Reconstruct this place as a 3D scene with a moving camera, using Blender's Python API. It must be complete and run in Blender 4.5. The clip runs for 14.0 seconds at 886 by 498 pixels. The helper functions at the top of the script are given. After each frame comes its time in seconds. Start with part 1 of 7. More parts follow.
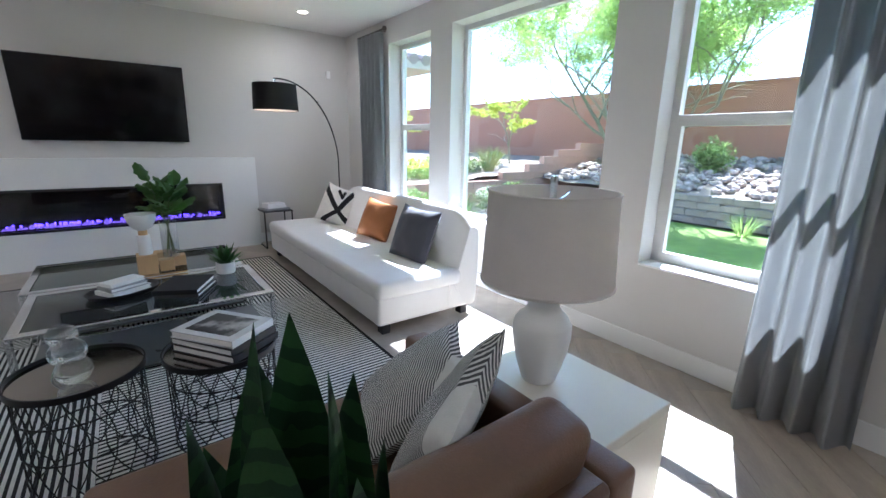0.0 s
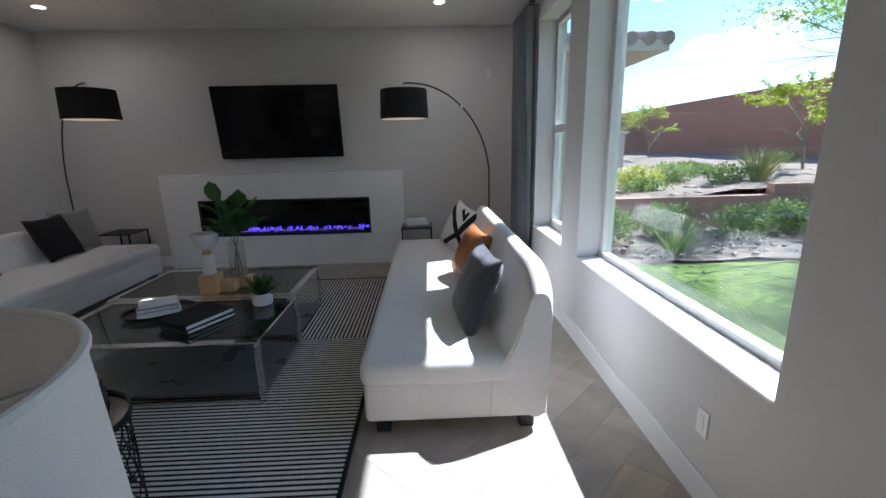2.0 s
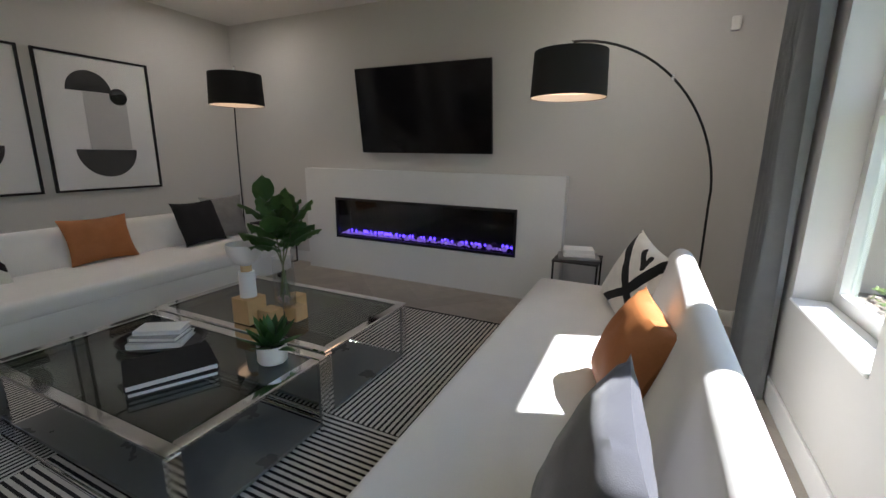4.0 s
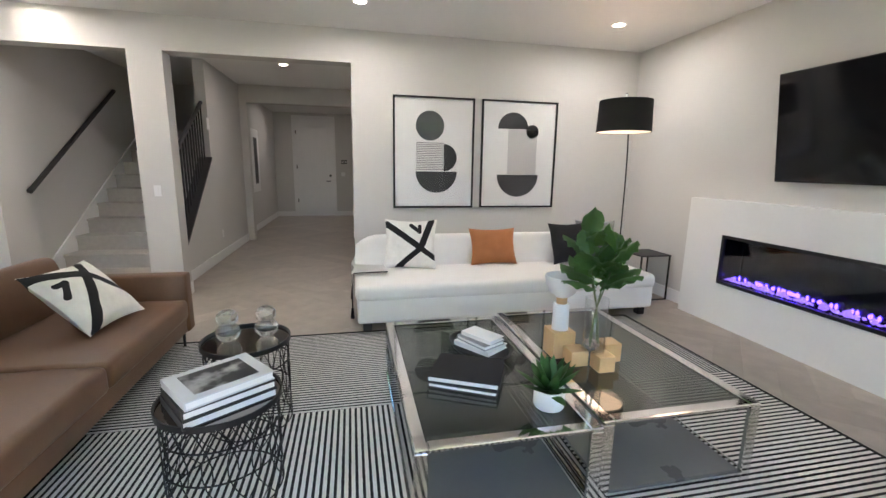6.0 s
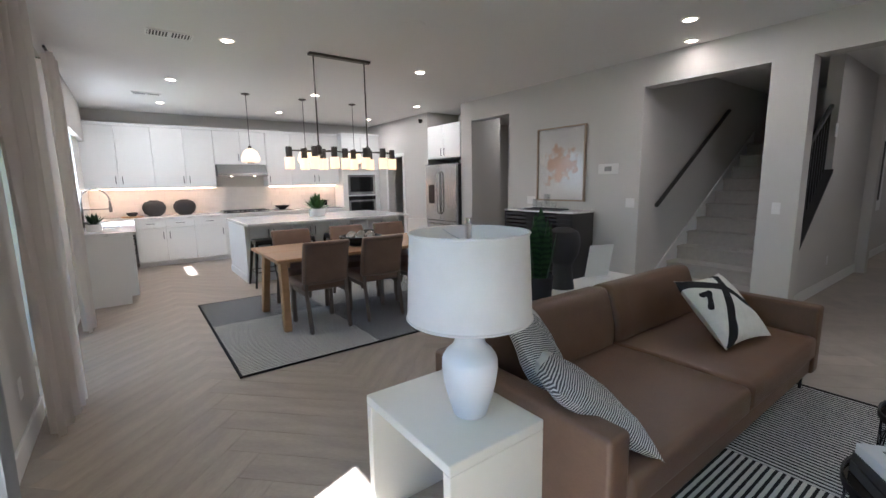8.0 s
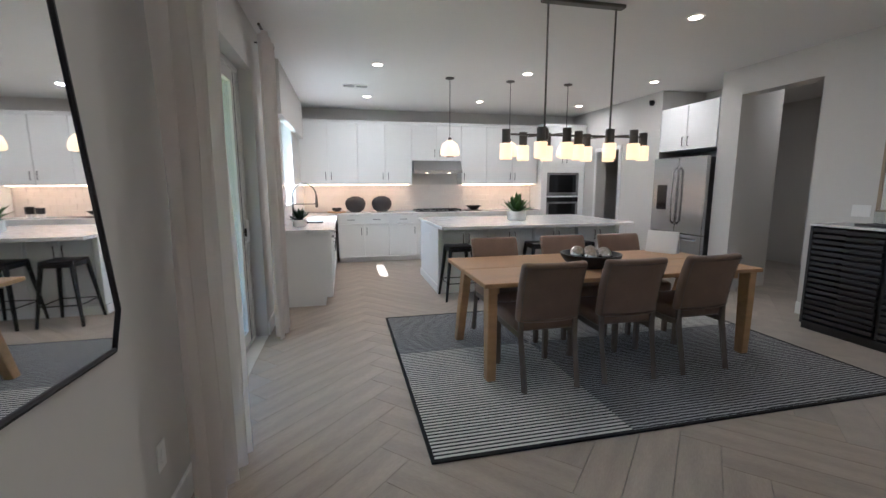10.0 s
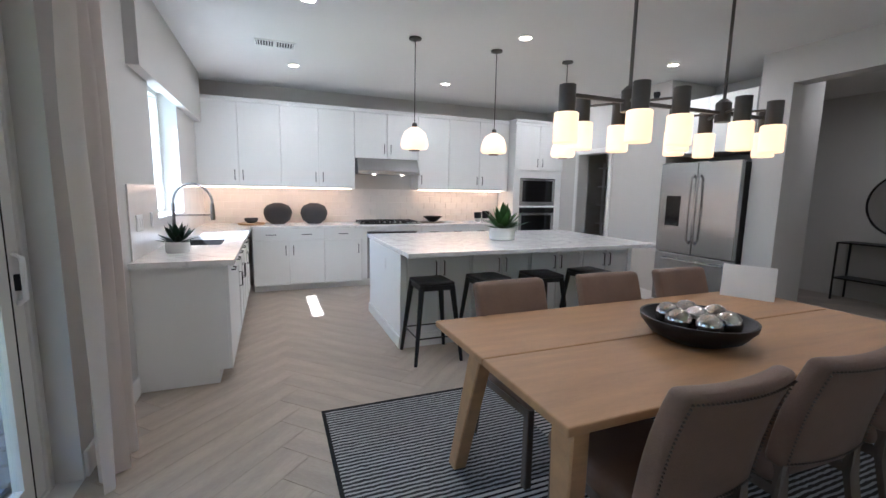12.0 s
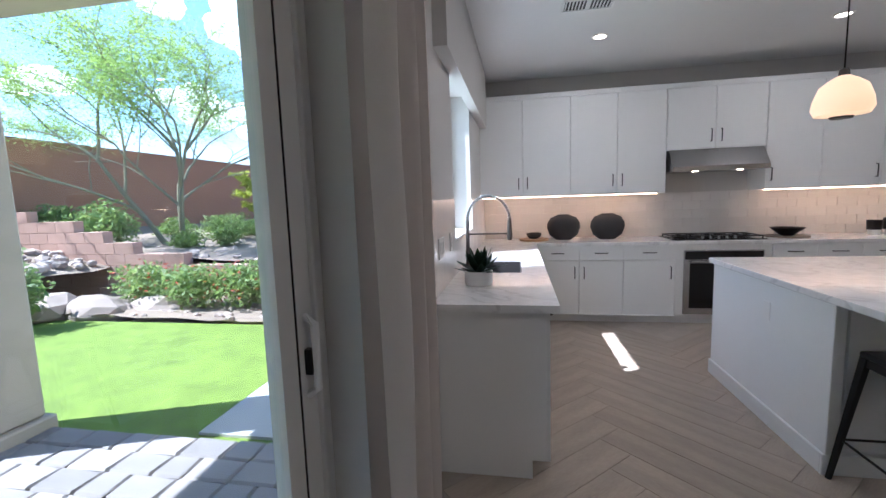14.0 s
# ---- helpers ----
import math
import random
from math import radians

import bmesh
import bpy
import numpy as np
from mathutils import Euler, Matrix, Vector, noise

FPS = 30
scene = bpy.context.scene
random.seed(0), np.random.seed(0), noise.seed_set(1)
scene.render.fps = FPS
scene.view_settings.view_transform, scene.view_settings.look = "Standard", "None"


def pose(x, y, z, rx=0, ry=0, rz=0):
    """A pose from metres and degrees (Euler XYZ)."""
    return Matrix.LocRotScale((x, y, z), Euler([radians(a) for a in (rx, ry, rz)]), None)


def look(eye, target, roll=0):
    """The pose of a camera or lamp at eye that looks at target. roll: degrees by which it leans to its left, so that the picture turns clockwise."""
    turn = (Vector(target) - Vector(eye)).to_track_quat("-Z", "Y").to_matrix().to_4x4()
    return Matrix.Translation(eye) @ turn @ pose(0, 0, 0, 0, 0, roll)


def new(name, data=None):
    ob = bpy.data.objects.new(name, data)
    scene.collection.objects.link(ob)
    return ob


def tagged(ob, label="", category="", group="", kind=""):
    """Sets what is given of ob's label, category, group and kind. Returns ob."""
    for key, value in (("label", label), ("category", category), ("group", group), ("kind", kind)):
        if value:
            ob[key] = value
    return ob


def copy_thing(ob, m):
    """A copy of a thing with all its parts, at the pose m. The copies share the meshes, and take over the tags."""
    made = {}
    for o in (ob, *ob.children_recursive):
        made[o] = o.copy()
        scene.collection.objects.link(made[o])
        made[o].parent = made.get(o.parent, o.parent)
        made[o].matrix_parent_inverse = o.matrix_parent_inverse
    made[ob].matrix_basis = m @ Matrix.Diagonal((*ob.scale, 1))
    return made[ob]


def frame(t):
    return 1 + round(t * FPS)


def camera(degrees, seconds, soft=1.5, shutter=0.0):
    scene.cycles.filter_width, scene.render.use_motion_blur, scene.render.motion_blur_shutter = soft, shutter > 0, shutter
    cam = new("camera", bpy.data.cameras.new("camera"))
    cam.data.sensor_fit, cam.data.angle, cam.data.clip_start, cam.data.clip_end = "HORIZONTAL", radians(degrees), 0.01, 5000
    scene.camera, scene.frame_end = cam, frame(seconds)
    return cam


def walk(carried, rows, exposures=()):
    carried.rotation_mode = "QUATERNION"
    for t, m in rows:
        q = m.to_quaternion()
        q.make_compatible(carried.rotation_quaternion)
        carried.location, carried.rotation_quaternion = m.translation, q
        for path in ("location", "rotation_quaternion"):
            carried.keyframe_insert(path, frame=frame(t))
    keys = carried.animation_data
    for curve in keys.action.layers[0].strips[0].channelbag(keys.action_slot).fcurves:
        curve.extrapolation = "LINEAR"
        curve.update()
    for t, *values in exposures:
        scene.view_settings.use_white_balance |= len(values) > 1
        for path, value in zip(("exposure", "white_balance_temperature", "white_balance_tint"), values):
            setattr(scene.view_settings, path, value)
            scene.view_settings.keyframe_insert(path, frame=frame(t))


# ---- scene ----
cam = camera(92.5, 14.0)
PATH = [
    (0, (-0.203, -0.249, 1.443), (0.952, 1.308, 0.951), 1.2),
    (0.5, (0.28, -0.179, 1.437), (1.111, 1.571, 0.936), 0.6),
    (1, (0.739, -0.089, 1.42), (1.335, 1.758, 0.939), -3.2),
    (1.5, (1.174, 0.11, 1.446), (1.453, 2.033, 0.97), -2.5),
    (2, (1.513, 0.442, 1.462), (1.575, 2.385, 0.993), -1.3),
    (2.2, (1.618, 0.576, 1.451), (1.61, 2.521, 0.985), 0.2),
    (4.3, (1.839, 2.154, 1.386), (0.831, 3.823, 0.944), 0.5),
    (4.5, (1.827, 2.241, 1.406), (0.701, 3.833, 0.961), 0.6),
    (5, (1.885, 2.462, 1.43), (0.453, 3.789, 0.998), 0.9),
    (5.5, (1.912, 2.522, 1.442), (0.187, 3.446, 1.029), 1.3),
    (6, (1.907, 2.478, 1.445), (-0.012, 2.892, 1.067), 0.9),
    (6.5, (1.917, 2.412, 1.432), (-0.047, 2.281, 1.077), 0.3),
    (7, (1.937, 2.312, 1.444), (0.092, 1.619, 1.102), 0.1),
    (7.5, (1.969, 2.14, 1.465), (0.413, 0.928, 1.132), -0.4),
    (8, (1.988, 1.924, 1.466), (0.823, 0.329, 1.155), -1.0),
    (8.5, (1.967, 1.664, 1.431), (1.214, -0.164, 1.127), -1.5),
    (9, (1.858, 1.301, 1.448), (1.375, -0.616, 1.145), 0.4),
    (9.2, (1.85, 1.148, 1.436), (1.415, -0.78, 1.129), -0.0),
    (11.5, (1.744, -0.884, 1.432), (1.155, -2.776, 1.157), -0.6),
    (12, (1.696, -1.309, 1.433), (0.957, -3.148, 1.161), 1.0),
    (12.5, (1.694, -1.656, 1.446), (0.854, -3.451, 1.178), 1.6),
    (13, (1.743, -2.029, 1.449), (1.066, -3.892, 1.185), 1.0),
    (13.5, (1.915, -2.341, 1.44), (1.692, -4.312, 1.181), -0.1),
    (14, (2.153, -2.6, 1.436), (2.508, -4.555, 1.208), -1.9),
]
walk(cam, [(t, look(eye, target, roll)) for t, eye, target, roll in PATH],
     exposures=[(0, 2.8, 5100, 10), (1.0, 2.45, 5200, 11), (1.5, 2.05, 5250, 11), (2.2, 1.4, 5300, 12), (4.3, 2.25, 5850, 10), (5, 2.75, 5700, 10), (5.5, 3.15, 5700, 10), (6, 3.6, 5750, 10), (7, 3.05, 5450, 11),
                (8, 2.65, 5350, 11), (8.5, 2.7, 5200, 9), (9, 2.45, 5350, 9), (11.5, 2.55, 5100, 9), (12.5, 2.45, 5100, 10), (13, 2.4, 5100, 11), (14, 1.75, 5200, 13)])
DOWNLIGHT_WATTS = 1.6

# ---- world and sun ----
SUN_FROM = Vector((0.70, 0.27, 1.0)).normalized()
world = bpy.data.worlds.new("sky")
scene.world = world
world.use_nodes = True
wn = world.node_tree.nodes
sky = wn.new("ShaderNodeTexSky")
sky.sky_type = 'NISHITA'
sky.sun_disc = False
sky.altitude, sky.dust_density, sky.ozone_density = 700, 0.3, 2.0
sky.sun_elevation = math.asin(SUN_FROM.z)
sky.sun_rotation = math.atan2(SUN_FROM.x, SUN_FROM.y)
wn["Background"].inputs["Strength"].default_value = 0.14
world.node_tree.links.new(sky.outputs[0], wn["Background"].inputs["Color"])
sun_data = bpy.data.lights.new("sun", 'SUN')
sun_data.energy, sun_data.angle, sun_data.color = 5.0, radians(0.55), (1.0, 0.95, 0.88)
sun = new("sun", sun_data)
sun.matrix_world = look(SUN_FROM * 40, (0, 0, 0))

# added area lamp outside the sink window, standing in for extra sky light
sky_data = bpy.data.lights.new("sink_window_daylight_fill", 'AREA')
sky_data.shape, sky_data.size, sky_data.size_y, sky_data.energy, sky_data.color = 'RECTANGLE', 1.0, 1.1, 2.4, (0.92, 0.97, 1.0)
sky_lamp = new("sink_window_daylight_fill", sky_data)
sky_lamp.matrix_world = look((2.845, -6.06, 1.765), (0.0, -6.06, 1.765))


# ---- materials ----
MATS = {}


def material(name, color, rough=0.5, metal=0.0, vary=0.08, scale=6.0, bump=0.0, bump_scale=120.0, fine=0.0,
             coat=0.0, sheen=0.0, transmission=0.0, emit=None, strength=0.0, per_object=0.0, stretch=(1, 1, 1), ior=1.45):
    """A surface with colour variation at two scales, roughness variation and relief."""
    m = bpy.data.materials.new(name)
    m.use_nodes = True
    nt = m.node_tree
    b = nt.nodes["Principled BSDF"]
    b.inputs["Roughness"].default_value, b.inputs["Metallic"].default_value = rough, metal
    b.inputs["Coat Weight"].default_value, b.inputs["Sheen Weight"].default_value = coat, sheen
    b.inputs["Transmission Weight"].default_value, b.inputs["IOR"].default_value = transmission, ior
    b.inputs["Base Color"].default_value = (*color, 1)
    if emit:
        b.inputs["Emission Color"].default_value, b.inputs["Emission Strength"].default_value = (*emit, 1), strength
    tc = nt.nodes.new("ShaderNodeTexCoord")
    mp = nt.nodes.new("ShaderNodeMapping")
    mp.inputs["Scale"].default_value = stretch
    nt.links.new(tc.outputs["Object"], mp.inputs["Vector"])
    last = None
    if vary > 0:
        n1 = nt.nodes.new("ShaderNodeTexNoise")
        n1.inputs["Scale"].default_value, n1.inputs["Detail"].default_value = scale, 5
        n2 = nt.nodes.new("ShaderNodeTexNoise")
        n2.inputs["Scale"].default_value, n2.inputs["Detail"].default_value = scale * 14, 3
        nt.links.new(mp.outputs[0], n1.inputs["Vector"])
        nt.links.new(mp.outputs[0], n2.inputs["Vector"])
        add = nt.nodes.new("ShaderNodeMath")
        add.operation = 'MULTIPLY_ADD'
        add.inputs[1].default_value = 0.45
        nt.links.new(n2.outputs["Fac"], add.inputs[0])
        nt.links.new(n1.outputs["Fac"], add.inputs[2])
        rng = nt.nodes.new("ShaderNodeMapRange")
        rng.inputs["From Min"].default_value, rng.inputs["From Max"].default_value = 0.35, 1.1
        rng.inputs["To Min"].default_value, rng.inputs["To Max"].default_value = 1 - vary, 1 + vary
        nt.links.new(add.outputs[0], rng.inputs["Value"])
        last = rng.outputs[0]
        rr = nt.nodes.new("ShaderNodeMapRange")
        rr.inputs["To Min"].default_value, rr.inputs["To Max"].default_value = max(0.02, rough - 0.06), min(1, rough + 0.08)
        nt.links.new(n1.outputs["Fac"], rr.inputs["Value"])
        nt.links.new(rr.outputs[0], b.inputs["Roughness"])
    if per_object > 0:
        oi = nt.nodes.new("ShaderNodeObjectInfo")
        ge = nt.nodes.new("ShaderNodeNewGeometry")
        s = nt.nodes.new("ShaderNodeMath")
        s.operation = 'ADD'
        nt.links.new(oi.outputs["Random"], s.inputs[0])
        nt.links.new(ge.outputs["Random Per Island"], s.inputs[1])
        f = nt.nodes.new("ShaderNodeMath")
        f.operation = 'FRACT'
        nt.links.new(s.outputs[0], f.inputs[0])
        r2 = nt.nodes.new("ShaderNodeMapRange")
        r2.inputs["To Min"].default_value, r2.inputs["To Max"].default_value = 1 - per_object, 1 + per_object
        nt.links.new(f.outputs[0], r2.inputs["Value"])
        if last:
            mu = nt.nodes.new("ShaderNodeMath")
            mu.operation = 'MULTIPLY'
            nt.links.new(last, mu.inputs[0])
            nt.links.new(r2.outputs[0], mu.inputs[1])
            last = mu.outputs[0]
        else:
            last = r2.outputs[0]
    if last:
        vm = nt.nodes.new("ShaderNodeVectorMath")
        vm.operation = 'SCALE'
        vm.inputs[0].default_value = color
        nt.links.new(last, vm.inputs["Scale"])
        nt.links.new(vm.outputs[0], b.inputs["Base Color"])
    if bump > 0:
        nb = nt.nodes.new("ShaderNodeTexNoise")
        nb.inputs["Scale"].default_value, nb.inputs["Detail"].default_value = bump_scale, 4
        nt.links.new(mp.outputs[0], nb.inputs["Vector"])
        bp = nt.nodes.new("ShaderNodeBump")
        bp.inputs["Strength"].default_value, bp.inputs["Distance"].default_value = bump, 0.004
        nt.links.new(nb.outputs["Fac"], bp.inputs["Height"])
        nt.links.new(bp.outputs[0], b.inputs["Normal"])
    MATS[name] = m
    return m


def leafy(m, color, share=0.5):
    """Thin leaves let part of the light through."""
    nt = m.node_tree
    out = [n for n in nt.nodes if n.type == 'OUTPUT_MATERIAL'][0]
    tl = nt.nodes.new("ShaderNodeBsdfTranslucent")
    tl.inputs["Color"].default_value = (*color, 1)
    mx = nt.nodes.new("ShaderNodeMixShader")
    mx.inputs[0].default_value = share
    nt.links.new(nt.nodes["Principled BSDF"].outputs[0], mx.inputs[1])
    nt.links.new(tl.outputs[0], mx.inputs[2])
    nt.links.new(mx.outputs[0], out.inputs["Surface"])
    return m


M_WALL = material("wall_paint", (0.60, 0.58, 0.55), 0.75, vary=0.02, scale=1.5, bump=0.12, bump_scale=160)
M_CEIL = material("ceiling_paint", (0.74, 0.73, 0.71), 0.85, vary=0.02, scale=1.2, bump=0.15, bump_scale=140)
M_TRIM = material("white_trim", (0.80, 0.79, 0.77), 0.4, vary=0.02, scale=3)
M_CAB = material("white_cabinet_paint", (0.80, 0.80, 0.785), 0.38, vary=0.02, scale=3)
M_SURROUND = material("white_plaster", (0.76, 0.76, 0.74), 0.6, vary=0.04, scale=2.5, bump=0.1, bump_scale=60)
M_BLACK = material("black_metal", (0.012, 0.012, 0.013), 0.42, metal=0.3, vary=0.1, scale=20)
M_BLACKGLOSS = material("black_gloss", (0.006, 0.006, 0.007), 0.09, vary=0.05, scale=3)
M_CHROME = material("chrome", (0.80, 0.80, 0.81), 0.07, metal=1.0, vary=0.04, scale=6)
M_STEEL = material("brushed_steel", (0.47, 0.47, 0.47), 0.25, metal=1.0, vary=0)
M_BRONZE = material("grey_bronze", (0.11, 0.10, 0.09), 0.4, metal=0.8, vary=0.1, scale=8)
M_WHITEFAB = material("white_upholstery", (0.76, 0.74, 0.71), 0.9, vary=0.03, scale=8, bump=0.35, bump_scale=420, sheen=0.2)
M_LEATHER = material("brown_leather", (0.150, 0.084, 0.050), 0.38, vary=0.22, scale=5, bump=0.3, bump_scale=190)
M_LEATHER2 = material("worn_tan_leather", (0.165, 0.105, 0.075), 0.45, vary=0.2, scale=7, bump=0.3, bump_scale=170)
M_CERAMIC = material("white_ceramic", (0.82, 0.81, 0.79), 0.35, vary=0.03, scale=10, bump=0.05, bump_scale=60)
M_SHADE = material("linen_shade", (0.87, 0.85, 0.82), 0.9, vary=0.05, scale=12, bump=0.5, bump_scale=500)
M_IVORY = material("ivory_lacquer", (0.76, 0.72, 0.62), 0.35, vary=0.03, scale=4)
M_OAK = material("oak", (0.40, 0.235, 0.115), 0.45, vary=0.22, scale=2.2, stretch=(1, 9, 9), bump=0.12, bump_scale=40)
M_PALEWOOD = material("pale_wood", (0.55, 0.36, 0.17), 0.5, vary=0.14, scale=5, stretch=(6, 1, 1), bump=0.1, bump_scale=30)
M_GREYWOOD = material("weathered_wood", (0.12, 0.095, 0.075), 0.6, vary=0.25, scale=5, stretch=(6, 6, 1), bump=0.15, bump_scale=60)
M_PLANK = material("floor_plank", (0.385, 0.325, 0.262), 0.42, vary=0.28, scale=2.0, stretch=(1, 5, 5), bump=0.06, bump_scale=30, per_object=0.05)
M_GROUT = material("floor_grout", (0.40, 0.34, 0.275), 0.8, vary=0.08)
M_QUARTZ = material("white_quartz", (0.80, 0.795, 0.785), 0.13, vary=0.03, scale=2.5)
M_TILE = material("glossy_tile", (0.76, 0.73, 0.70), 0.2, vary=0.03, scale=6, per_object=0.03)
M_LAMPSHADE = material("black_lampshade", (0.018, 0.017, 0.016), 0.85, vary=0.15, scale=30, bump=0.4, bump_scale=500)
M_CURTAIN = material("grey_curtain", (0.32, 0.325, 0.325), 0.8, vary=0.08, scale=14, bump=0.3, bump_scale=350, sheen=0.4)
M_WCURTAIN = material("ivory_curtain", (0.82, 0.79, 0.76), 0.85, vary=0.05, scale=12, bump=0.3, bump_scale=350, sheen=0.3)
M_LEAF = material("leaf", (0.075, 0.175, 0.05), 0.42, vary=0.3, scale=9, per_object=0.25)
M_LEAFDARK = material("dark_leaf", (0.018, 0.05, 0.022), 0.45, vary=0.35, scale=14, per_object=0.2)
M_GREENERY = material("shrub_leaf", (0.19, 0.27, 0.09), 0.6, vary=0.3, scale=3, per_object=0.35)
M_TREELEAF = material("tree_leaf", (0.28, 0.38, 0.12), 0.6, vary=0.25, scale=2, per_object=0.35)
leafy(M_TREELEAF, (0.42, 0.56, 0.14))
leafy(M_GREENERY, (0.36, 0.46, 0.14), 0.4)
M_FIDDLE = material("fiddle_leaf", (0.105, 0.205, 0.075), 0.38, vary=0.22, scale=12, bump=0.25, bump_scale=50, per_object=0.28)
leafy(M_FIDDLE, (0.20, 0.38, 0.07), 0.25)
M_STEM = material("green_stem", (0.16, 0.20, 0.09), 0.6, vary=0.2, scale=20)
leafy(M_SHADE, (0.85, 0.70, 0.56), 0.22)
leafy(M_CURTAIN, (0.38, 0.40, 0.39), 0.10)
leafy(M_WCURTAIN, (0.85, 0.80, 0.76), 0.6)
M_BARK = material("bark", (0.22, 0.20, 0.13), 0.85, vary=0.25, scale=10, bump=0.5, bump_scale=60)
M_TURF = material("lawn_turf", (0.15, 0.215, 0.03), 0.85, vary=0.4, scale=5, bump=1.0, bump_scale=160)
M_REDWALL = material("red_block", (0.36, 0.175, 0.11), 0.9, vary=0.12, scale=3, bump=0.4, bump_scale=70, per_object=0.07)
M_ROCK = material("rock", (0.42, 0.33, 0.28), 0.9, vary=0.3, scale=4, bump=0.7, bump_scale=30, per_object=0.35)
M_BLOCK = material("retaining_block", (0.30, 0.24, 0.20), 0.9, vary=0.2, scale=6, bump=0.7, bump_scale=50, per_object=0.18)
M_PAVER = material("paver", (0.27, 0.24, 0.23), 0.85, vary=0.18, scale=5, bump=0.4, bump_scale=70, per_object=0.25)
M_STUCCO = material("beige_stucco", (0.55, 0.47, 0.38), 0.9, vary=0.06, scale=4, bump=0.5, bump_scale=110)
M_DIRT = material("desert_soil", (0.25, 0.19, 0.145), 0.95, vary=0.25, scale=1.2, bump=0.7, bump_scale=25)
M_CONC = material("concrete", (0.46, 0.44, 0.41), 0.85, vary=0.12, scale=3, bump=0.3, bump_scale=60)
M_VINYL = material("window_vinyl", (0.66, 0.65, 0.62), 0.5, vary=0.03)
M_MIRROR = material("mirror_glass", (0.9, 0.9, 0.9), 0.02, metal=1.0, vary=0)
M_BULB = material("glowing_diffuser", (0.9, 0.85, 0.8), 0.5, vary=0, emit=(1.0, 0.74, 0.50), strength=5)
M_GLOWGLASS = material("lit_opal_glass", (0.9, 0.8, 0.65), 0.4, vary=0, emit=(1.0, 0.60, 0.27), strength=0.27)
M_PAPER = material("white_paper", (0.80, 0.79, 0.77), 0.6, vary=0.03, scale=8)
M_CHARCOAL = material("charcoal", (0.035, 0.033, 0.034), 0.6, vary=0.15, scale=10, bump=0.2, bump_scale=120)
M_GREYPRINT = material("grey_print", (0.30, 0.30, 0.30), 0.6, vary=0.2, scale=12)
M_STAIRCARPET = material("stair_carpet", (0.46, 0.43, 0.39), 0.95, vary=0.1, scale=18, bump=0.8, bump_scale=260)
M_ORANGE = material("rust_leather", (0.36, 0.135, 0.04), 0.55, vary=0.15, scale=6, bump=0.2, bump_scale=150)
M_NAVY = material("charcoal_blue_fabric", (0.045, 0.045, 0.06), 0.85, vary=0.1, scale=10, bump=0.4, bump_scale=380, sheen=0.4)
M_BLACKFAB = material("black_fabric", (0.010, 0.010, 0.011), 0.9, vary=0.2, scale=16, bump=0.6, bump_scale=240)
M_GREYFAB = material("grey_fabric", (0.22, 0.215, 0.205), 0.9, vary=0.15, scale=14, bump=0.6, bump_scale=260)


def glass_material(name, tint=(1, 1, 1), rough=0.0, gloss=0.06):
    """Thin clear glass: transparent, with a mirror-like film."""
    m = bpy.data.materials.new(name)
    m.use_nodes = True
    nt = m.node_tree
    nt.nodes.remove(nt.nodes["Principled BSDF"])
    out = nt.nodes["Material Output"]
    tr = nt.nodes.new("ShaderNodeBsdfTransparent")
    tr.inputs["Color"].default_value = (*tint, 1)
    gl = nt.nodes.new("ShaderNodeBsdfGlossy")
    gl.inputs["Roughness"].default_value = rough
    lw = nt.nodes.new("ShaderNodeLayerWeight")
    lw.inputs["Blend"].default_value = 0.5
    pw = nt.nodes.new("ShaderNodeMath")
    pw.operation = 'POWER'
    pw.inputs[1].default_value = 4.0
    nt.links.new(lw.outputs["Facing"], pw.inputs[0])
    sc = nt.nodes.new("ShaderNodeMath")
    sc.operation = 'MULTIPLY_ADD'
    sc.inputs[1].default_value, sc.inputs[2].default_value = 0.55, gloss * 0.6
    nt.links.new(pw.outputs[0], sc.inputs[0])
    mx = nt.nodes.new("ShaderNodeMixShader")
    nt.links.new(sc.outputs[0], mx.inputs[0])
    nt.links.new(tr.outputs[0], mx.inputs[1])
    nt.links.new(gl.outputs[0], mx.inputs[2])
    nt.links.new(mx.outputs[0], out.inputs["Surface"])
    return m


M_GLASS = glass_material("window_glass", (0.93, 0.96, 0.95))
M_SMOKED = glass_material("smoked_glass", (0.55, 0.59, 0.57), gloss=0.16)
M_CLEAR = glass_material("clear_glass", (0.95, 0.96, 0.96), gloss=0.10)
M_FIREGLASS = glass_material("fire_glass", (0.75, 0.75, 0.76), gloss=0.07)

# ---- mesh helpers ----


def thing(name, loc=(0, 0, 0), rz=0.0, label="", category="", group="", kind=""):
    ob = new(name)
    ob.empty_display_size = 0.1
    ob.matrix_world = pose(*loc, 0, 0, rz)
    return tagged(ob, label, category, group, kind)


def part(name, bm, mat, parent=None, label="", smooth=False):
    """Links a bmesh as one mesh object, under a thing or a part."""
    me = bpy.data.meshes.new(name)
    bm.to_mesh(me)
    bm.free()
    for m in (mat if isinstance(mat, (list, tuple)) else (mat,)):
        me.materials.append(m)
    if smooth:
        me.shade_smooth()
        me.set_sharp_from_angle(angle=radians(38))
    ob = new(name, me)
    if parent is not None:
        ob.parent = parent
    if label:
        ob["label"] = label
    return ob


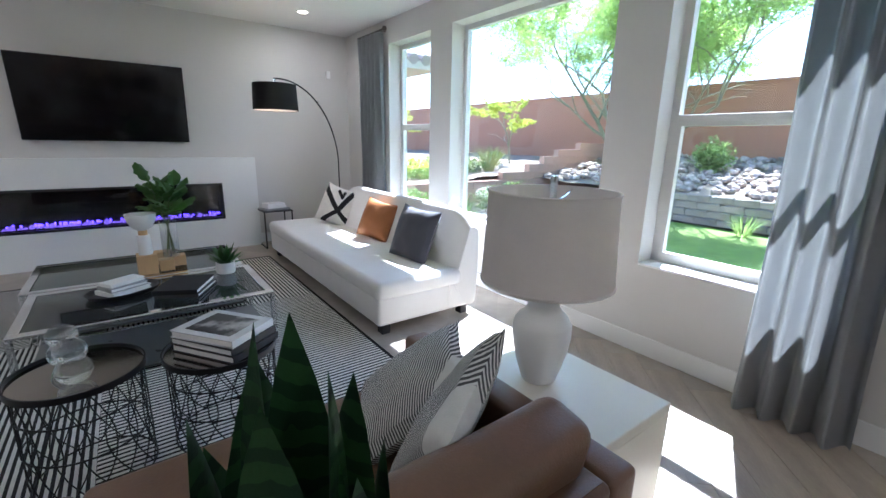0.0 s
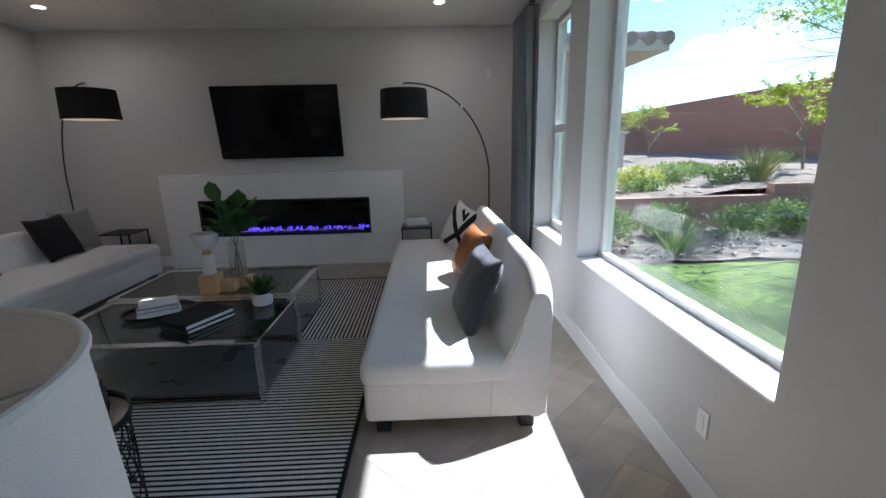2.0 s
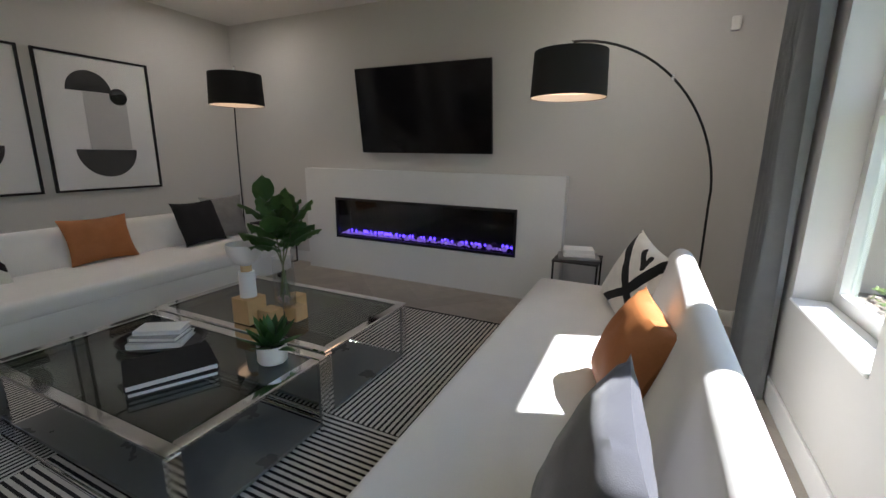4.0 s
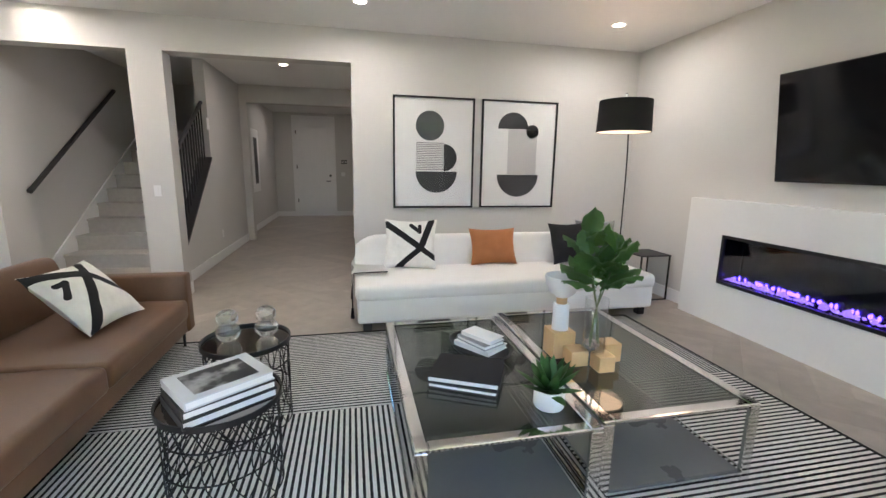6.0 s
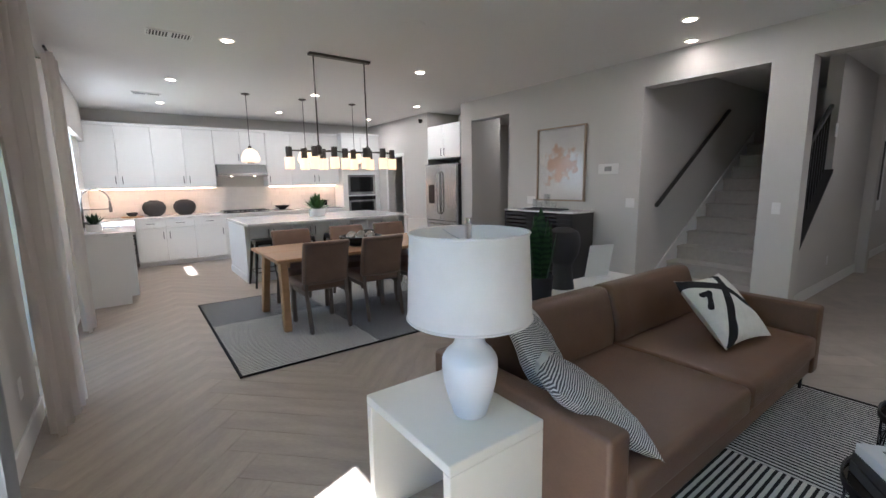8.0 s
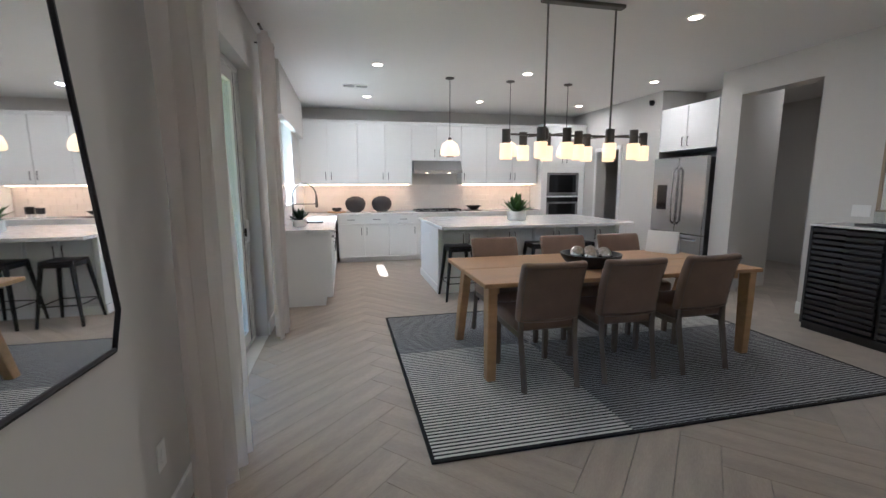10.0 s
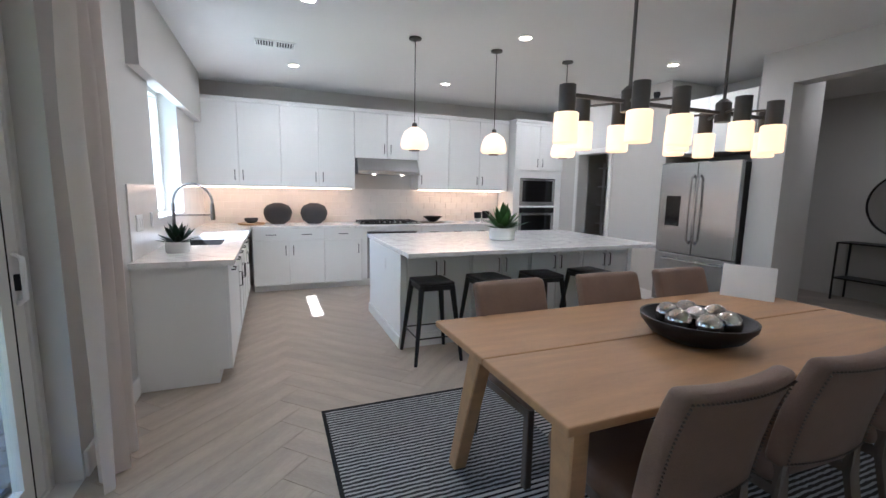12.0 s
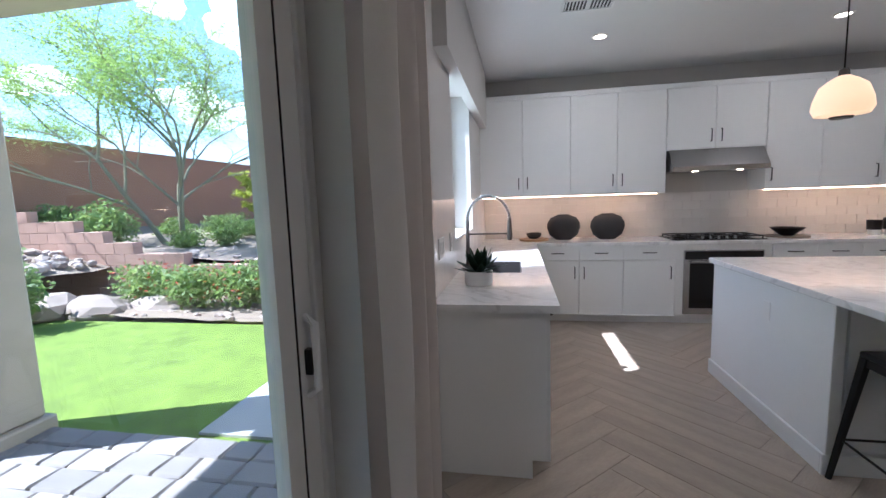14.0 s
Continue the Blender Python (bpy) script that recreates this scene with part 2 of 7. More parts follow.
def box(x0, x1, y0, y1, z0, z1, bevel=0.0, seg=1, into=None):
    bm = bmesh.new()
    r = bmesh.ops.create_cube(bm, size=1.0)
    for v in r["verts"]:
        v.co = Vector((x0 + (v.co.x + 0.5) * (x1 - x0), y0 + (v.co.y + 0.5) * (y1 - y0), z0 + (v.co.z + 0.5) * (z1 - z0)))
    if bevel > 0:
        bmesh.ops.bevel(bm, geom=bm.edges[:], offset=bevel, segments=seg, affect='EDGES', profile=0.5)
    return merge(into, bm) if into is not None else bm


def merge(dst, src, m=None):
    """Adds src's faces to dst and frees src."""
    if m is not None:
        src.transform(m)
    vs = [dst.verts.new(v.co) for v in src.verts]
    for i, v in enumerate(src.verts):
        v.index = i
    for f in src.faces:
        try:
            nf = dst.faces.new([vs[v.index] for v in f.verts])
            nf.material_index = f.material_index
        except ValueError:
            pass
    src.free()
    return dst


def boxes(rows, bevel=0.0):
    bm = bmesh.new()
    for r in rows:
        box(*r, bevel=bevel, into=bm)
    return bm


def lathe(profile, n=32, loc=(0, 0, 0)):
    """A solid of revolution from (radius, height) pairs."""
    bm = bmesh.new()
    rings = []
    for r, z in profile:
        if r < 1e-5:
            rings.append([bm.verts.new((loc[0], loc[1], loc[2] + z))])
        else:
            rings.append([bm.verts.new((loc[0] + r * math.cos(2 * math.pi * i / n), loc[1] + r * math.sin(2 * math.pi * i / n), loc[2] + z)) for i in range(n)])
    for a, b in zip(rings, rings[1:]):
        for i in range(n):
            j = (i + 1) % n
            if len(a) == 1 and len(b) == 1:
                continue
            if len(a) == 1:
                bm.faces.new((a[0], b[j], b[i]))
            elif len(b) == 1:
                bm.faces.new((a[i], a[j], b[0]))
            else:
                bm.faces.new((a[i], a[j], b[j], b[i]))
    bmesh.ops.recalc_face_normals(bm, faces=bm.faces[:])
    return bm


def tube(points, r, n=8, closed=False, into=None, taper=None):
    """A round bar along points."""
    bm = bmesh.new()
    pts = [Vector(p) for p in points]
    rings = []
    k = len(pts)
    up = Vector((0.13, 0.21, 0.97)).normalized()
    for i, p in enumerate(pts):
        a = pts[i - 1] if (i > 0 or closed) else p
        b = pts[(i + 1) % k] if (i < k - 1 or closed) else p
        d = (b - a).normalized()
        u = d.cross(up)
        if u.length < 0.05:
            u = d.cross(Vector((1, 0, 0)))
        u.normalize()
        w = d.cross(u)
        rr = r if taper is None else r * (1 + (taper - 1) * i / max(1, k - 1))
        rings.append([bm.verts.new(p + u * (rr * math.cos(2 * math.pi * j / n)) + w * (rr * math.sin(2 * math.pi * j / n))) for j in range(n)])
    pairs = list(zip(rings, rings[1:])) + ([(rings[-1], rings[0])] if closed else [])
    for a, b in pairs:
        for j in range(n):
            bm.faces.new((a[j], a[(j + 1) % n], b[(j + 1) % n], b[j]))
    if not closed:
        bm.faces.new(rings[0][::-1])
        bm.faces.new(rings[-1])
    bmesh.ops.recalc_face_normals(bm, faces=bm.faces[:])
    return merge(into, bm) if into is not None else bm


def prism(outline, z0, z1, axis="z", bevel=0.0):
    """Extrudes a flat outline of (a, b) pairs along an axis."""
    def at(a, b, c):
        return {"z": (a, b, c), "y": (a, c, b), "x": (c, a, b)}[axis]
    bm = bmesh.new()
    lo = [bm.verts.new(at(a, b, z0)) for a, b in outline]
    hi = [bm.verts.new(at(a, b, z1)) for a, b in outline]
    bm.faces.new(lo[::-1])
    bm.faces.new(hi)
    for i in range(len(lo)):
        j = (i + 1) % len(lo)
        bm.faces.new((lo[i], lo[j], hi[j], hi[i]))
    bmesh.ops.recalc_face_normals(bm, faces=bm.faces[:])
    if bevel > 0:
        bmesh.ops.bevel(bm, geom=bm.edges[:], offset=bevel, segments=2, affect='EDGES', profile=0.5)
    return bm


def ring(axis, o, i, d0, d1):
    """One rectangular frame: outer and inner (a0, a1, z0, z1), from depth d0 to d1."""
    def at(a, z, d):
        return (a, d, z) if axis == "y" else (d, a, z)
    bm = bmesh.new()
    loops = []
    for d in (d0, d1):
        for r in (o, i):
            loops.append([bm.verts.new(at(a, z, d)) for a, z in ((r[0], r[2]), (r[1], r[2]), (r[1], r[3]), (r[0], r[3]))])
    O0, I0, O1, I1 = loops
    for k in range(4):
        j = (k + 1) % 4
        bm.faces.new((O0[k], O0[j], I0[j], I0[k]))
        bm.faces.new((O1[k], O1[j], I1[j], I1[k]))
        bm.faces.new((O0[k], O0[j], O1[j], O1[k]))
        bm.faces.new((I0[k], I0[j], I1[j], I1[k]))
    bmesh.ops.recalc_face_normals(bm, faces=bm.faces[:])
    return bm


def structure(name, bm, mat, label, category, smooth=False):
    return tagged(part(name, bm, mat, smooth=smooth), label, category, kind="structure")

# ---- the shell of the house ----
CEIL, XW, XE, YN, YS, TH, TE = 2.87, -3.05, 2.60, 6.0, -8.1, 0.2, 0.26
WINDOWS = [("window_1", 3.83, 4.74, 0.635, 2.59), ("window_2", 1.607, 3.45, 0.635, 2.59), ("window_3", 0.22, 1.235, 0.635, 2.59),
           ("window_4", -6.62, -5.50, 1.15, 2.38)]
SLIDER = (-3.72, -1.75, 0.0, 2.44)
HALL, STAIR, PASSAGE, FRIDGE, PANTRY = (0.676, 2.50, 2.535), (-0.88, 0.36, 2.535), (-4.05, -3.11, 2.535), (-5.44, -4.355, 2.87), (-7.13, -6.44, 2.06)


def wall_x(x0, x1, ya, yb, holes):
    """A wall along y from ya to yb with holes (y0, y1, z0, z1)."""
    bm = bmesh.new()
    at = ya
    for y0, y1, z0, z1 in sorted(holes):
        box(x0, x1, at, y0, 0, CEIL, into=bm)
        if z0 > 0:
            box(x0, x1, y0, y1, 0, z0, into=bm)
        if z1 < CEIL:
            box(x0, x1, y0, y1, z1, CEIL, into=bm)
        at = y1
    box(x0, x1, at, yb, 0, CEIL, into=bm)
    return bm


structure("wall_east", wall_x(XE, XE + TE, YS - TH, YN + TH, [w[1:] for w in WINDOWS] + [SLIDER]), M_WALL, "warm grey painted window wall", "wall")
structure("wall_west", wall_x(XW - TH, XW, YS, YN, [(a, b, 0, z) for a, b, z in (HALL, STAIR, PASSAGE, FRIDGE, PANTRY)]), M_WALL,
          "warm grey painted wall with openings to hall and stairs", "wall")
structure("wall_north", box(XW - TH, XE, YN, YN + TH, 0, CEIL), M_WALL, "warm grey painted fireplace wall", "wall")
structure("wall_south", box(XW - 1.6, XE, YS - TH, YS, 0, CEIL), M_WALL, "warm grey painted kitchen wall", "wall")
structure("ceiling", box(-12.0, XE + TE, YS - TH, YN + TH, CEIL, CEIL + 0.2), M_CEIL, "white painted flat ceiling", "ceiling")
structure("floor", box(-12.0, XE + 0.02, YS, YN, -0.15, -0.012), M_GROUT, "subfloor under the wood-look planks", "floor")

# hall to the front door
structure("wall_hall_south", boxes([(-6.8, -4.92, 0.36, 0.50, 0, CEIL), (-11.0, -6.8, 0.26, 0.40, 0, CEIL)]), M_WALL, "warm grey painted hall wall", "wall")
structure("wall_stair_knee", prism([(-4.92, 0.0), (XW - TH, 0.0), (XW - TH, 0.06), (-4.92, 1.50)], 0.36, 0.50, axis="y"), M_WALL, "sloping painted knee wall beside the stairs", "wall")
structure("wall_hall_north", boxes([(-6.8, XW - TH, 2.66, 2.80, 0, CEIL), (-11.0, -6.8, 2.66, 2.80, 0, CEIL)]), M_WALL, "warm grey painted hall wall", "wall")
structure("wall_hall_end", boxes([(-11.13, -10.93, 0.26, 0.92, 0, CEIL), (-11.13, -10.93, 2.0, 2.8, 0, CEIL), (-11.13, -10.93, 0.92, 2.0, 2.74, CEIL)]), M_WALL,
          "warm grey painted wall round the front door", "wall")
structure("wall_hall_arch", boxes([(-7.0, -6.8, 0.50, 0.62, 0, CEIL), (-7.0, -6.8, 2.50, 2.66, 0, CEIL), (-7.0, -6.8, 0.62, 2.50, 2.56, CEIL)]), M_WALL,
          "warm grey painted opening between hall and entry", "wall")
# stair well
structure("wall_stair_south", box(-7.2, XW - TH, -1.08, -0.88, 0, CEIL), M_WALL, "warm grey painted stair wall", "wall")
structure("wall_stair_end", box(-7.4, -7.2, -1.08, 0.36, 0, CEIL), M_WALL, "warm grey painted wall behind the stair landing", "wall")
# room behind the passage
structure("wall_study", boxes([(-6.2, -6.0, -6.2, -1.08, 0, CEIL), (-6.0, XW - TH, -6.3, -6.1, 0, CEIL)]), M_WALL, "shaded warm grey wall of the side room", "wall")
# fridge recess and pantry
structure("wall_fridge", boxes([(-3.95, -3.85, -5.54, -4.25, 0, CEIL), (-3.85, XW - TH, -5.54, -5.44, 0, CEIL), (-3.85, XW - TH, -4.355, -4.25, 0, CEIL)]), M_WALL,
          "warm grey painted refrigerator recess", "wall")
structure("wall_pantry", boxes([(-4.6, -4.5, YS, -6.1, 0, CEIL)]), M_WALL, "warm grey painted pantry wall", "wall")


def baseboard(name, rows):
    bm = bmesh.new()
    for r in rows:
        box(*r, bevel=0.003, into=bm)
    return structure(name, bm, M_TRIM, "white painted baseboard", "baseboard")


BH, BT = 0.135, 0.016
baseboard("baseboard_east", [(XE - BT, XE, -1.72, YN, 0, BH), (XE - BT, XE, -4.64, -3.74, 0, BH)])
baseboard("baseboard_north", [(XW, -1.83, YN - BT, YN, 0, BH), (1.21, XE - BT, YN - BT, YN, 0, BH)])
baseboard("baseboard_west", [(XW, XW + BT, 2.50, YN - BT, 0, BH), (XW, XW + BT, 0.36, 0.676, 0, BH), (XW, XW + BT, -3.11, -0.88, 0, BH),
                             (XW, XW + BT, -4.355, -4.05, 0, BH), (XW, XW + BT, -6.38, -5.44, 0, BH)])
baseboard("baseboard_hall", [(-6.8, XW - TH, 0.50, 0.50 + BT, 0, BH), (-10.93, -7.0, 0.40, 0.40 + BT, 0, BH), (-10.93, -10.93 + BT, 0.41, 0.9, 0, BH),
                             (-10.93, -10.93 + BT, 2.03, 2.64, 0, BH), (-10.93, XW - TH, 2.66 - BT, 2.66, 0, BH), (-6.8, -6.8 + BT, 2.50, 2.64, 0, BH),
                             (XW - TH - 0.001, XW, 0.676, 0.676 + BT, 0, BH)])


def window(name, y0, y1, z0, z1, rail):
    """A vinyl window set deep in its opening, with a painted sill."""
    w = thing(name, (XE, y0, z0), 0, "beige vinyl window in a painted drywall reveal", "window", kind="structure")
    W, H, x0, x1, f = y1 - y0, z1 - z0, 0.165, 0.225, 0.05
    fr = ring("x", (0, W, 0, H), (f, W - f, f, H - f), x0, x1)
    part("window_frame", fr, M_VINYL, w)
    zs = [(f, H - f)]
    if rail:
        zr = rail - z0
        part("meeting_rail", box(x0 - 0.008, x1, f, W - f, zr - 0.022, zr + 0.022, 0.004), M_VINYL, w)
        sash = ring("x", (f, W - f, f, zr - 0.02), (f + 0.03, W - f - 0.03, f + 0.035, zr - 0.05), x0 - 0.006, x1 - 0.02)
        part("lower_sash", sash, M_VINYL, w)
        zs = [(f, zr - 0.022), (zr + 0.022, H - f)]
    for a, b in zs:
        pane = part("pane", box(x0 + 0.03, x0 + 0.036, f, W - f, a, b), M_GLASS, w)
        pane.visible_shadow = False
    part("window_sill", box(-0.012, 0.162, 0.002, W - 0.002, 0.0, 0.016, 0.004), M_TRIM, w)



window(*WINDOWS[0], 1.62)
window(*WINDOWS[1], None)
window(*WINDOWS[2], 1.62)
window(*WINDOWS[3], None)


# ---- pattern materials ----


def node(nt, op, a, b=None, c=None):
    n = nt.nodes.new("ShaderNodeMath")
    n.operation = op
    for i, v in enumerate((a, b, c)):
        if v is None:
            continue
        if isinstance(v, (int, float)):
            n.inputs[i].default_value = v
        else:
            nt.links.new(v, n.inputs[i])
    return n.outputs[0]


def pattern_material(name, mask, light, dark, rough=0.9, bump=0.5, wobble=0.0, wobble_scale=30.0, bump_scale=260):
    """Two colours; mask(nt, x, y, z) gives the share of the dark one."""
    m = material(name, light, rough, vary=0.12, scale=16, bump=bump, bump_scale=bump_scale)
    nt = m.node_tree
    b = nt.nodes["Principled BSDF"]
    link = b.inputs["Base Color"].links[0]
    src = link.from_socket
    tc = nt.nodes.new("ShaderNodeTexCoord")
    vec = tc.outputs["Object"]
    if wobble:
        nz = nt.nodes.new("ShaderNodeTexNoise")
        nz.inputs["Scale"].default_value = wobble_scale
        nt.links.new(vec, nz.inputs["Vector"])
        sub = nt.nodes.new("ShaderNodeVectorMath")
        sub.operation = 'MULTIPLY_ADD'
        sub.inputs[1].default_value = (wobble,) * 3
        nt.links.new(nz.outputs["Color"], sub.inputs[0])
        nt.links.new(vec, sub.inputs[2])
        vec = sub.outputs[0]
    sp = nt.nodes.new("ShaderNodeSeparateXYZ")
    nt.links.new(vec, sp.inputs[0])
    fac = mask(nt, sp.outputs[0], sp.outputs[1], sp.outputs[2])
    mx = nt.nodes.new("ShaderNodeMix")
    mx.data_type = 'RGBA'
    nt.links.new(fac, mx.inputs["Factor"])
    nt.links.new(src, mx.inputs[6])
    mx.inputs[7].default_value = (*dark, 1)
    nt.links.new(mx.outputs[2], b.inputs["Base Color"])
    return m


def stripes(axis, period, duty):
    return lambda nt, x, y, z: node(nt, 'LESS_THAN', node(nt, 'FRACT', node(nt, 'MULTIPLY', (x, y, z)[axis], 1 / period)), duty)


def stroke(nt, x, z, x0, z0, x1, z1, r):
    """1 within r of the line from (x0, z0) to (x1, z1)."""
    bx, bz = x1 - x0, z1 - z0
    dx, dz = node(nt, 'SUBTRACT', x, x0), node(nt, 'SUBTRACT', z, z0)
    h = node(nt, 'MULTIPLY', node(nt, 'ADD', node(nt, 'MULTIPLY', dx, bx), node(nt, 'MULTIPLY', dz, bz)), 1 / (bx * bx + bz * bz))
    h = node(nt, 'MINIMUM', node(nt, 'MAXIMUM', h, 0.0), 1.0)
    ex, ez = node(nt, 'SUBTRACT', dx, node(nt, 'MULTIPLY', h, bx)), node(nt, 'SUBTRACT', dz, node(nt, 'MULTIPLY', h, bz))
    return node(nt, 'LESS_THAN', node(nt, 'ADD', node(nt, 'MULTIPLY', ex, ex), node(nt, 'MULTIPLY', ez, ez)), r * r)


def chevrons(nt, x, y, z):
    """Broad black strokes: a V whose arms cross low at one side, a small wedge within it."""
    out = None
    for x0, z0, x1, z1, r in ((-0.245, 0.205, 0.115, -0.05, 0.031), (0.215, 0.245, 0.115, -0.05, 0.031), (0.115, -0.05, -0.12, -0.245, 0.027), (0.115, -0.05, 0.25, -0.14, 0.027),
                              (0.01, 0.185, 0.10, 0.115, 0.020), (0.098, 0.18, 0.10, 0.115, 0.018)):
        k = stroke(nt, x, z, x0, z0, x1, z1, r)
        out = k if out is None else node(nt, 'MAXIMUM', out, k)
    return out


def fine_weave(nt, x, y, z):
    band = node(nt, 'LESS_THAN', node(nt, 'FRACT', node(nt, 'MULTIPLY', node(nt, 'ADD', z, node(nt, 'MULTIPLY', x, 0.35)), 1 / 0.010)), 0.55)
    part_ = node(nt, 'LESS_THAN', node(nt, 'ADD', z, node(nt, 'MULTIPLY', x, 0.6)), 0.24)
    return node(nt, 'MULTIPLY', band, part_)


CREAM, INK = (0.70, 0.68, 0.63), (0.012, 0.012, 0.013)
M_RUG_X = pattern_material("rug_stripe_x", stripes(1, 0.032, 0.44), CREAM, INK, wobble=0.004, wobble_scale=40, bump=0.9)
M_RUG_Y = pattern_material("rug_stripe_y", stripes(0, 0.032, 0.44), CREAM, INK, wobble=0.004, wobble_scale=40, bump=0.9)
M_RUG_YF = pattern_material("rug_fine_y", stripes(0, 0.030, 0.48), (0.62, 0.61, 0.58), INK, wobble=0.003, bump=0.9)
M_RUG_XF = pattern_material("rug_fine_x", stripes(1, 0.030, 0.48), (0.62, 0.61, 0.58), INK, wobble=0.003, bump=0.9)
M_RUG_MIX = pattern_material("rug_mixed", stripes(1, 0.028, 0.55), (0.40, 0.40, 0.40), (0.03, 0.03, 0.033), wobble=0.016, wobble_scale=22, bump=0.9)
M_CHEVRON = pattern_material("white_black_stroke_cloth", chevrons, (0.76, 0.74, 0.69), INK, wobble=0.006, wobble_scale=14)
M_WEAVE = pattern_material("grey_white_woven_cloth", fine_weave, (0.66, 0.65, 0.62), (0.075, 0.075, 0.078), wobble=0.006, wobble_scale=20)

# ---- living room ----


def pillow(name, w, h, t, mat, m, label):
    """A stuffed cushion with pinched corners; its face looks along local y."""
    bm = bmesh.new()
    n = 18
    for side in (1, -1):
        g = []
        for i in range(n + 1):
            row = []
            for j in range(n + 1):
                u, v = 2 * i / n - 1, 2 * j / n - 1
                puff = max(0.0, (1 - u ** 2) * (1 - v ** 2)) ** 0.42
                crease = 0.012 * noise.noise((u * 2.3 + w * 7, v * 2.3 + h * 3, side))
                cx = u * w / 2 * (1 - 0.10 * (1 - v * v) * abs(u) ** 3)
                cz = v * h / 2 * (1 - 0.10 * (1 - u * u) * abs(v) ** 3)
                row.append(bm.verts.new((cx, side * (t / 2 * puff + crease * puff), cz)))
            g.append(row)
        for i in range(n):
            for j in range(n):
                f = (g[i][j], g[i + 1][j], g[i + 1][j + 1], g[i][j + 1])
                bm.faces.new(f if side < 0 else f[::-1])
    bmesh.ops.remove_doubles(bm, verts=bm.verts[:], dist=0.0012)
    ob = part(name, bm, mat, smooth=True)
    ob.matrix_world = m
    return tagged(ob, label, "cushion", "cushions on the sofas")


def slab(x0, x1, y0, y1, z0, z1, r=0.05, sag=0.0, n=3, div=10):
    """An upholstered block with soft edges and a slightly full top."""
    bm = box(x0, x1, y0, y1, z0, z1)
    bmesh.ops.bevel(bm, geom=bm.edges[:], offset=r, segments=n, affect='EDGES', profile=0.5)
    return bm


def white_sofa(name, loc, rz, length, low, top, label):
    """Armless deep sofa; local x runs along it, its back stands at local y = depth and sweeps down at one end (low: 0 or 1)."""
    s = thing(name, loc, rz, label, "sofa", "white sofas")
    d = 0.95
    part("base", slab(0.002, length - 0.002, 0, d - 0.004, 0.085, 0.32, 0.03), M_WHITEFAB, s, smooth=True)
    part("seat", slab(-0.012, length + 0.012, -0.015, d - 0.16, 0.285, 0.435, 0.055, n=4), M_WHITEFAB, s, smooth=True)
    # the back leans, rolls over at the top and falls away round both ends
    bm = bmesh.new()
    edge = [(d - 0.30, 0.36), (d - 0.235, 0.36 + 0.22 * (top - 0.36)), (d - 0.185, 0.36 + 0.42 * (top - 0.36)), (d - 0.135, 0.36 + 0.76 * (top - 0.36)), (d - 0.10, top), (d - 0.02, top + 0.005),
            (d + 0.02, top - 0.075), (d + 0.02, 0.55), (d + 0.01, 0.35), (d, 0.09), (d - 0.12, 0.09)]
    prof = edge
    for _ in range(2):
        prof = [(a[0] + (b[0] - a[0]) * q, a[1] + (b[1] - a[1]) * q) for a, b in zip(prof, prof[1:] + prof[:1]) for q in (0.25, 0.75)]
    n, rows = 40, []
    for i in range(n + 1):
        u = i / n
        e = (1 - u if low == 0 else u) * length
        k = 1 - max(0.0, 1 - e / 0.24) ** 2.2 * 0.16
        rise = min(1.0, (length - e) / 0.72)
        k *= 0.50 + 0.50 * math.sin(rise * math.pi / 2) ** 1.3
        out = max(0.0, 1 - e / 0.10) ** 2 * 0.06
        rows.append([bm.verts.new((u * length, y + (d - 0.1 - y) * out * 3, 0.09 + (z - 0.09) * k)) for y, z in prof])
    for a, b in zip(rows, rows[1:]):
        for j in range(len(prof)):
            q = (j + 1) % len(prof)
            bm.faces.new((a[j], b[j], b[q], a[q]))
    bm.faces.new(rows[0])
    bm.faces.new(rows[-1][::-1])
    bmesh.ops.recalc_face_normals(bm, faces=bm.faces[:])
    part("backrest", bm, M_WHITEFAB, s, smooth=True)
    end = length if low == 0 else 0.0
    sg = 1 if low == 0 else -1
    part("piping", tube([(end + sg * 0.002, d - 0.30, 0.12), (end + sg * 0.002, d - 0.295, 0.34)] + [(end + sg * 0.002, y, 0.09 + (z - 0.09) * 0.84) for y, z in edge[1:4]], 0.0045, 6), M_WHITEFAB, s)
    for x, y in ((0.05, 0.05), (length - 0.12, 0.05), (0.05, d - 0.14), (length - 0.12, d - 0.14)):
        part("leg", box(x, x + 0.075, y, y + 0.075, 0.0, 0.09, 0.006), M_CHARCOAL, s, "dark stained block leg")
    return s


white_sofa("sofa", (1.155, 5.24, 0), -90, 2.88, 0, 0.89, "long white upholstered armless sofa below the windows")
white_sofa("sofa", (-1.66, 2.50, 0), 90, 2.92, 1, 0.735, "long white upholstered armless sofa under two framed prints")


def lean(x, y, z, yaw, back, roll=0):
    return pose(x, y, z, 0, 0, yaw) @ pose(0, 0, 0, back, roll, 0)


# cushions: on the window sofa, then on the picture sofa
pillow("cushion", 0.50, 0.50, 0.17, M_CHEVRON, lean(1.83, 4.72, 0.645, -66, -24, 12), "white cushion with broad black strokes on the window sofa")
pillow("cushion", 0.45, 0.43, 0.19, M_ORANGE, lean(1.85, 3.68, 0.63, -74, -24, 6), "rust leather cushion on the window sofa")
pillow("cushion", 0.52, 0.50, 0.17, M_NAVY, lean(1.78, 2.86, 0.64, -84, -22, 2), "charcoal blue cushion on the window sofa")
pillow("cushion", 0.54, 0.52, 0.17, M_CHEVRON, lean(-2.33, 3.05, 0.67, 78, -20), "white cushion with broad black strokes on the picture sofa")
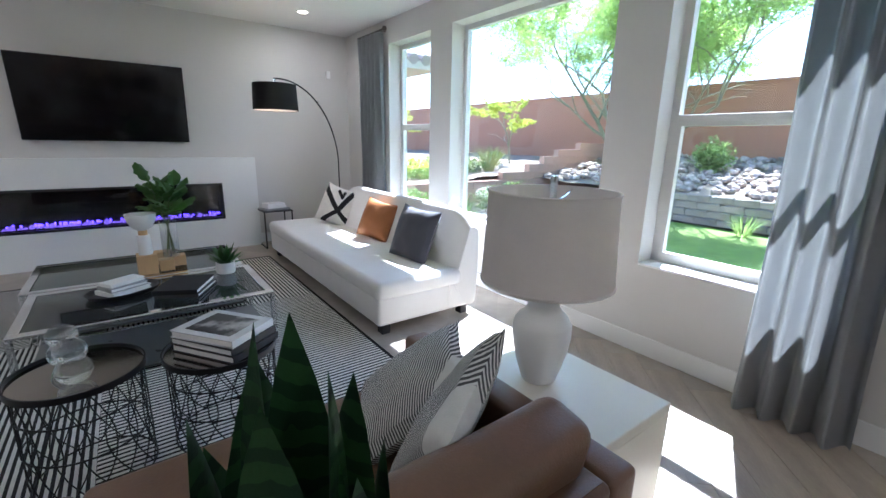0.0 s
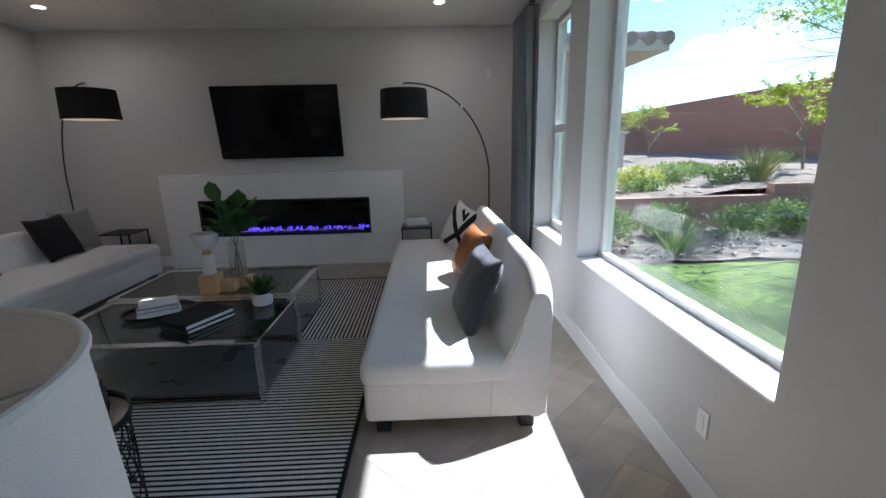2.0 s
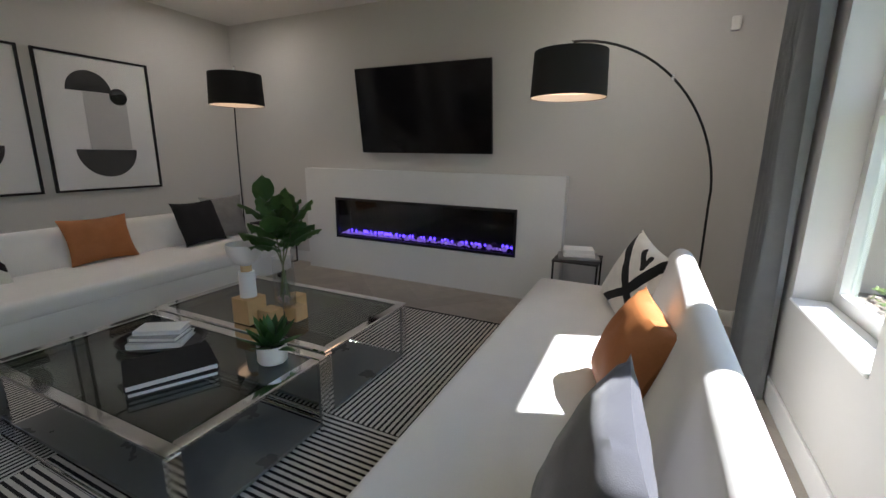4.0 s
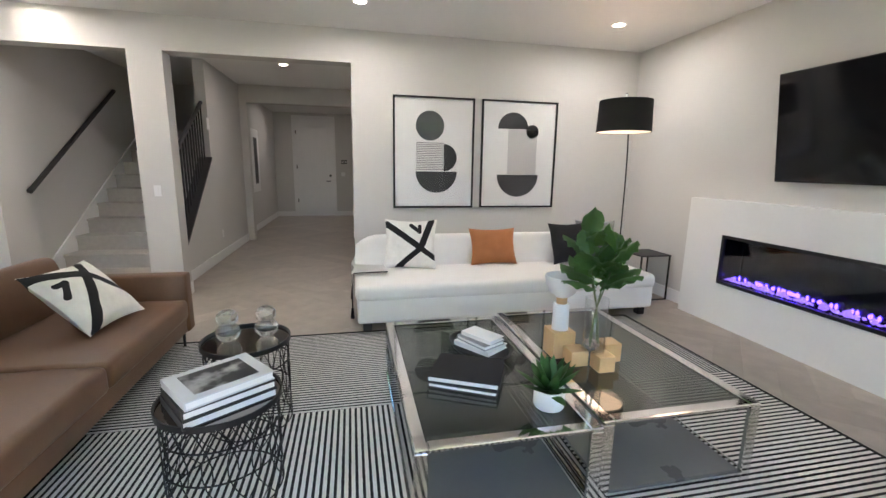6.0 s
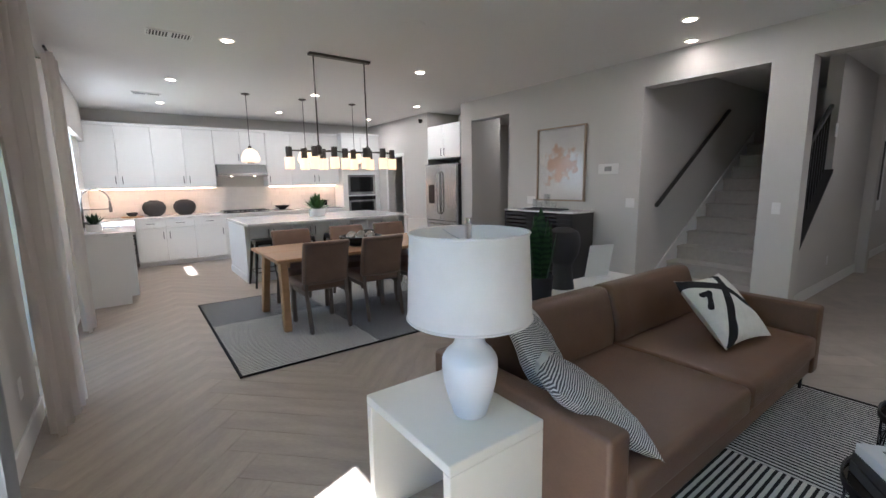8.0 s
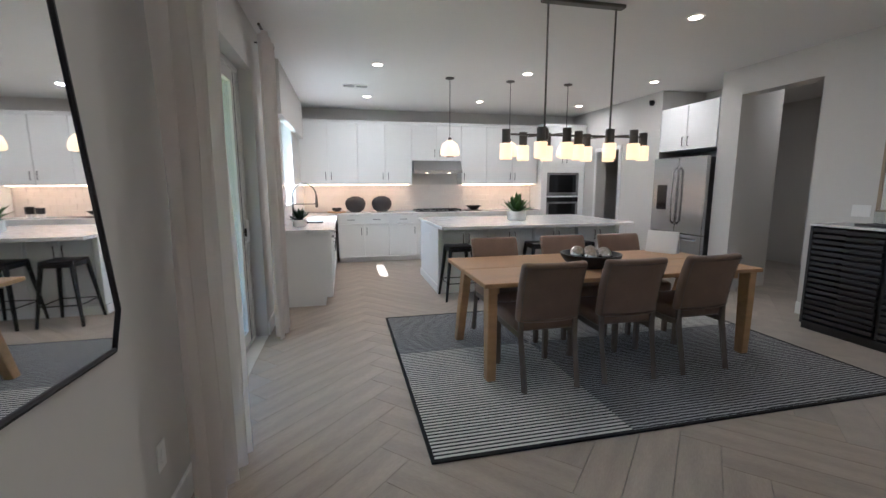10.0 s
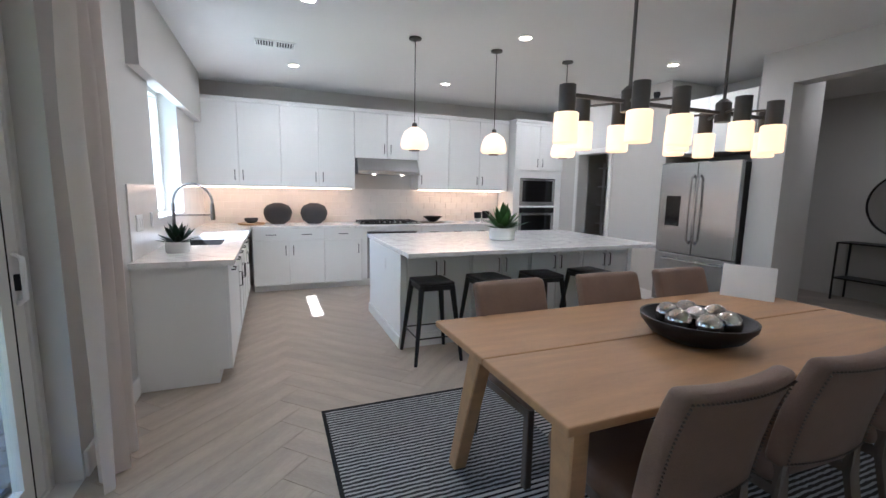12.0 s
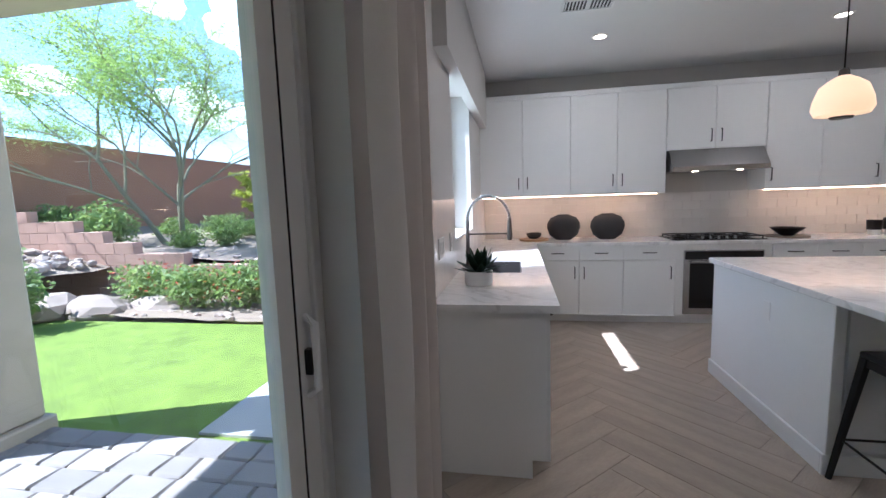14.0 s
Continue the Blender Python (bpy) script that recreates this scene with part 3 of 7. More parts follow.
pillow("cushion", 0.52, 0.40, 0.16, M_ORANGE, lean(-2.37, 3.95, 0.62, 90, -20), "rust leather cushion on the picture sofa")
pillow("cushion", 0.50, 0.46, 0.17, M_BLACKFAB, lean(-2.30, 4.82, 0.65, 96, -22), "black textured cushion on the picture sofa")
pillow("cushion", 0.46, 0.46, 0.16, M_GREYFAB, lean(-2.36, 5.16, 0.66, 80, -14), "grey cushion behind the black one")

# dark throw with tassels over the end of the picture sofa
throw = thing("throw", (-2.2, 2.49, 0.42), 0, "cream throw with black piping hung over the sofa's end", "throw")
bm = bmesh.new()
grid = []
for i in range(13):
    row = []
    for j in range(15):
        u, v = i / 12, j / 14
        x = -0.42 + 0.62 * u
        if v < 0.5:
            y, z = 0.30 - 0.62 * v, 0.036 + 0.25 * max(0, 0.25 - u) * 1.6
        else:
            y, z = -0.024 - 0.012 * math.sin(u * 9), 0.03 - (v - 0.5) * 0.62
        row.append(bm.verts.new((x, y, z + 0.004 * math.sin(u * 11 + v * 5))))
    grid.append(row)
for a, b in zip(grid, grid[1:]):
    for j in range(14):
        bm.faces.new((a[j], b[j], b[j + 1], a[j + 1]))
bmesh.ops.solidify(bm, geom=bm.faces[:], thickness=0.006)
bmesh.ops.recalc_face_normals(bm, faces=bm.faces[:])
part("cloth", bm, M_WHITEFAB, throw, smooth=True)
for x in (-0.42, 0.20):
    part("piping", tube([(x, 0.30, 0.05), (x, 0.1, 0.05), (x, -0.01, 0.045), (x, -0.03, -0.1), (x, -0.03, -0.28)], 0.006, 6), M_BLACK, throw)
    part("tassel", lathe([(0.004, 0), (0.012, -0.02), (0.02, -0.11), (0, -0.11)], 10, (x, -0.032, -0.28)), M_BLACKFAB, throw)

# brown leather sofa, facing the fireplace
bs = thing("leather_sofa", (-1.68, 0.20, 0), 0, "brown leather three-seat sofa on slim metal legs", "sofa")
L = 2.48
part("frame", slab(0.02, L - 0.02, 0.02, 1.0, 0.15, 0.28, 0.015), M_LEATHER, bs, smooth=True)
part("arm", slab(0, 0.12, 0.0, 1.02, 0.15, 0.615, 0.022), M_LEATHER, bs, smooth=True)
part("arm", slab(L - 0.12, L, 0.0, 1.02, 0.15, 0.615, 0.022), M_LEATHER, bs, smooth=True)
part("back_frame", slab(0.12, L - 0.12, 0.0, 0.11, 0.15, 0.62, 0.022), M_LEATHER, bs, smooth=True)


def cushion_block(x0, x1, y0, y1, z0, z1, r, crown):
    bm = slab(x0, x1, y0, y1, z0, z1, r, n=4)
    bmesh.ops.subdivide_edges(bm, edges=[e for e in bm.edges if e.calc_length() > 0.25], cuts=7, use_grid_fill=True)
    for v in bm.verts:
        u, w = (v.co.x - x0) / (x1 - x0) * 2 - 1, (v.co.y - y0) / (y1 - y0) * 2 - 1
        if v.co.z > (z0 + z1) / 2:
            v.co.z += crown * max(0, 1 - u * u) * max(0, 1 - w * w) + 0.006 * noise.noise((v.co.x * 6, v.co.y * 6, 3))
    return bm


for i in range(2):
    x0 = 0.125 + i * (L - 0.25) / 2
    part("seat_cushion", cushion_block(x0 + 0.003, x0 + (L - 0.25) / 2 - 0.003, 0.22, 1.03, 0.27, 0.425, 0.035, 0.012), M_LEATHER, bs, smooth=True)
    b = slab(x0 + 0.004, x0 + (L - 0.25) / 2 - 0.004, -0.08, 0.09, 0.0, 0.40, 0.05, n=4)
    bmesh.ops.subdivide_edges(b, edges=[e for e in b.edges if e.calc_length() > 0.2], cuts=7, use_grid_fill=True)
    for v in b.verts:
        v.co.y += 0.012 * noise.noise((v.co.x * 5, v.co.z * 5, i)) + (0.02 * (1 - ((v.co.z - 0.2) / 0.2) ** 2) if v.co.y > 0 else 0)
    b.transform(Matrix.Translation((0, 0.20, 0.385)) @ Matrix.Rotation(radians(12), 4, 'X'))
    part("back_cushion", b, M_LEATHER, bs, smooth=True)
for z_, y_ in ((0.622, 0.085), (0.622, 0.02)):
    part("seam", tube([(0.14, y_, z_ - 0.002), (L - 0.14, y_, z_ - 0.002)], 0.0025, 5), M_LEATHER, bs)
for x, y in ((0.06, 0.07), (L - 0.06, 0.07), (0.06, 0.95), (L - 0.06, 0.95)):
    part("leg", lathe([(0, 0), (0.009, 0), (0.012, 0.15), (0, 0.15)], 12, (x, y, 0)), M_BLACK, bs, "slim dark metal leg")
pillow("cushion", 0.52, 0.50, 0.16, M_WEAVE, lean(0.53, 0.92, 0.565, -122, -54, 2), "grey and cream woven cushion on the leather sofa")
pillow("cushion", 0.50, 0.48, 0.15, M_WEAVE, lean(0.47, 0.63, 0.63, -148, -30, 8), "grey and cream woven cushion leaning in the sofa corner")
pillow("cushion", 0.50, 0.50, 0.16, M_CHEVRON, pose(-1.05, 0.84, 0.622, -46, 0, 171) @ pose(0, 0, 0, 0, -90, 0), "white cushion with broad black strokes on the leather sofa")

# coffee tables: chrome frame, smoked glass top, dark lower shelf


M_GREYSHELF = material("smoked_grey_shelf", (0.13, 0.135, 0.13), 0.28, vary=0.08, scale=3)


def coffee_table(loc, wx, wy):
    t = thing("coffee_table", loc, 0, "square chrome coffee table with smoked glass top and dark shelf", "coffee table", "coffee tables")
    h, w = 0.40, 0.055
    for x0, x1, y0, y1 in ((0, wx, 0, w), (0, wx, wy - w, wy), (0, w, w, wy - w), (wx - w, wx, w, wy - w)):
        part("top_rail", box(x0, x1, y0, y1, h - 0.022, h - 0.002, 0.005), M_CHROME, t)
    g = part("glass_top", box(w + 0.001, wx - w - 0.001, w + 0.001, wy - w - 0.001, h - 0.014, h - 0.004), M_SMOKED, t)
    for x in (0, wx - 0.024):
        for y in (0, wy - w):
            part("leg", box(x, x + 0.024, y, y + w, 0.0, h - 0.022, 0.004), M_CHROME, t)
    part("shelf", box(0.01, wx - 0.01, 0.056, wy - 0.056, 0.035, 0.055, 0.003), M_GREYSHELF, t, "dark grey lower shelf")
    for y in (0.0, wy - 0.014):
        part("lower_rail", box(0.024, wx - 0.024, y, y + 0.014, 0.012, 0.035, 0.003), M_CHROME, t)
    return t


coffee_table((-0.83, 2.68, 0.014), 1.35, 0.785)
coffee_table((-0.885, 3.485, 0.014), 1.37, 0.80)

# rug under the seats: panels of black and cream stripes


def rug(name, loc, panels, label):
    r = thing(name, loc, 0, label, "rug", kind="")
    for x0, x1, y0, y1, m in panels:
        part("panel", box(x0, x1, y0, y1, 0.0, 0.012, 0.003), m, r)
    xs, ys = [p[0] for p in panels] + [p[1] for p in panels], [p[2] for p in panels] + [p[3] for p in panels]
    a, b, c, d = min(xs), max(xs), min(ys), max(ys)
    part("border", boxes([(a - 0.02, a, c - 0.02, d + 0.02, 0, 0.013), (b, b + 0.02, c - 0.02, d + 0.02, 0, 0.013), (a, b, c - 0.02, c, 0, 0.013), (a, b, d, d + 0.02, 0, 0.013)]), M_BLACKFAB, r)
    return r


rug("rug", (0, 0, 0.001), [(-0.48, 1.08, 0.95, 3.56, M_RUG_X), (-1.68, -0.48, 0.95, 3.56, M_RUG_YF), (-0.48, 1.08, 3.56, 5.12, M_RUG_Y), (-1.68, -0.48, 3.56, 5.12, M_RUG_XF)],
    "black and cream striped patchwork rug under the sofas")

# television
tv = thing("television", (-0.28, 5.985, 1.372), 0, "large black flat television tilted forward on the wall", "television")
b = box(-0.75, 0.75, -0.03, 0.0, 0, 0.85, 0.006, 2)
tilt = Matrix.Translation((0, -0.02, 0)) @ Matrix.Rotation(radians(7.5), 4, 'X')
b.transform(tilt)
part("housing", b, M_BLACK, tv)
b = box(-0.74, 0.74, -0.0335, -0.0305, 0.014, 0.842)
b.transform(tilt)
part("screen", b, M_BLACKGLOSS, tv, "glossy black screen")
part("wall_bracket", boxes([(-0.2, 0.2, -0.045, 0.012, 0.25, 0.55)]), M_BLACK, tv)

# fireplace
fp = thing("fireplace", (0, 5.86, 0), 0, "white plaster fireplace with a long black electric firebox", "fireplace")
fx0, fx1, fz0, fz1 = -1.37, 0.76, 0.41, 0.86
part("surround", ring("y", (-1.81, 1.19, 0, 1.185), (fx0, fx1, fz0, fz1), 0, 0.139), M_SURROUND, fp)
part("firebox", boxes([(fx0, fx1, 0.125, 0.138, fz0, fz1), (fx0, fx1, 0.02, 0.125, fz0, fz0 + 0.02), (fx0, fx1, 0.02, 0.125, fz1 - 0.01, fz1), (fx0, fx0 + 0.01, 0.02, 0.125, fz0 + 0.02, fz1 - 0.01), (fx1 - 0.01, fx1, 0.02, 0.125, fz0 + 0.02, fz1 - 0.01)]), M_BLACKGLOSS, fp)
part("frame", ring("y", (fx0 - 0.006, fx1 + 0.006, fz0 - 0.006, fz1 + 0.006), (fx0 + 0.02, fx1 - 0.02, fz0 + 0.022, fz1 - 0.022), -0.008, 0.02), M_BLACK, fp)
part("glass", box(fx0 + 0.02, fx1 - 0.02, 0.004, 0.008, fz0 + 0.022, fz1 - 0.022), M_FIREGLASS, fp)
M_EMBER = material("violet_led_glow", (0.05, 0.02, 0.2), 0.4, vary=0, emit=(0.09, 0.04, 1.0), strength=2.0)
# a weak violet emission stands in for LED light caught by the crystals
M_CRYSTAL = material("lilac_crystal_glow", (0.55, 0.42, 0.75), 0.15, vary=0.1, scale=20, emit=(0.30, 0.16, 0.8), strength=0.2, per_object=0.2)
rnd = random.Random(5)
bm = bmesh.new()
for i in range(150):
    s = rnd.uniform(0.008, 0.017)
    c = bmesh.new()
    bmesh.ops.create_icosphere(c, subdivisions=1, radius=s)
    for v in c.verts:
        v.co *= rnd.uniform(0.7, 1.2)
    merge(bm, c, Matrix.Translation((rnd.uniform(fx0 + 0.05, fx1 - 0.05), rnd.uniform(0.03, 0.10), fz0 + 0.03 + s)))
part("crystals", bm, M_CRYSTAL, fp, "pale lilac glass crystals")["kind"] = "stuff"
for i in range(13):
    x = fx0 + 0.12 + i * (fx1 - fx0 - 0.24) / 12
    c = bmesh.new()
    bmesh.ops.create_icosphere(c, subdivisions=1, radius=rnd.uniform(0.024, 0.034))
    c.transform(Matrix.Translation((x, 0.05, fz0 + 0.055)))
    part("crystal", c, M_CRYSTAL, fp)
bm = bmesh.new()
for i in range(60):
    x = rnd.uniform(fx0 + 0.04, fx1 - 0.04)
    hgt = rnd.uniform(0.010, 0.028)
    c = bmesh.new()
    bmesh.ops.create_icosphere(c, subdivisions=1, radius=1)
    merge(bm, c, Matrix.Translation((x, 0.115, fz0 + 0.05 + hgt / 2)) @ Matrix.Diagonal((0.014, 0.006, hgt, 1)))
part("led_flames", bm, M_EMBER, fp, "blue violet glowing flames")["kind"] = "stuff"


def arc_lamp(base, shade, label, bend):
    """Arc floor lamp: a thin pole that bows over to a black drum shade."""
    l = thing("floor_lamp", (*base, 0), 0, label, "floor lamp", "arc floor lamps")
    dx, dy = shade[0] - base[0], shade[1] - base[1]
    part("base_plate", lathe([(0, 0), (0.15, 0), (0.15, 0.022), (0.145, 0.026), (0, 0.026)], 32), M_BLACK, l)
    top = shade[2] + 0.36
    pts = [(0, 0, 0.02), (0, 0, 0.5), (0.005 * dx, 0.005 * dy, bend)]
    n = 22
    for i in range(1, n + 1):
        a = math.pi / 2 * i / n * 1.08
        k = (1 - math.cos(a)) / (1 - math.cos(math.pi / 2 * 1.08))
        pts.append((dx * k, dy * k, bend + (top - bend) * math.sin(a) / 1.0))
    part("pole", tube(pts, 0.0085, 10), M_BLACK, l)
    end = pts[-1]
    part("collar", lathe([(0, 0), (0.013, 0), (0.013, 0.05), (0, 0.05)], 14, (end[0], end[1], end[2] - 0.05)), M_CHROME, l)
    k = pts[len(pts) // 2 + 2]
    part("joint", lathe([(0, -0.02), (0.012, -0.02), (0.012, 0.02), (0, 0.02)], 12, k), M_CHROME, l)
    R, h = 0.25, 0.29
    z0 = shade[2]
    part("shade", lathe([(R - 0.003, z0), (R, z0), (R - 0.012, z0 + h), (R - 0.015, z0 + h), (R - 0.003, z0)], 48, (dx, dy, 0)), M_LAMPSHADE, l, "black fabric drum shade", smooth=True)
    part("lining", lathe([(R - 0.005, z0 + 0.003), (R - 0.017, z0 + h - 0.003)], 48, (dx, dy, 0)), M_PAPER, l, "white shade lining", smooth=True)
    part("diffuser", lathe([(0, z0 + 0.05), (R - 0.012, z0 + 0.05), (R - 0.012, z0 + 0.054), (0, z0 + 0.054)], 40, (dx, dy, 0)),
         material("warm_lamp_diffuser", (0.85, 0.75, 0.62), 0.6, vary=0, emit=(1.0, 0.62, 0.36), strength=0.40) if "lit" in label else M_PAPER, l)
    part("stem", tube([(dx, dy, z0 + 0.05), (dx, dy, end[2])], 0.005, 8), M_BLACK, l)
    return l


arc_lamp((2.26, 5.62), (1.29, 5.08, 1.75), "black arc floor lamp with a lit drum shade by the window", 1.05)
arc_lamp((-2.90, 5.85), (-1.85, 5.04, 1.80), "black arc floor lamp with a lit drum shade in the corner", 1.05)


def wire_side_table(loc, wx, wy, h, label):
    t = thing("side_table", loc, 0, label, "side table", "side tables by the fireplace")
    part("tabletop", box(0, wx, 0, wy, h - 0.015, h, 0.003), M_CHARCOAL, t)
    for x in (0.012, wx - 0.012):
        for y in (0.012, wy - 0.012):
            part("leg", box(x - 0.008, x + 0.008, y - 0.008, y + 0.008, 0, h - 0.015, 0.002), M_BLACK, t)
    for x in (0.012, wx - 0.012):
        part("floor_rail", box(x - 0.008, x + 0.008, 0.02, wy - 0.02, 0, 0.014, 0.002), M_BLACK, t)
    return t


wire_side_table((1.17, 5.55, 0), 0.38, 0.38, 0.50, "small dark square side table beside the fireplace")
wire_side_table((-2.48, 5.58, 0), 0.38, 0.38, 0.52, "small dark square side table in the corner")
bk = thing("box_stack", (1.36, 5.75, 0.50), 12, "white boxes stacked on a grey tray on the side table", "boxes")
part("tray", box(-0.17, 0.17, -0.12, 0.12, 0, 0.02, 0.004), M_GREYPRINT, bk)
part("white_box", box(-0.13, 0.13, -0.09, 0.09, 0.02, 0.05, 0.004), M_PAPER, bk)
part("white_box", box(-0.125, 0.12, -0.085, 0.085, 0.05, 0.085, 0.004), M_PAPER, bk)


M_PICGLASS = glass_material("picture_glass", (0.97, 0.97, 0.97), gloss=0.035)

# framed prints over the picture sofa
def framed_print(y0, y1, z0, z1, label):
    f = thing("framed_print", (XW, (y0 + y1) / 2, z0), 0, label, "framed print", "black framed prints")
    w, h, d, b = y1 - y0, z1 - z0, 0.03, 0.02
    part("frame", ring("x", (-w / 2, w / 2, 0, h), (-w / 2 + b, w / 2 - b, b, h - b), 0.001, d), M_BLACK, f, "thin black frame")
    part("paper", box(0.002, 0.012, -w / 2 + b, w / 2 - b, b, h - b), M_PAPER, f)
    g = part("glazing", box(0.022, 0.024, -w / 2 + b, w / 2 - b, b, h - b), M_PICGLASS, f)
    g.visible_shadow = False
    return f


def disc(cy, cz, r, a0=0.0, a1=360.0, x=0.0125):
    bm = bmesh.new()
    n = 48
    pts = [(cy + r * math.cos(radians(a0 + (a1 - a0) * i / n)), cz + r * math.sin(radians(a0 + (a1 - a0) * i / n))) for i in range(n + (0 if a1 - a0 >= 360 else 1))]
    lo = [bm.verts.new((x, y, z)) for y, z in pts]
    hi = [bm.verts.new((x + 0.002, y, z)) for y, z in pts]
    bm.faces.new(hi)
    for i in range(len(lo)):
        j = (i + 1) % len(lo)
        bm.faces.new((lo[i], lo[j], hi[j], hi[i]))
    bmesh.ops.recalc_face_normals(bm, faces=bm.faces[:])
    return bm


M_LINES = pattern_material("ruled_lines", stripes(2, 0.020, 0.30), (0.74, 0.73, 0.71), (0.05, 0.05, 0.05), bump=0.1)
M_FLECK = material("charcoal_ink", (0.045, 0.045, 0.046), 0.7, vary=0.35, scale=40)
fa = framed_print(2.948, 3.894, 0.975, 2.228, "black framed print of stacked charcoal circles")
part("circle", disc(-0.05, 0.935, 0.165), M_FLECK, fa)
part("half_circle", disc(0.115, 0.58, 0.155, -90, 90), M_FLECK, fa)
part("ruled_square", box(0.0125, 0.0145, -0.21, 0.115, 0.425, 0.755), M_LINES, fa)
part("half_circle", disc(0.03, 0.42, 0.245, 180, 360), M_FLECK, fa)
fb = framed_print(3.984, 4.933, 0.975, 2.228, "black framed print of half circles and a ruled block")
part("half_circle", disc(-0.08, 0.93, 0.19, 0, 180), M_FLECK, fb)
part("circle", disc(0.165, 0.905, 0.08), M_FLECK, fb)
part("ruled_square", box(0.0125, 0.0145, -0.14, 0.23, 0.40, 0.925), material("pale_ruled_print", (0.52, 0.51, 0.50), 0.7, vary=0.12, scale=60), fb)
part("half_circle", disc(0.0, 0.395, 0.265, 180, 360), M_FLECK, fb)


# wire drum tables with books and a glass sculpture
def drum_table(loc, r, h, label):
    t = thing("drum_table", (*loc, 0.014), 0, label, "side table", "wire drum tables")
    part("tray_top", lathe([(0, h - 0.012), (r, h - 0.012), (r, h + 0.014), (r - 0.007, h + 0.014), (r - 0.007, h - 0.004), (0, h - 0.004)], 48), M_BLACK, t, smooth=True)
    part("mirror_inlay", lathe([(0, h - 0.0035), (r - 0.008, h - 0.0035), (r - 0.008, h - 0.001), (0, h - 0.001)], 48), M_SMOKEMIRROR, t, "smoked mirror top")
    n = 16
    for k in (0, 1):
        for i in range(n):
            a0 = 2 * math.pi * i / n
            pts = []
            for j in range(9):
                q = j / 8
                a = a0 + (1 if k else -1) * 0.75 * math.sin(q * math.pi) * 0.5 + (0.2 if k else -0.2) * q
                rr = r * (0.94 - 0.0 * math.sin(q * math.pi))
                pts.append((rr * math.cos(a), rr * math.sin(a), 0.008 + q * (h - 0.02)))
            part("wire", tube(pts, 0.0028, 5), M_BLACK, t)
    for z, q in ((0.005, 0.94), (h * 0.42, 0.94), (h * 0.75, 0.94)):
        part("ring", tube([(r * q * math.cos(2 * math.pi * i / 40), r * q * math.sin(2 * math.pi * i / 40), z) for i in range(40)], 0.004, 6, closed=True), M_BLACK, t)
    return t


M_SMOKEMIRROR = material("smoked_mirror", (0.34, 0.31, 0.28), 0.06, metal=1.0, vary=0.05)
drum_table((0.06, 1.90), 0.25, 0.44, "low round black wire drum table with mirrored top")
drum_table((-0.47, 1.89), 0.23, 0.48, "round black wire drum table beside the leather sofa")


def book(name, loc, rz, w, d, h, cover, label, print_=None, gap=0.006):
    b = thing(name, loc, rz, label, "book", "books")
    part("cover", boxes([(-w / 2, w / 2, -d / 2, d / 2, 0, 0.004), (-w / 2, w / 2, -d / 2, d / 2, h - 0.004, h), (-w / 2, -w / 2 + 0.004, -d / 2, d / 2, 0.004, h - 0.004)]), cover, b)
    part("page_block", box(-w / 2 + 0.004, w / 2 - gap, -d / 2 + gap, d / 2 - gap, 0.004, h - 0.004), M_PAPER, b)
    if print_:
        part("cover_print", box(-w * 0.36, w * 0.36, -d * 0.36, d * 0.36, h, h + 0.0012), print_, b, "dark photograph on the cover")
    return b


M_PALECOVER = material("pale_book_cover", (0.56, 0.57, 0.58), 0.35, vary=0.05, scale=9)


def photo(nt, x, y, z):
    n = nt.nodes.new("ShaderNodeTexNoise")
    n.inputs["Scale"].default_value, n.inputs["Detail"].default_value = 9.0, 3
    tc = nt.nodes.new("ShaderNodeTexCoord")
    nt.links.new(tc.outputs["Object"], n.inputs["Vector"])
    return node(nt, 'MINIMUM', node(nt, 'MAXIMUM', node(nt, 'MULTIPLY', node(nt, 'SUBTRACT', n.outputs["Fac"], 0.36), 6.0), 0.0), 1.0)


M_PHOTO = pattern_material("grey_photograph", photo, (0.42, 0.41, 0.40), (0.035, 0.035, 0.035), rough=0.35, bump=0.02)
book("book", (0.085, 1.905, 0.455), 125, 0.37, 0.29, 0.036, M_CHARCOAL, "thick dark-covered art book at the bottom of the stack")
book("book", (0.080, 1.905, 0.492), 125, 0.365, 0.285, 0.034, M_CHARCOAL, "thick dark-covered art book in the middle of the stack")
book("book", (0.078, 1.905, 0.527), 127, 0.355, 0.275, 0.036, M_PALECOVER, "pale art book with a grey photograph on its cover", M_PHOTO)


M_BUBBLE = material("blown_glass", (0.96, 0.98, 0.98), 0.02, vary=0, transmission=1.0, ior=1.35)


def bubble_stack(loc, label):
    s = thing("glass_sculpture", loc, 0, label, "sculpture", "glass bubble sculptures")
    for r, z, nm in ((0.062, 0.055, "lower_bubble"), (0.055, 0.135, "upper_bubble")):
        bm = bmesh.new()
        bmesh.ops.create_uvsphere(bm, u_segments=28, v_segments=18, radius=r)
        bm.transform(Matrix.Translation((0, 0, z)) @ Matrix.Diagonal((1, 1, 0.88, 1)))
        part(nm, bm, M_BUBBLE, s, smooth=True)
        bm = bmesh.new()
        bmesh.ops.create_uvsphere(bm, u_segments=24, v_segments=14, radius=r * 0.72)
        bm.transform(Matrix.Translation((0, 0, z)) @ Matrix.Diagonal((1, 1, 0.8, 1)))
        part("inner_bubble", bm, M_CLEAR, s, smooth=True)
    return s


bubble_stack((-0.47, 1.80, 0.492), "clear glass stacked bubble sculpture on the drum table")
bubble_stack((-0.51, 1.99, 0.492), "clear glass stacked bubble sculpture on the drum table")

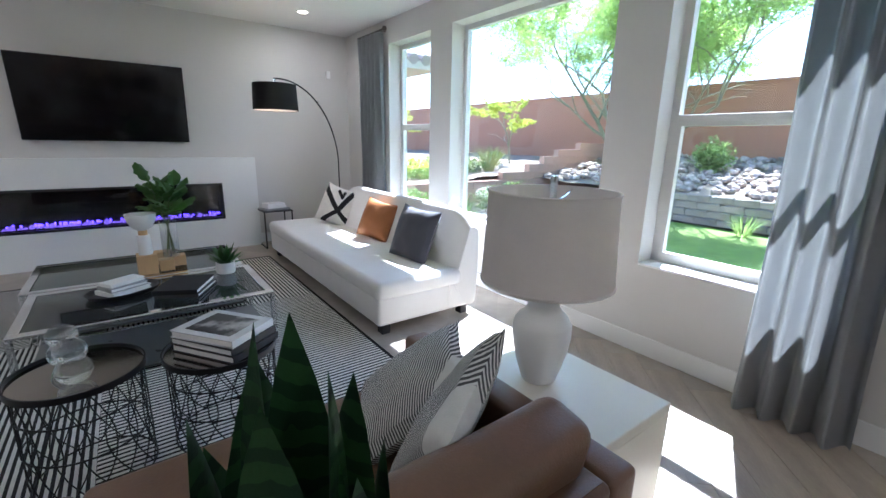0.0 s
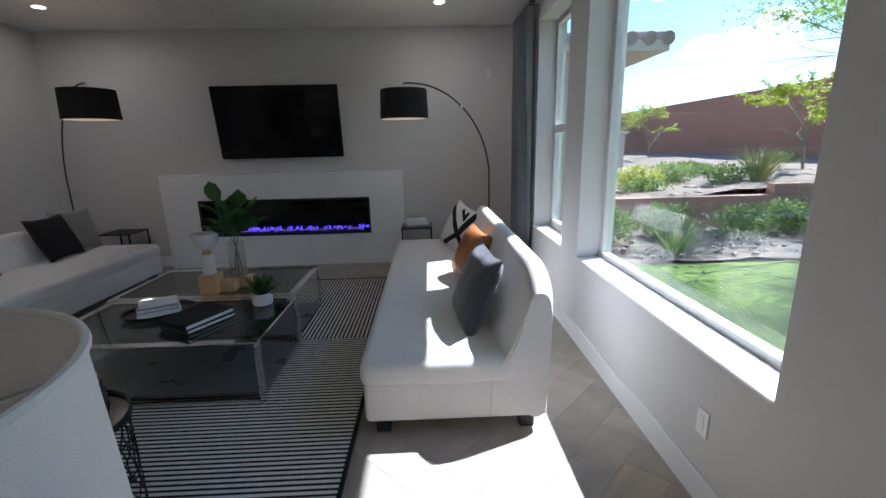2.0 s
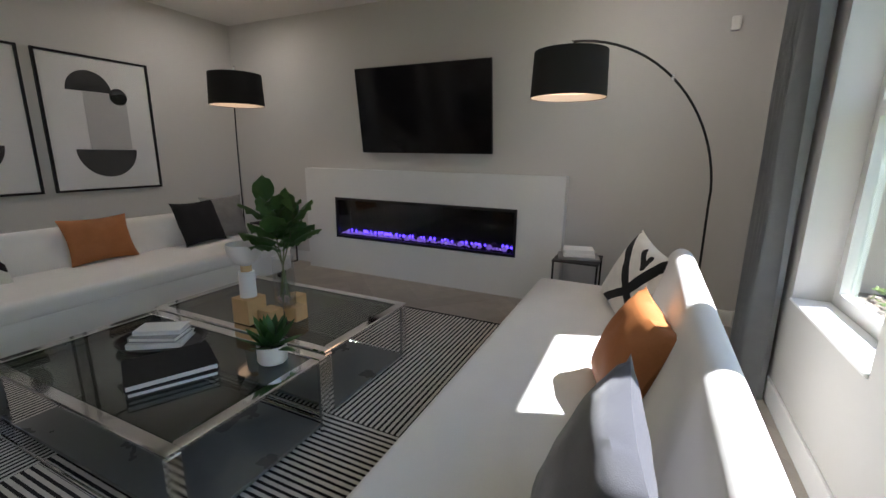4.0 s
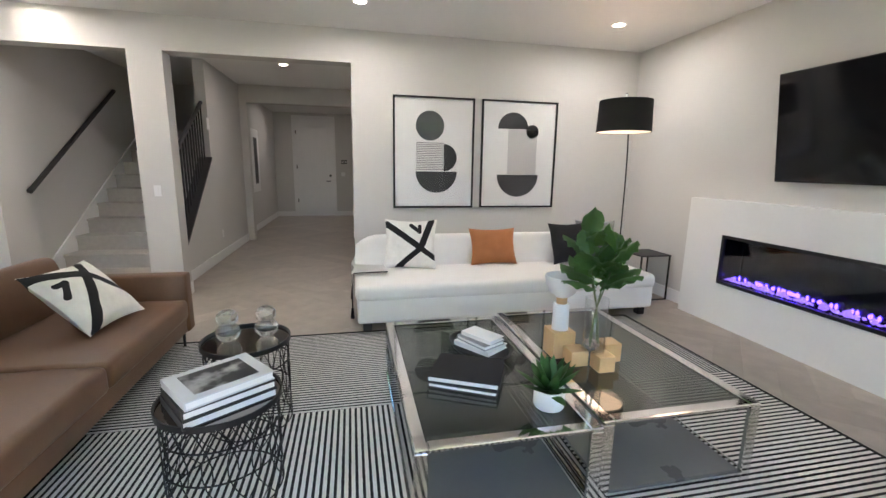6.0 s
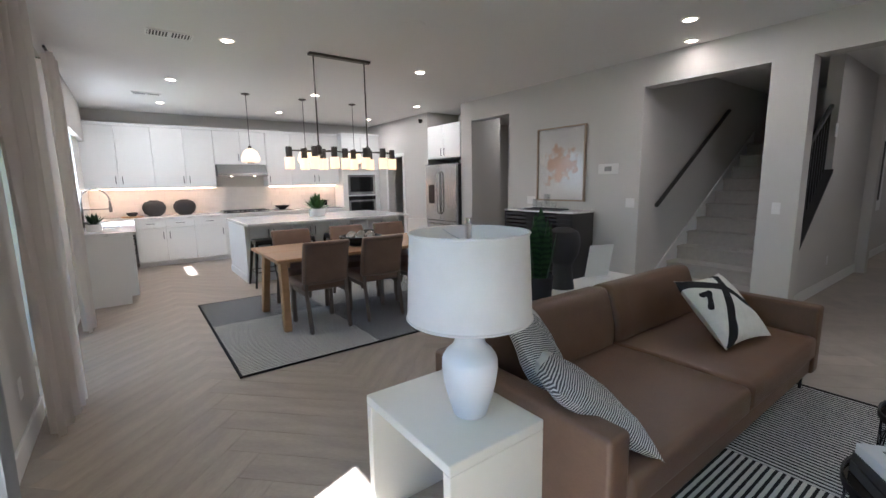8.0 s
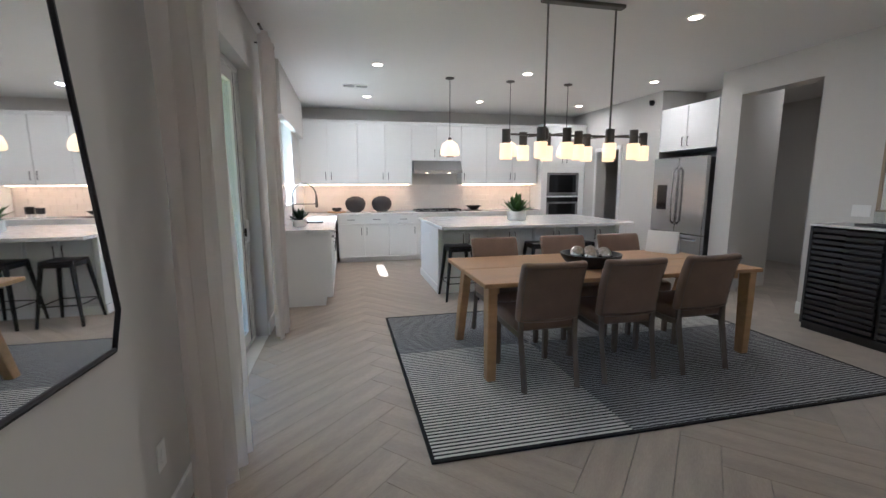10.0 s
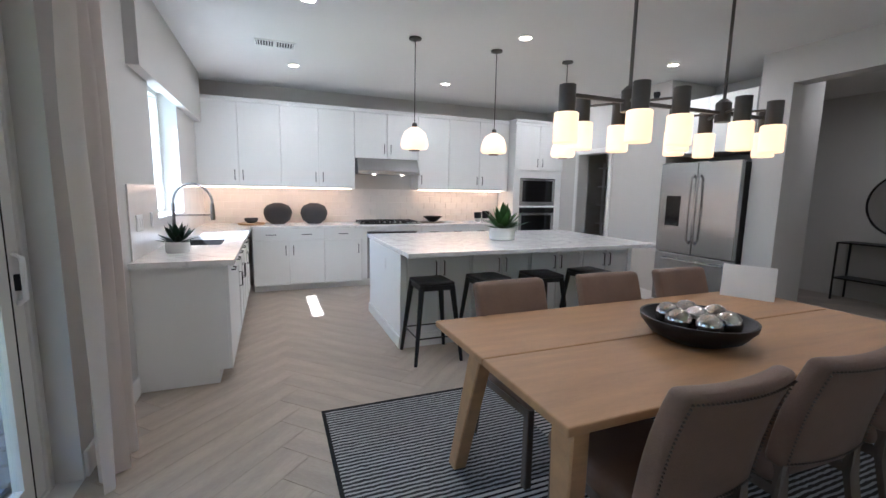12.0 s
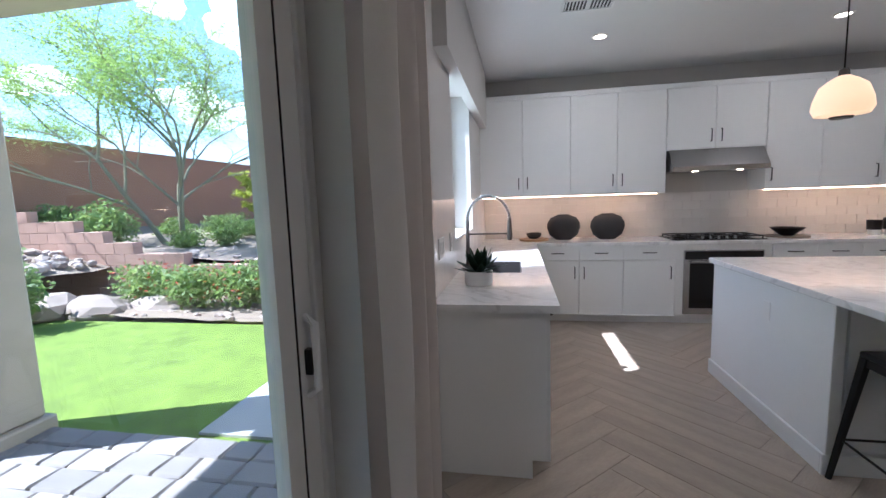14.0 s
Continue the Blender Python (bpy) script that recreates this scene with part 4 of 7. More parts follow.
# waterfall side table with the ceramic lamp
st = thing("waterfall_table", (0.78, 0.33, 0), 0, "ivory lacquered waterfall side table beside the leather sofa", "side table")
part("tabletop", box(0, 0.47, 0, 0.60, 0.52, 0.56, 0.003), M_IVORY, st)
part("side_panel", box(0, 0.47, 0, 0.04, 0, 0.5195, 0.003), M_IVORY, st)
part("side_panel", box(0, 0.47, 0.56, 0.60, 0, 0.5195, 0.003), M_IVORY, st)
tl = thing("table_lamp", (0.985, 0.715, 0.56), 0, "white ceramic table lamp with a linen drum shade", "table lamp")
part("body", lathe([(0, 0), (0.060, 0), (0.066, 0.006), (0.070, 0.02), (0.086, 0.07), (0.101, 0.13), (0.109, 0.19), (0.108, 0.228), (0.104, 0.240), (0.090, 0.262), (0.070, 0.280), (0.060, 0.296), (0.056, 0.318),
                    (0.056, 0.340), (0.061, 0.365), (0.070, 0.388), (0.070, 0.396), (0.0, 0.405)], 56), M_CERAMIC, tl, smooth=True)
SR, S0, S1 = 0.235, 0.395, 0.725
part("shade", lathe([(SR, S0), (SR + 0.002, S0 + 0.012), (SR - 0.012, S1 - 0.012), (SR - 0.010, S1), (SR - 0.014, S1), (SR - 0.016, S1 - 0.012), (SR - 0.004, S0 + 0.012), (SR - 0.004, S0), (SR, S0)], 64), M_SHADE, tl, "off-white linen drum shade", smooth=True)
part("shade_trim", tube([((SR + 0.002) * math.cos(2 * math.pi * i / 64), (SR + 0.002) * math.sin(2 * math.pi * i / 64), S0 + 0.006) for i in range(64)], 0.005, 6, closed=True), M_SHADE, tl)
part("shade_trim", tube([((SR - 0.011) * math.cos(2 * math.pi * i / 64), (SR - 0.011) * math.sin(2 * math.pi * i / 64), S1 - 0.004) for i in range(64)], 0.005, 6, closed=True), M_SHADE, tl)
for a in (20, 140, 260):
    c, s = math.cos(radians(a)), math.sin(radians(a))
    part("spider_arm", tube([(0, 0, S1 - 0.045), (0.6 * SR * c, 0.6 * SR * s, S1 - 0.03), ((SR - 0.014) * c, (SR - 0.014) * s, S1 - 0.012)], 0.0022, 6), M_CHROME, tl)
    part("harp", tube([(0.012 * c, 0.012 * s, S1 - 0.045), (0.055 * c, 0.055 * s, S1 - 0.13), (0.02 * c, 0.02 * s, S0 + 0.02)], 0.0025, 6), M_CHROME, tl)
part("socket", lathe([(0, 0.40), (0.018, 0.40), (0.018, 0.46), (0, 0.46)], 16), M_CHROME, tl)
part("bulb", lathe([(0, 0.46), (0.014, 0.46), (0.03, 0.51), (0.026, 0.55), (0, 0.565)], 18), M_PAPER, tl, smooth=True)
part("finial", lathe([(0, S1 - 0.05), (0.02, S1 - 0.048), (0.02, S1 - 0.04), (0.012, S1 - 0.03), (0.014, S1 + 0.05), (0, S1 + 0.052)], 18), M_CHROME, tl, smooth=True)


# plants
def blade(bm, base, yaw, length, width, tilt, curl, mi=0):
    """One pointed leaf strip."""
    n = 7
    prev = None
    fwd = Vector((math.cos(yaw), math.sin(yaw), 0))
    side = Vector((-math.sin(yaw), math.cos(yaw), 0))
    p = Vector(base)
    for i in range(n + 1):
        q = i / n
        ang = tilt + curl * q
        d = fwd * math.sin(ang) + Vector((0, 0, math.cos(ang)))
        if i:
            p = p + d * (length / n)
        w = width * (0.55 + 1.1 * q if q < 0.4 else 1.0 * (1 - ((q - 0.4) / 0.6) ** 2) + 0.0) * 0.5
        nrm = side.cross(d)
        row = (bm.verts.new(p - side * w + nrm * w * 0.25), bm.verts.new(p), bm.verts.new(p + side * w + nrm * w * 0.25)) if i < n else (bm.verts.new(p),) * 3
        if prev:
            for a in (0, 1):
                vs = []
                for v in (prev[a], prev[a + 1], row[a + 1], row[a]):
                    if v not in vs:
                        vs.append(v)
                bm.faces.new(vs).material_index = mi
        prev = row


def succulent(name, loc, r, pot_r, pot_h, n, label, mat, pot_mat=None, length=None):
    s = thing(name, loc, 0, label, "potted plant", "potted succulents")
    part("pot", lathe([(0, 0), (pot_r * 0.92, 0), (pot_r, 0.01), (pot_r, pot_h), (pot_r - 0.008, pot_h), (pot_r - 0.01, pot_h - 0.02), (0, pot_h - 0.02)], 36), pot_mat or M_CERAMIC, s, "round white pot", smooth=True)
    part("soil", lathe([(0, pot_h - 0.019), (pot_r - 0.011, pot_h - 0.019), (0, pot_h - 0.012)], 24), M_CHARCOAL, s)
    rr = random.Random(len(label) + n)
    for i in range(n):
        q = i / n
        bm = bmesh.new()
        blade(bm, (0, 0, pot_h - 0.015), i * 2.4, (length or r) * rr.uniform(0.85, 1.15), (length or r) * 0.30, 0.15 + 1.15 * (1 - q), rr.uniform(-0.1, 0.35))
        bmesh.ops.solidify(bm, geom=bm.faces[:], thickness=0.003)
        part("leaf", bm, mat, s, smooth=True)
    return s


succulent("succulent", (0.325, 3.31, 0.414), 0.16, 0.068, 0.085, 26, "green succulent in a white pot on the coffee table", M_LEAF)

# snake plant, dark figure and white card on the narrow white table behind the sofa
ct = thing("console_table", (-1.22, -0.09, 0), 0, "narrow white console table behind the leather sofa", "console table")
part("tabletop", box(0, 1.63, 0, 0.28, 0.66, 0.70, 0.004), M_TRIM, ct)
part("side_panel", box(0, 0.04, 0, 0.26, 0, 0.6595, 0.003), M_TRIM, ct)
part("side_panel", box(1.59, 1.63, 0, 0.26, 0, 0.6595, 0.003), M_TRIM, ct)
M_SNAKE = pattern_material("snake_plant_leaf", stripes(2, 0.035, 0.45), (0.040, 0.105, 0.034), (0.018, 0.055, 0.022), rough=0.45, bump=0.1, wobble=0.035, wobble_scale=25)
sp = thing("snake_plant", (-0.115, 0.10, 0.70), 0, "snake plant in a dark ribbed pot on the white console", "potted plant")
part("pot", lathe([(0, 0), (0.075, 0), (0.085, 0.02), (0.095, 0.15), (0.088, 0.15), (0.085, 0.13), (0, 0.13)], 32), M_CHARCOAL, sp, "dark grey pot", smooth=True)
part("soil", lathe([(0, 0.131), (0.085, 0.131), (0, 0.138)], 20), M_CHARCOAL, sp)
rr = random.Random(3)
for i in range(13):
    a, rad = i * 2.4 + 0.9, 0.008 + 0.045 * (i / 13) ** 0.6
    bm = bmesh.new()
    blade(bm, (rad * math.cos(a), rad * math.sin(a), 0.125), a, rr.uniform(0.44, 0.50) * (1.03 - 0.45 * i / 13), rr.uniform(0.084, 0.104), 0.02 + 0.13 * i / 13, rr.uniform(-0.05, 0.12))
    bmesh.ops.solidify(bm, geom=bm.faces[:], thickness=0.003)
    part("leaf", bm, M_SNAKE, sp, smooth=True)
fig = thing("sculpture", (-0.46, 0.02, 0.70), 0, "matt black rounded sculpture with a flared foot", "sculpture")
part("foot", lathe([(0, 0), (0.085, 0), (0.082, 0.02), (0.068, 0.13), (0.066, 0.20), (0, 0.20)], 36), M_CHARCOAL, fig, smooth=True)
part("head", lathe([(0, 0.18), (0.075, 0.185), (0.108, 0.25), (0.118, 0.31), (0.116, 0.37), (0.10, 0.41), (0.05, 0.435), (0, 0.44)], 40), M_CHARCOAL, fig, smooth=True)
card = thing("sign_card", (-0.95, -0.03, 0.70), -18, "blank white acrylic sign card on the console", "sign")
b = box(-0.11, 0.11, -0.002, 0.002, 0, 0.27)
b.transform(Matrix.Rotation(radians(-12), 4, 'X'))
part("card", b, M_PAPER, card)
part("foot", box(-0.11, 0.11, -0.004, 0.08, 0, 0.004), M_PAPER, card)

# decor on the coffee tables
tr = thing("tray", (-0.32, 3.19, 0.414), 25, "black oval tray on the glass coffee table", "tray")
b = lathe([(0, 0), (0.17, 0), (0.19, 0.028), (0.182, 0.028), (0.165, 0.008), (0, 0.008)], 48)
b.transform(Matrix.Diagonal((1.15, 0.85, 1, 1)))
part("dish", b, M_BLACK, tr, smooth=True)
book("book", (-0.32, 3.19, 0.423), 35, 0.25, 0.18, 0.028, M_PAPER, "white notebook in the black tray")
book("book", (-0.32, 3.19, 0.452), 28, 0.23, 0.16, 0.026, M_GREYPRINT, "grey notebook in the black tray")
book("book", (-0.32, 3.20, 0.479), 33, 0.22, 0.12, 0.022, M_PAPER, "small white notebook on top of the stack")
book("book", (0.03, 3.02, 0.414), 62, 0.33, 0.27, 0.024, M_CHARCOAL, "black hardcover book on the glass coffee table")
book("book", (0.02, 3.02, 0.439), 64, 0.34, 0.27, 0.030, M_BLACKFAB, "black cloth-bound album on another book")


def wood_block(loc, rz, s, h, label):
    b = thing("wood_block", loc, rz, label, "wooden block", "pale wood blocks")
    part("block", box(-s / 2, s / 2, -s / 2, s / 2, 0, h, 0.003), M_PALEWOOD, b)
    return b


wood_block((-0.165, 3.605, 0.414), 0, 0.13, 0.15, "tall pale wooden block holding a bowl")
wood_block((-0.04, 3.64, 0.414), 0, 0.10, 0.085, "pale wooden block under the glass vase")
wood_block((0.052, 3.745, 0.414), 0, 0.092, 0.085, "pale wooden block under the glass vase")
wood_block((-0.055, 3.845, 0.414), 0, 0.10, 0.105, "small pale wooden block behind the vase")
gb = thing("goblet", (-0.165, 3.605, 0.564), 0, "white footed bowl with a wooden waist on a block", "goblet")
part("foot", lathe([(0, 0), (0.045, 0), (0.046, 0.004), (0.043, 0.15), (0, 0.15)], 32), M_CERAMIC, gb, smooth=True)
part("waist", lathe([(0, 0.15), (0.03, 0.15), (0.03, 0.185), (0, 0.185)], 28), M_PALEWOOD, gb)
part("bowl", lathe([(0, 0.185), (0.03, 0.186), (0.065, 0.21), (0.092, 0.26), (0.10, 0.31), (0.095, 0.31), (0.085, 0.265), (0.05, 0.215), (0, 0.20)], 40), M_CERAMIC, gb, smooth=True)
vs = thing("vase", (0.004, 3.715, 0.499), 0, "clear glass cylinder vase with fiddle leaf stems", "vase")
part("glass", lathe([(0, 0), (0.058, 0), (0.060, 0.004), (0.060, 0.29), (0.057, 0.29), (0.057, 0.01), (0, 0.01)], 40), M_CLEAR, vs, smooth=True)
rr = random.Random(11)
bm = bmesh.new()
for i in range(60):
    c = bmesh.new()
    bmesh.ops.create_icosphere(c, subdivisions=1, radius=rr.uniform(0.006, 0.010))
    a, q = rr.uniform(0, 6.28), rr.uniform(0, 0.045)
    merge(bm, c, Matrix.Translation((q * math.cos(a), q * math.sin(a), 0.018 + rr.uniform(0, 0.04))))
part("pebbles", bm, M_ROCK, vs, "brown pebbles")["kind"] = "stuff"
for i in range(4):
    a = i * 1.57 + 0.4
    lx, ly, top = 0.085 * math.cos(a), 0.085 * math.sin(a), (0.54, 0.47, 0.58, 0.50)[i]
    part("stem", tube([(-lx * 0.35, -ly * 0.35, 0.03), (0, 0, 0.24), (lx * 0.6, ly * 0.6, 0.40), (lx, ly, top)], 0.005, 6, taper=0.5), M_STEM, vs, "green leaf stem")
    for k in range(6):
        q = 0.15 + 0.85 * k / 5
        px, py, pz = lx * q, ly * q, 0.30 + (top - 0.30) * q
        L2 = rr.uniform(0.19, 0.26) * (1.05 - 0.25 * q)
        yaw = a + k * 2.2 + rr.uniform(-0.4, 0.4)
        tl_ = 1.05 - 0.75 * q + rr.uniform(-0.1, 0.2)
        fwd, side = Vector((math.cos(yaw), math.sin(yaw), 0)), Vector((-math.sin(yaw), math.cos(yaw), 0))
        bm, p, prev, n = bmesh.new(), Vector((px, py, pz)), None, 9
        for j in range(n + 1):
            t_ = j / n
            ang = tl_ + 0.55 * t_ * t_
            d = fwd * math.sin(ang) + Vector((0, 0, math.cos(ang)))
            if j:
                p = p + d * (L2 / n)
            # narrow foot, broadest past the middle, blunt tip
            w = L2 * 0.32 * (0.04 if t_ < 0.12 else math.sin(min(1.0, (t_ - 0.10) / 0.90) ** 0.85 * math.pi) ** 0.62 * (0.72 + 0.38 * t_)) + 0.0015
            nr = side.cross(d)
            wav = 0.010 * math.sin(j * 2.4 + k)
            row = [bm.verts.new(p - side * w + nr * (w * 0.34 + wav)), bm.verts.new(p - side * w * 0.5 + nr * w * 0.12), bm.verts.new(p - nr * 0.003),
                   bm.verts.new(p + side * w * 0.5 + nr * w * 0.12), bm.verts.new(p + side * w + nr * (w * 0.34 - wav))]
            if prev:
                for c in range(4):
                    bm.faces.new((prev[c], prev[c + 1], row[c + 1], row[c]))
            prev = row
        bmesh.ops.solidify(bm, geom=bm.faces[:], thickness=0.0015)
        part("leaf", bm, M_FIDDLE, vs, "broad glossy green leaf", smooth=True)


# curtains
def curtain(name, y0, y1, x, mat, label, z0=0.012, z1=2.72, folds=5, amp=0.055, seed=0, lean_=0.0, skew=0.0):
    c = thing(name, (x, y0, 0), 0, label, "curtain", "curtains")
    bm = bmesh.new()
    n, m = folds * 14, 14
    rows = []
    for j in range(m + 1):
        z = z0 + (z1 - z0) * j / m
        row = []
        for i in range(n + 1):
            u = i / n
            s = 1 + 0.18 * (1 - j / m) * math.sin(seed + u * 5)
            off = amp * s * math.sin(2 * math.pi * folds * u + 0.5 * math.sin(z * 1.3 + seed)) + 0.012 * noise.noise((u * 9, z * 1.5, seed))
            spread = 1 - 0.10 * math.sin(math.pi * j / m)
            row.append(bm.verts.new((off + lean_ * (1 - j / m) + skew * (u - 0.5), (y1 - y0) * (0.5 + (u - 0.5) * spread), z)))
        rows.append(row)
    for a, b in zip(rows, rows[1:]):
        for i in range(n):
            bm.faces.new((a[i], a[i + 1], b[i + 1], b[i]))
    bmesh.ops.solidify(bm, geom=bm.faces[:], thickness=0.004)
    part("cloth", bm, mat, c, smooth=True)
    part("rod", tube([(0, -0.07, z1 + 0.02), (0, y1 - y0 + 0.07, z1 + 0.02)], 0.012, 10), M_BRONZE, c, "dark curtain rod")
    part("finial", lathe([(0, -0.03), (0.022, -0.025), (0.028, 0), (0.022, 0.025), (0, 0.03)], 14, (0, -0.08, z1 + 0.02)), M_BRONZE, c, smooth=True)
    part("bracket", tube([(0, 0.06, z1 + 0.02), (XE - x, 0.06, z1 + 0.02)], 0.007, 8), M_BRONZE, c)
    return c


curtain("curtain", 4.76, 5.34, 2.51, M_CURTAIN, "grey velvet curtain hanging beside the far window", folds=5, seed=1)
curtain("curtain", -0.02, 0.50, 2.42, M_CURTAIN, "grey velvet curtain hanging beside the near window", folds=4, amp=0.06, seed=2, lean_=0.02)
curtain("curtain", -1.80, -1.30, 2.44, M_WCURTAIN, "ivory curtain gathered beside the sliding door", folds=4, amp=0.045, seed=4, skew=0.11)
curtain("curtain", -4.02, -3.54, 2.47, M_WCURTAIN, "ivory curtain gathered between the sliding door and kitchen", folds=3, amp=0.05, seed=6)

# wall mirror between curtains: tall, with clipped corners
mi = thing("wall_mirror", (XE, -0.71, 0.91), 0, "tall black framed wall mirror with clipped corners", "mirror")
oct_ = [(-0.315, 0.0), (0.275, 0.02), (0.357, 0.105), (0.235, 1.26), (0.13, 1.38), (-0.02, 1.38), (-0.17, 1.30), (-0.365, 0.12)]
part("mirror_glass", prism(oct_, -0.020, -0.004, axis="x"), M_MIRROR, mi)
part("frame", tube([(-0.018, y, z) for y, z in oct_], 0.011, 8, closed=True), M_BLACK, mi)


def plate(loc, axis, w, h, kind_, label, mat=None):
    """A wall plate with its switch or socket."""
    p = thing(kind_, loc, {"e": 180, "w": 0}[axis], label, "wall plate", "wall plates")
    part("plate", box(0, 0.006, -w / 2, w / 2, -h / 2, h / 2, 0.002), mat or M_TRIM, p)
    k = max(1, round(w / 0.05))
    for i in range(k):
        y = (i + 0.5) * w / k - w / 2
        part("rocker", box(0.006, 0.009, y - 0.012, y + 0.012, -h * 0.28, h * 0.28, 0.002), M_PAPER, p)
    return p


plate((XE, 1.91, 0.35), "e", 0.07, 0.115, "outlet", "white wall outlet under the big window")
plate((XE, -1.30, 0.36), "e", 0.07, 0.115, "outlet", "white wall outlet below the mirror")
plate((XE - 0.013, -4.93, 1.17), "e", 0.16, 0.115, "light_switch", "white triple switch plate on the kitchen tiles")
plate((XE - 0.013, -5.27, 1.17), "e", 0.07, 0.115, "outlet", "white outlet on the kitchen tiles")
plate((XW, -0.99, 1.17), "w", 0.115, 0.115, "light_switch", "white double light switch by the stairs")
plate((XW, -2.62, 1.17), "w", 0.16, 0.115, "light_switch", "white triple light switch by the passage")
plate((XW, 0.51, 1.16), "w", 0.07, 0.115, "light_switch", "white light switch between the openings")
th = plate((XW, -1.31, 1.60), "w", 0.29, 0.13, "thermostat", "white wall thermostat panel with a grey screen")
part("screen", box(0.009, 0.011, -0.05, 0.05, -0.03, 0.03), M_GREYPRINT, th)
se = thing("motion_sensor", (2.30, 6.0, 2.33), 0, "small white motion sensor on the wall corner", "sensor")
part("body", box(-0.03, 0.03, -0.04, 0, -0.05, 0.05, 0.008, 2), M_TRIM, se)

# ---- kitchen and dining ----


def shaker(name, parent, w, h, m, handle=None, drawer=False):
    """A recessed-panel front of width w and height h, facing local -y, with a black bar handle."""
    f = 0.055 if not drawer else 0.0
    bm = bmesh.new()
    box(0.0015, w - 0.0015, -0.02, 0, 0.0015, h - 0.0015, into=bm)
    if f:
        front = [q for q in bm.faces if all(abs(v.co.y + 0.02) < 1e-6 for v in q.verts)]
        bmesh.ops.inset_region(bm, faces=front, thickness=f, use_even_offset=True)
        bmesh.ops.inset_region(bm, faces=front, thickness=0.004, use_even_offset=True)
        for v in front[0].verts:
            v.co.y += 0.009
    d = part(name, bm, M_CAB, parent)
    d.matrix_local = m
    if handle:
        hx, hz, vert = handle
        L_ = 0.065
        pts = [(hx, -0.02, hz - L_), (hx, -0.045, hz - L_), (hx, -0.045, hz + L_), (hx, -0.02, hz + L_)] if vert else \
              [(hx - L_, -0.02, hz), (hx - L_, -0.045, hz), (hx + L_, -0.045, hz), (hx + L_, -0.02, hz)]
        part("handle", tube(pts, 0.0055, 6), M_BLACK, d, "black bar handle")
    return d


def cabinet(name, loc, rz, w, d, h, fronts, label, category="cabinet", toe=0.0, group="white kitchen cabinets"):
    """A cabinet unit; local x along its front, front plane at local y = 0, body behind it."""
    c = thing(name, loc, rz, label, category, group)
    bm = box(0.001, w - 0.001, 0.001, d, toe, h)
    if toe:
        box(0.001, w - 0.001, 0.07, d, 0, toe, into=bm)
    part("body", bm, M_CAB, c)
    for nm, x, z, fw, fh, hd, dr in fronts:
        shaker(nm, c, fw, fh, Matrix.Translation((x, 0, z)), hd, dr)
    return c


def pair(w, z, h, hz):
    return [("door", 0, z, w / 2, h, (w / 2 - 0.05, hz, True), False), ("door", w / 2, z, w / 2, h, (0.05, hz, True), False)]


UB, UT, UY = 1.44, 2.56, -7.75
# wall cabinets along the back wall; seen from the room local x runs towards -x
for x, w, one in ((2.64, 1.075, 0), (1.565, 1.02, 0), (-0.444, 0.52, 1), (-0.964, 1.096, 0)):
    fr = pair(w, 0.0, UT - UB, 0.16) if not one else [("door", 0, 0, w, UT - UB, (0.05, 0.16, True), False)]
    cabinet("wall_cabinet", (x, UY, UB), 180, w, 0.35, UT - UB, fr, "white shaker wall cabinet above the counter")
cabinet("wall_cabinet", (0.544, UY, 1.90), 180, 0.986, 0.35, UT - 1.90, pair(0.986, 0, UT - 1.90, 0.14), "short white shaker wall cabinet above the range hood")
cr = thing("cornice", (0, 0, UT), 0, "white painted crown moulding over the wall cabinets", "moulding")
part("moulding", prism([(-7.775, 0.0), (-7.80, 0.055), (-7.80 + 0.055, 0.055), (-7.735, 0.05), (-7.735, 0.0)], -2.06, 2.655, axis="x"), M_CAB, cr)
part("top_panel", box(-2.06, 2.655, -8.10, -7.776, 0.0, 0.02), M_CAB, cr)

hood = thing("range_hood", (0.05, UY, 1.66), 180, "stainless steel under-cabinet range hood with two lamps", "range hood")
part("canopy", prism([(-0.16, 0.0), (-0.16, 0.05), (-0.02, 0.238), (0.34, 0.238), (0.34, 0.0)], -0.47, 0.47, axis="x"), M_STEEL, hood)
for x in (-0.22, 0.22):
    part("lamp", lathe([(0, -0.004), (0.03, -0.004), (0.03, 0.0), (0, 0.0)], 16, (x, -0.08, 0)), M_BULB, hood)

# tall unit with microwave and oven
ta = cabinet("tall_cabinet", (-2.08, -7.57, 0), 180, 0.96, 0.52, 2.58, pair(0.96, 1.80, 0.74, 0.13) + [("drawer_front", 0, 0.1, 0.96, 0.35, (0.48, 0.2, False), True)],
             "tall white cabinet housing a microwave and wall oven", toe=0.1)
part("cornice", box(-0.01, 0.97, -0.03, 0.52, 2.58, 2.63, 0.006), M_CAB, ta)


def oven(name, loc, rz, w, h, label, panel=0.10, bar=True):
    o = thing(name, loc, rz, label, "oven", "built-in appliances")
    part("front", box(0, w, -0.022, 0.0, 0, h, 0.004), M_STEEL, o)
    part("window", box(0.06, w - 0.06, -0.026, -0.0225, 0.07, h - panel - 0.04), M_BLACKGLOSS, o, "black glass window")
    part("control_panel", box(0.012, w - 0.012, -0.026, -0.0225, h - panel, h - 0.012), M_BLACKGLOSS, o)
    if bar:
        part("handle", tube([(0.06, -0.022, h - panel - 0.02), (0.06, -0.06, h - panel - 0.02), (w - 0.06, -0.06, h - panel - 0.02), (w - 0.06, -0.022, h - panel - 0.02)], 0.009, 8), M_STEEL, o)
    return o


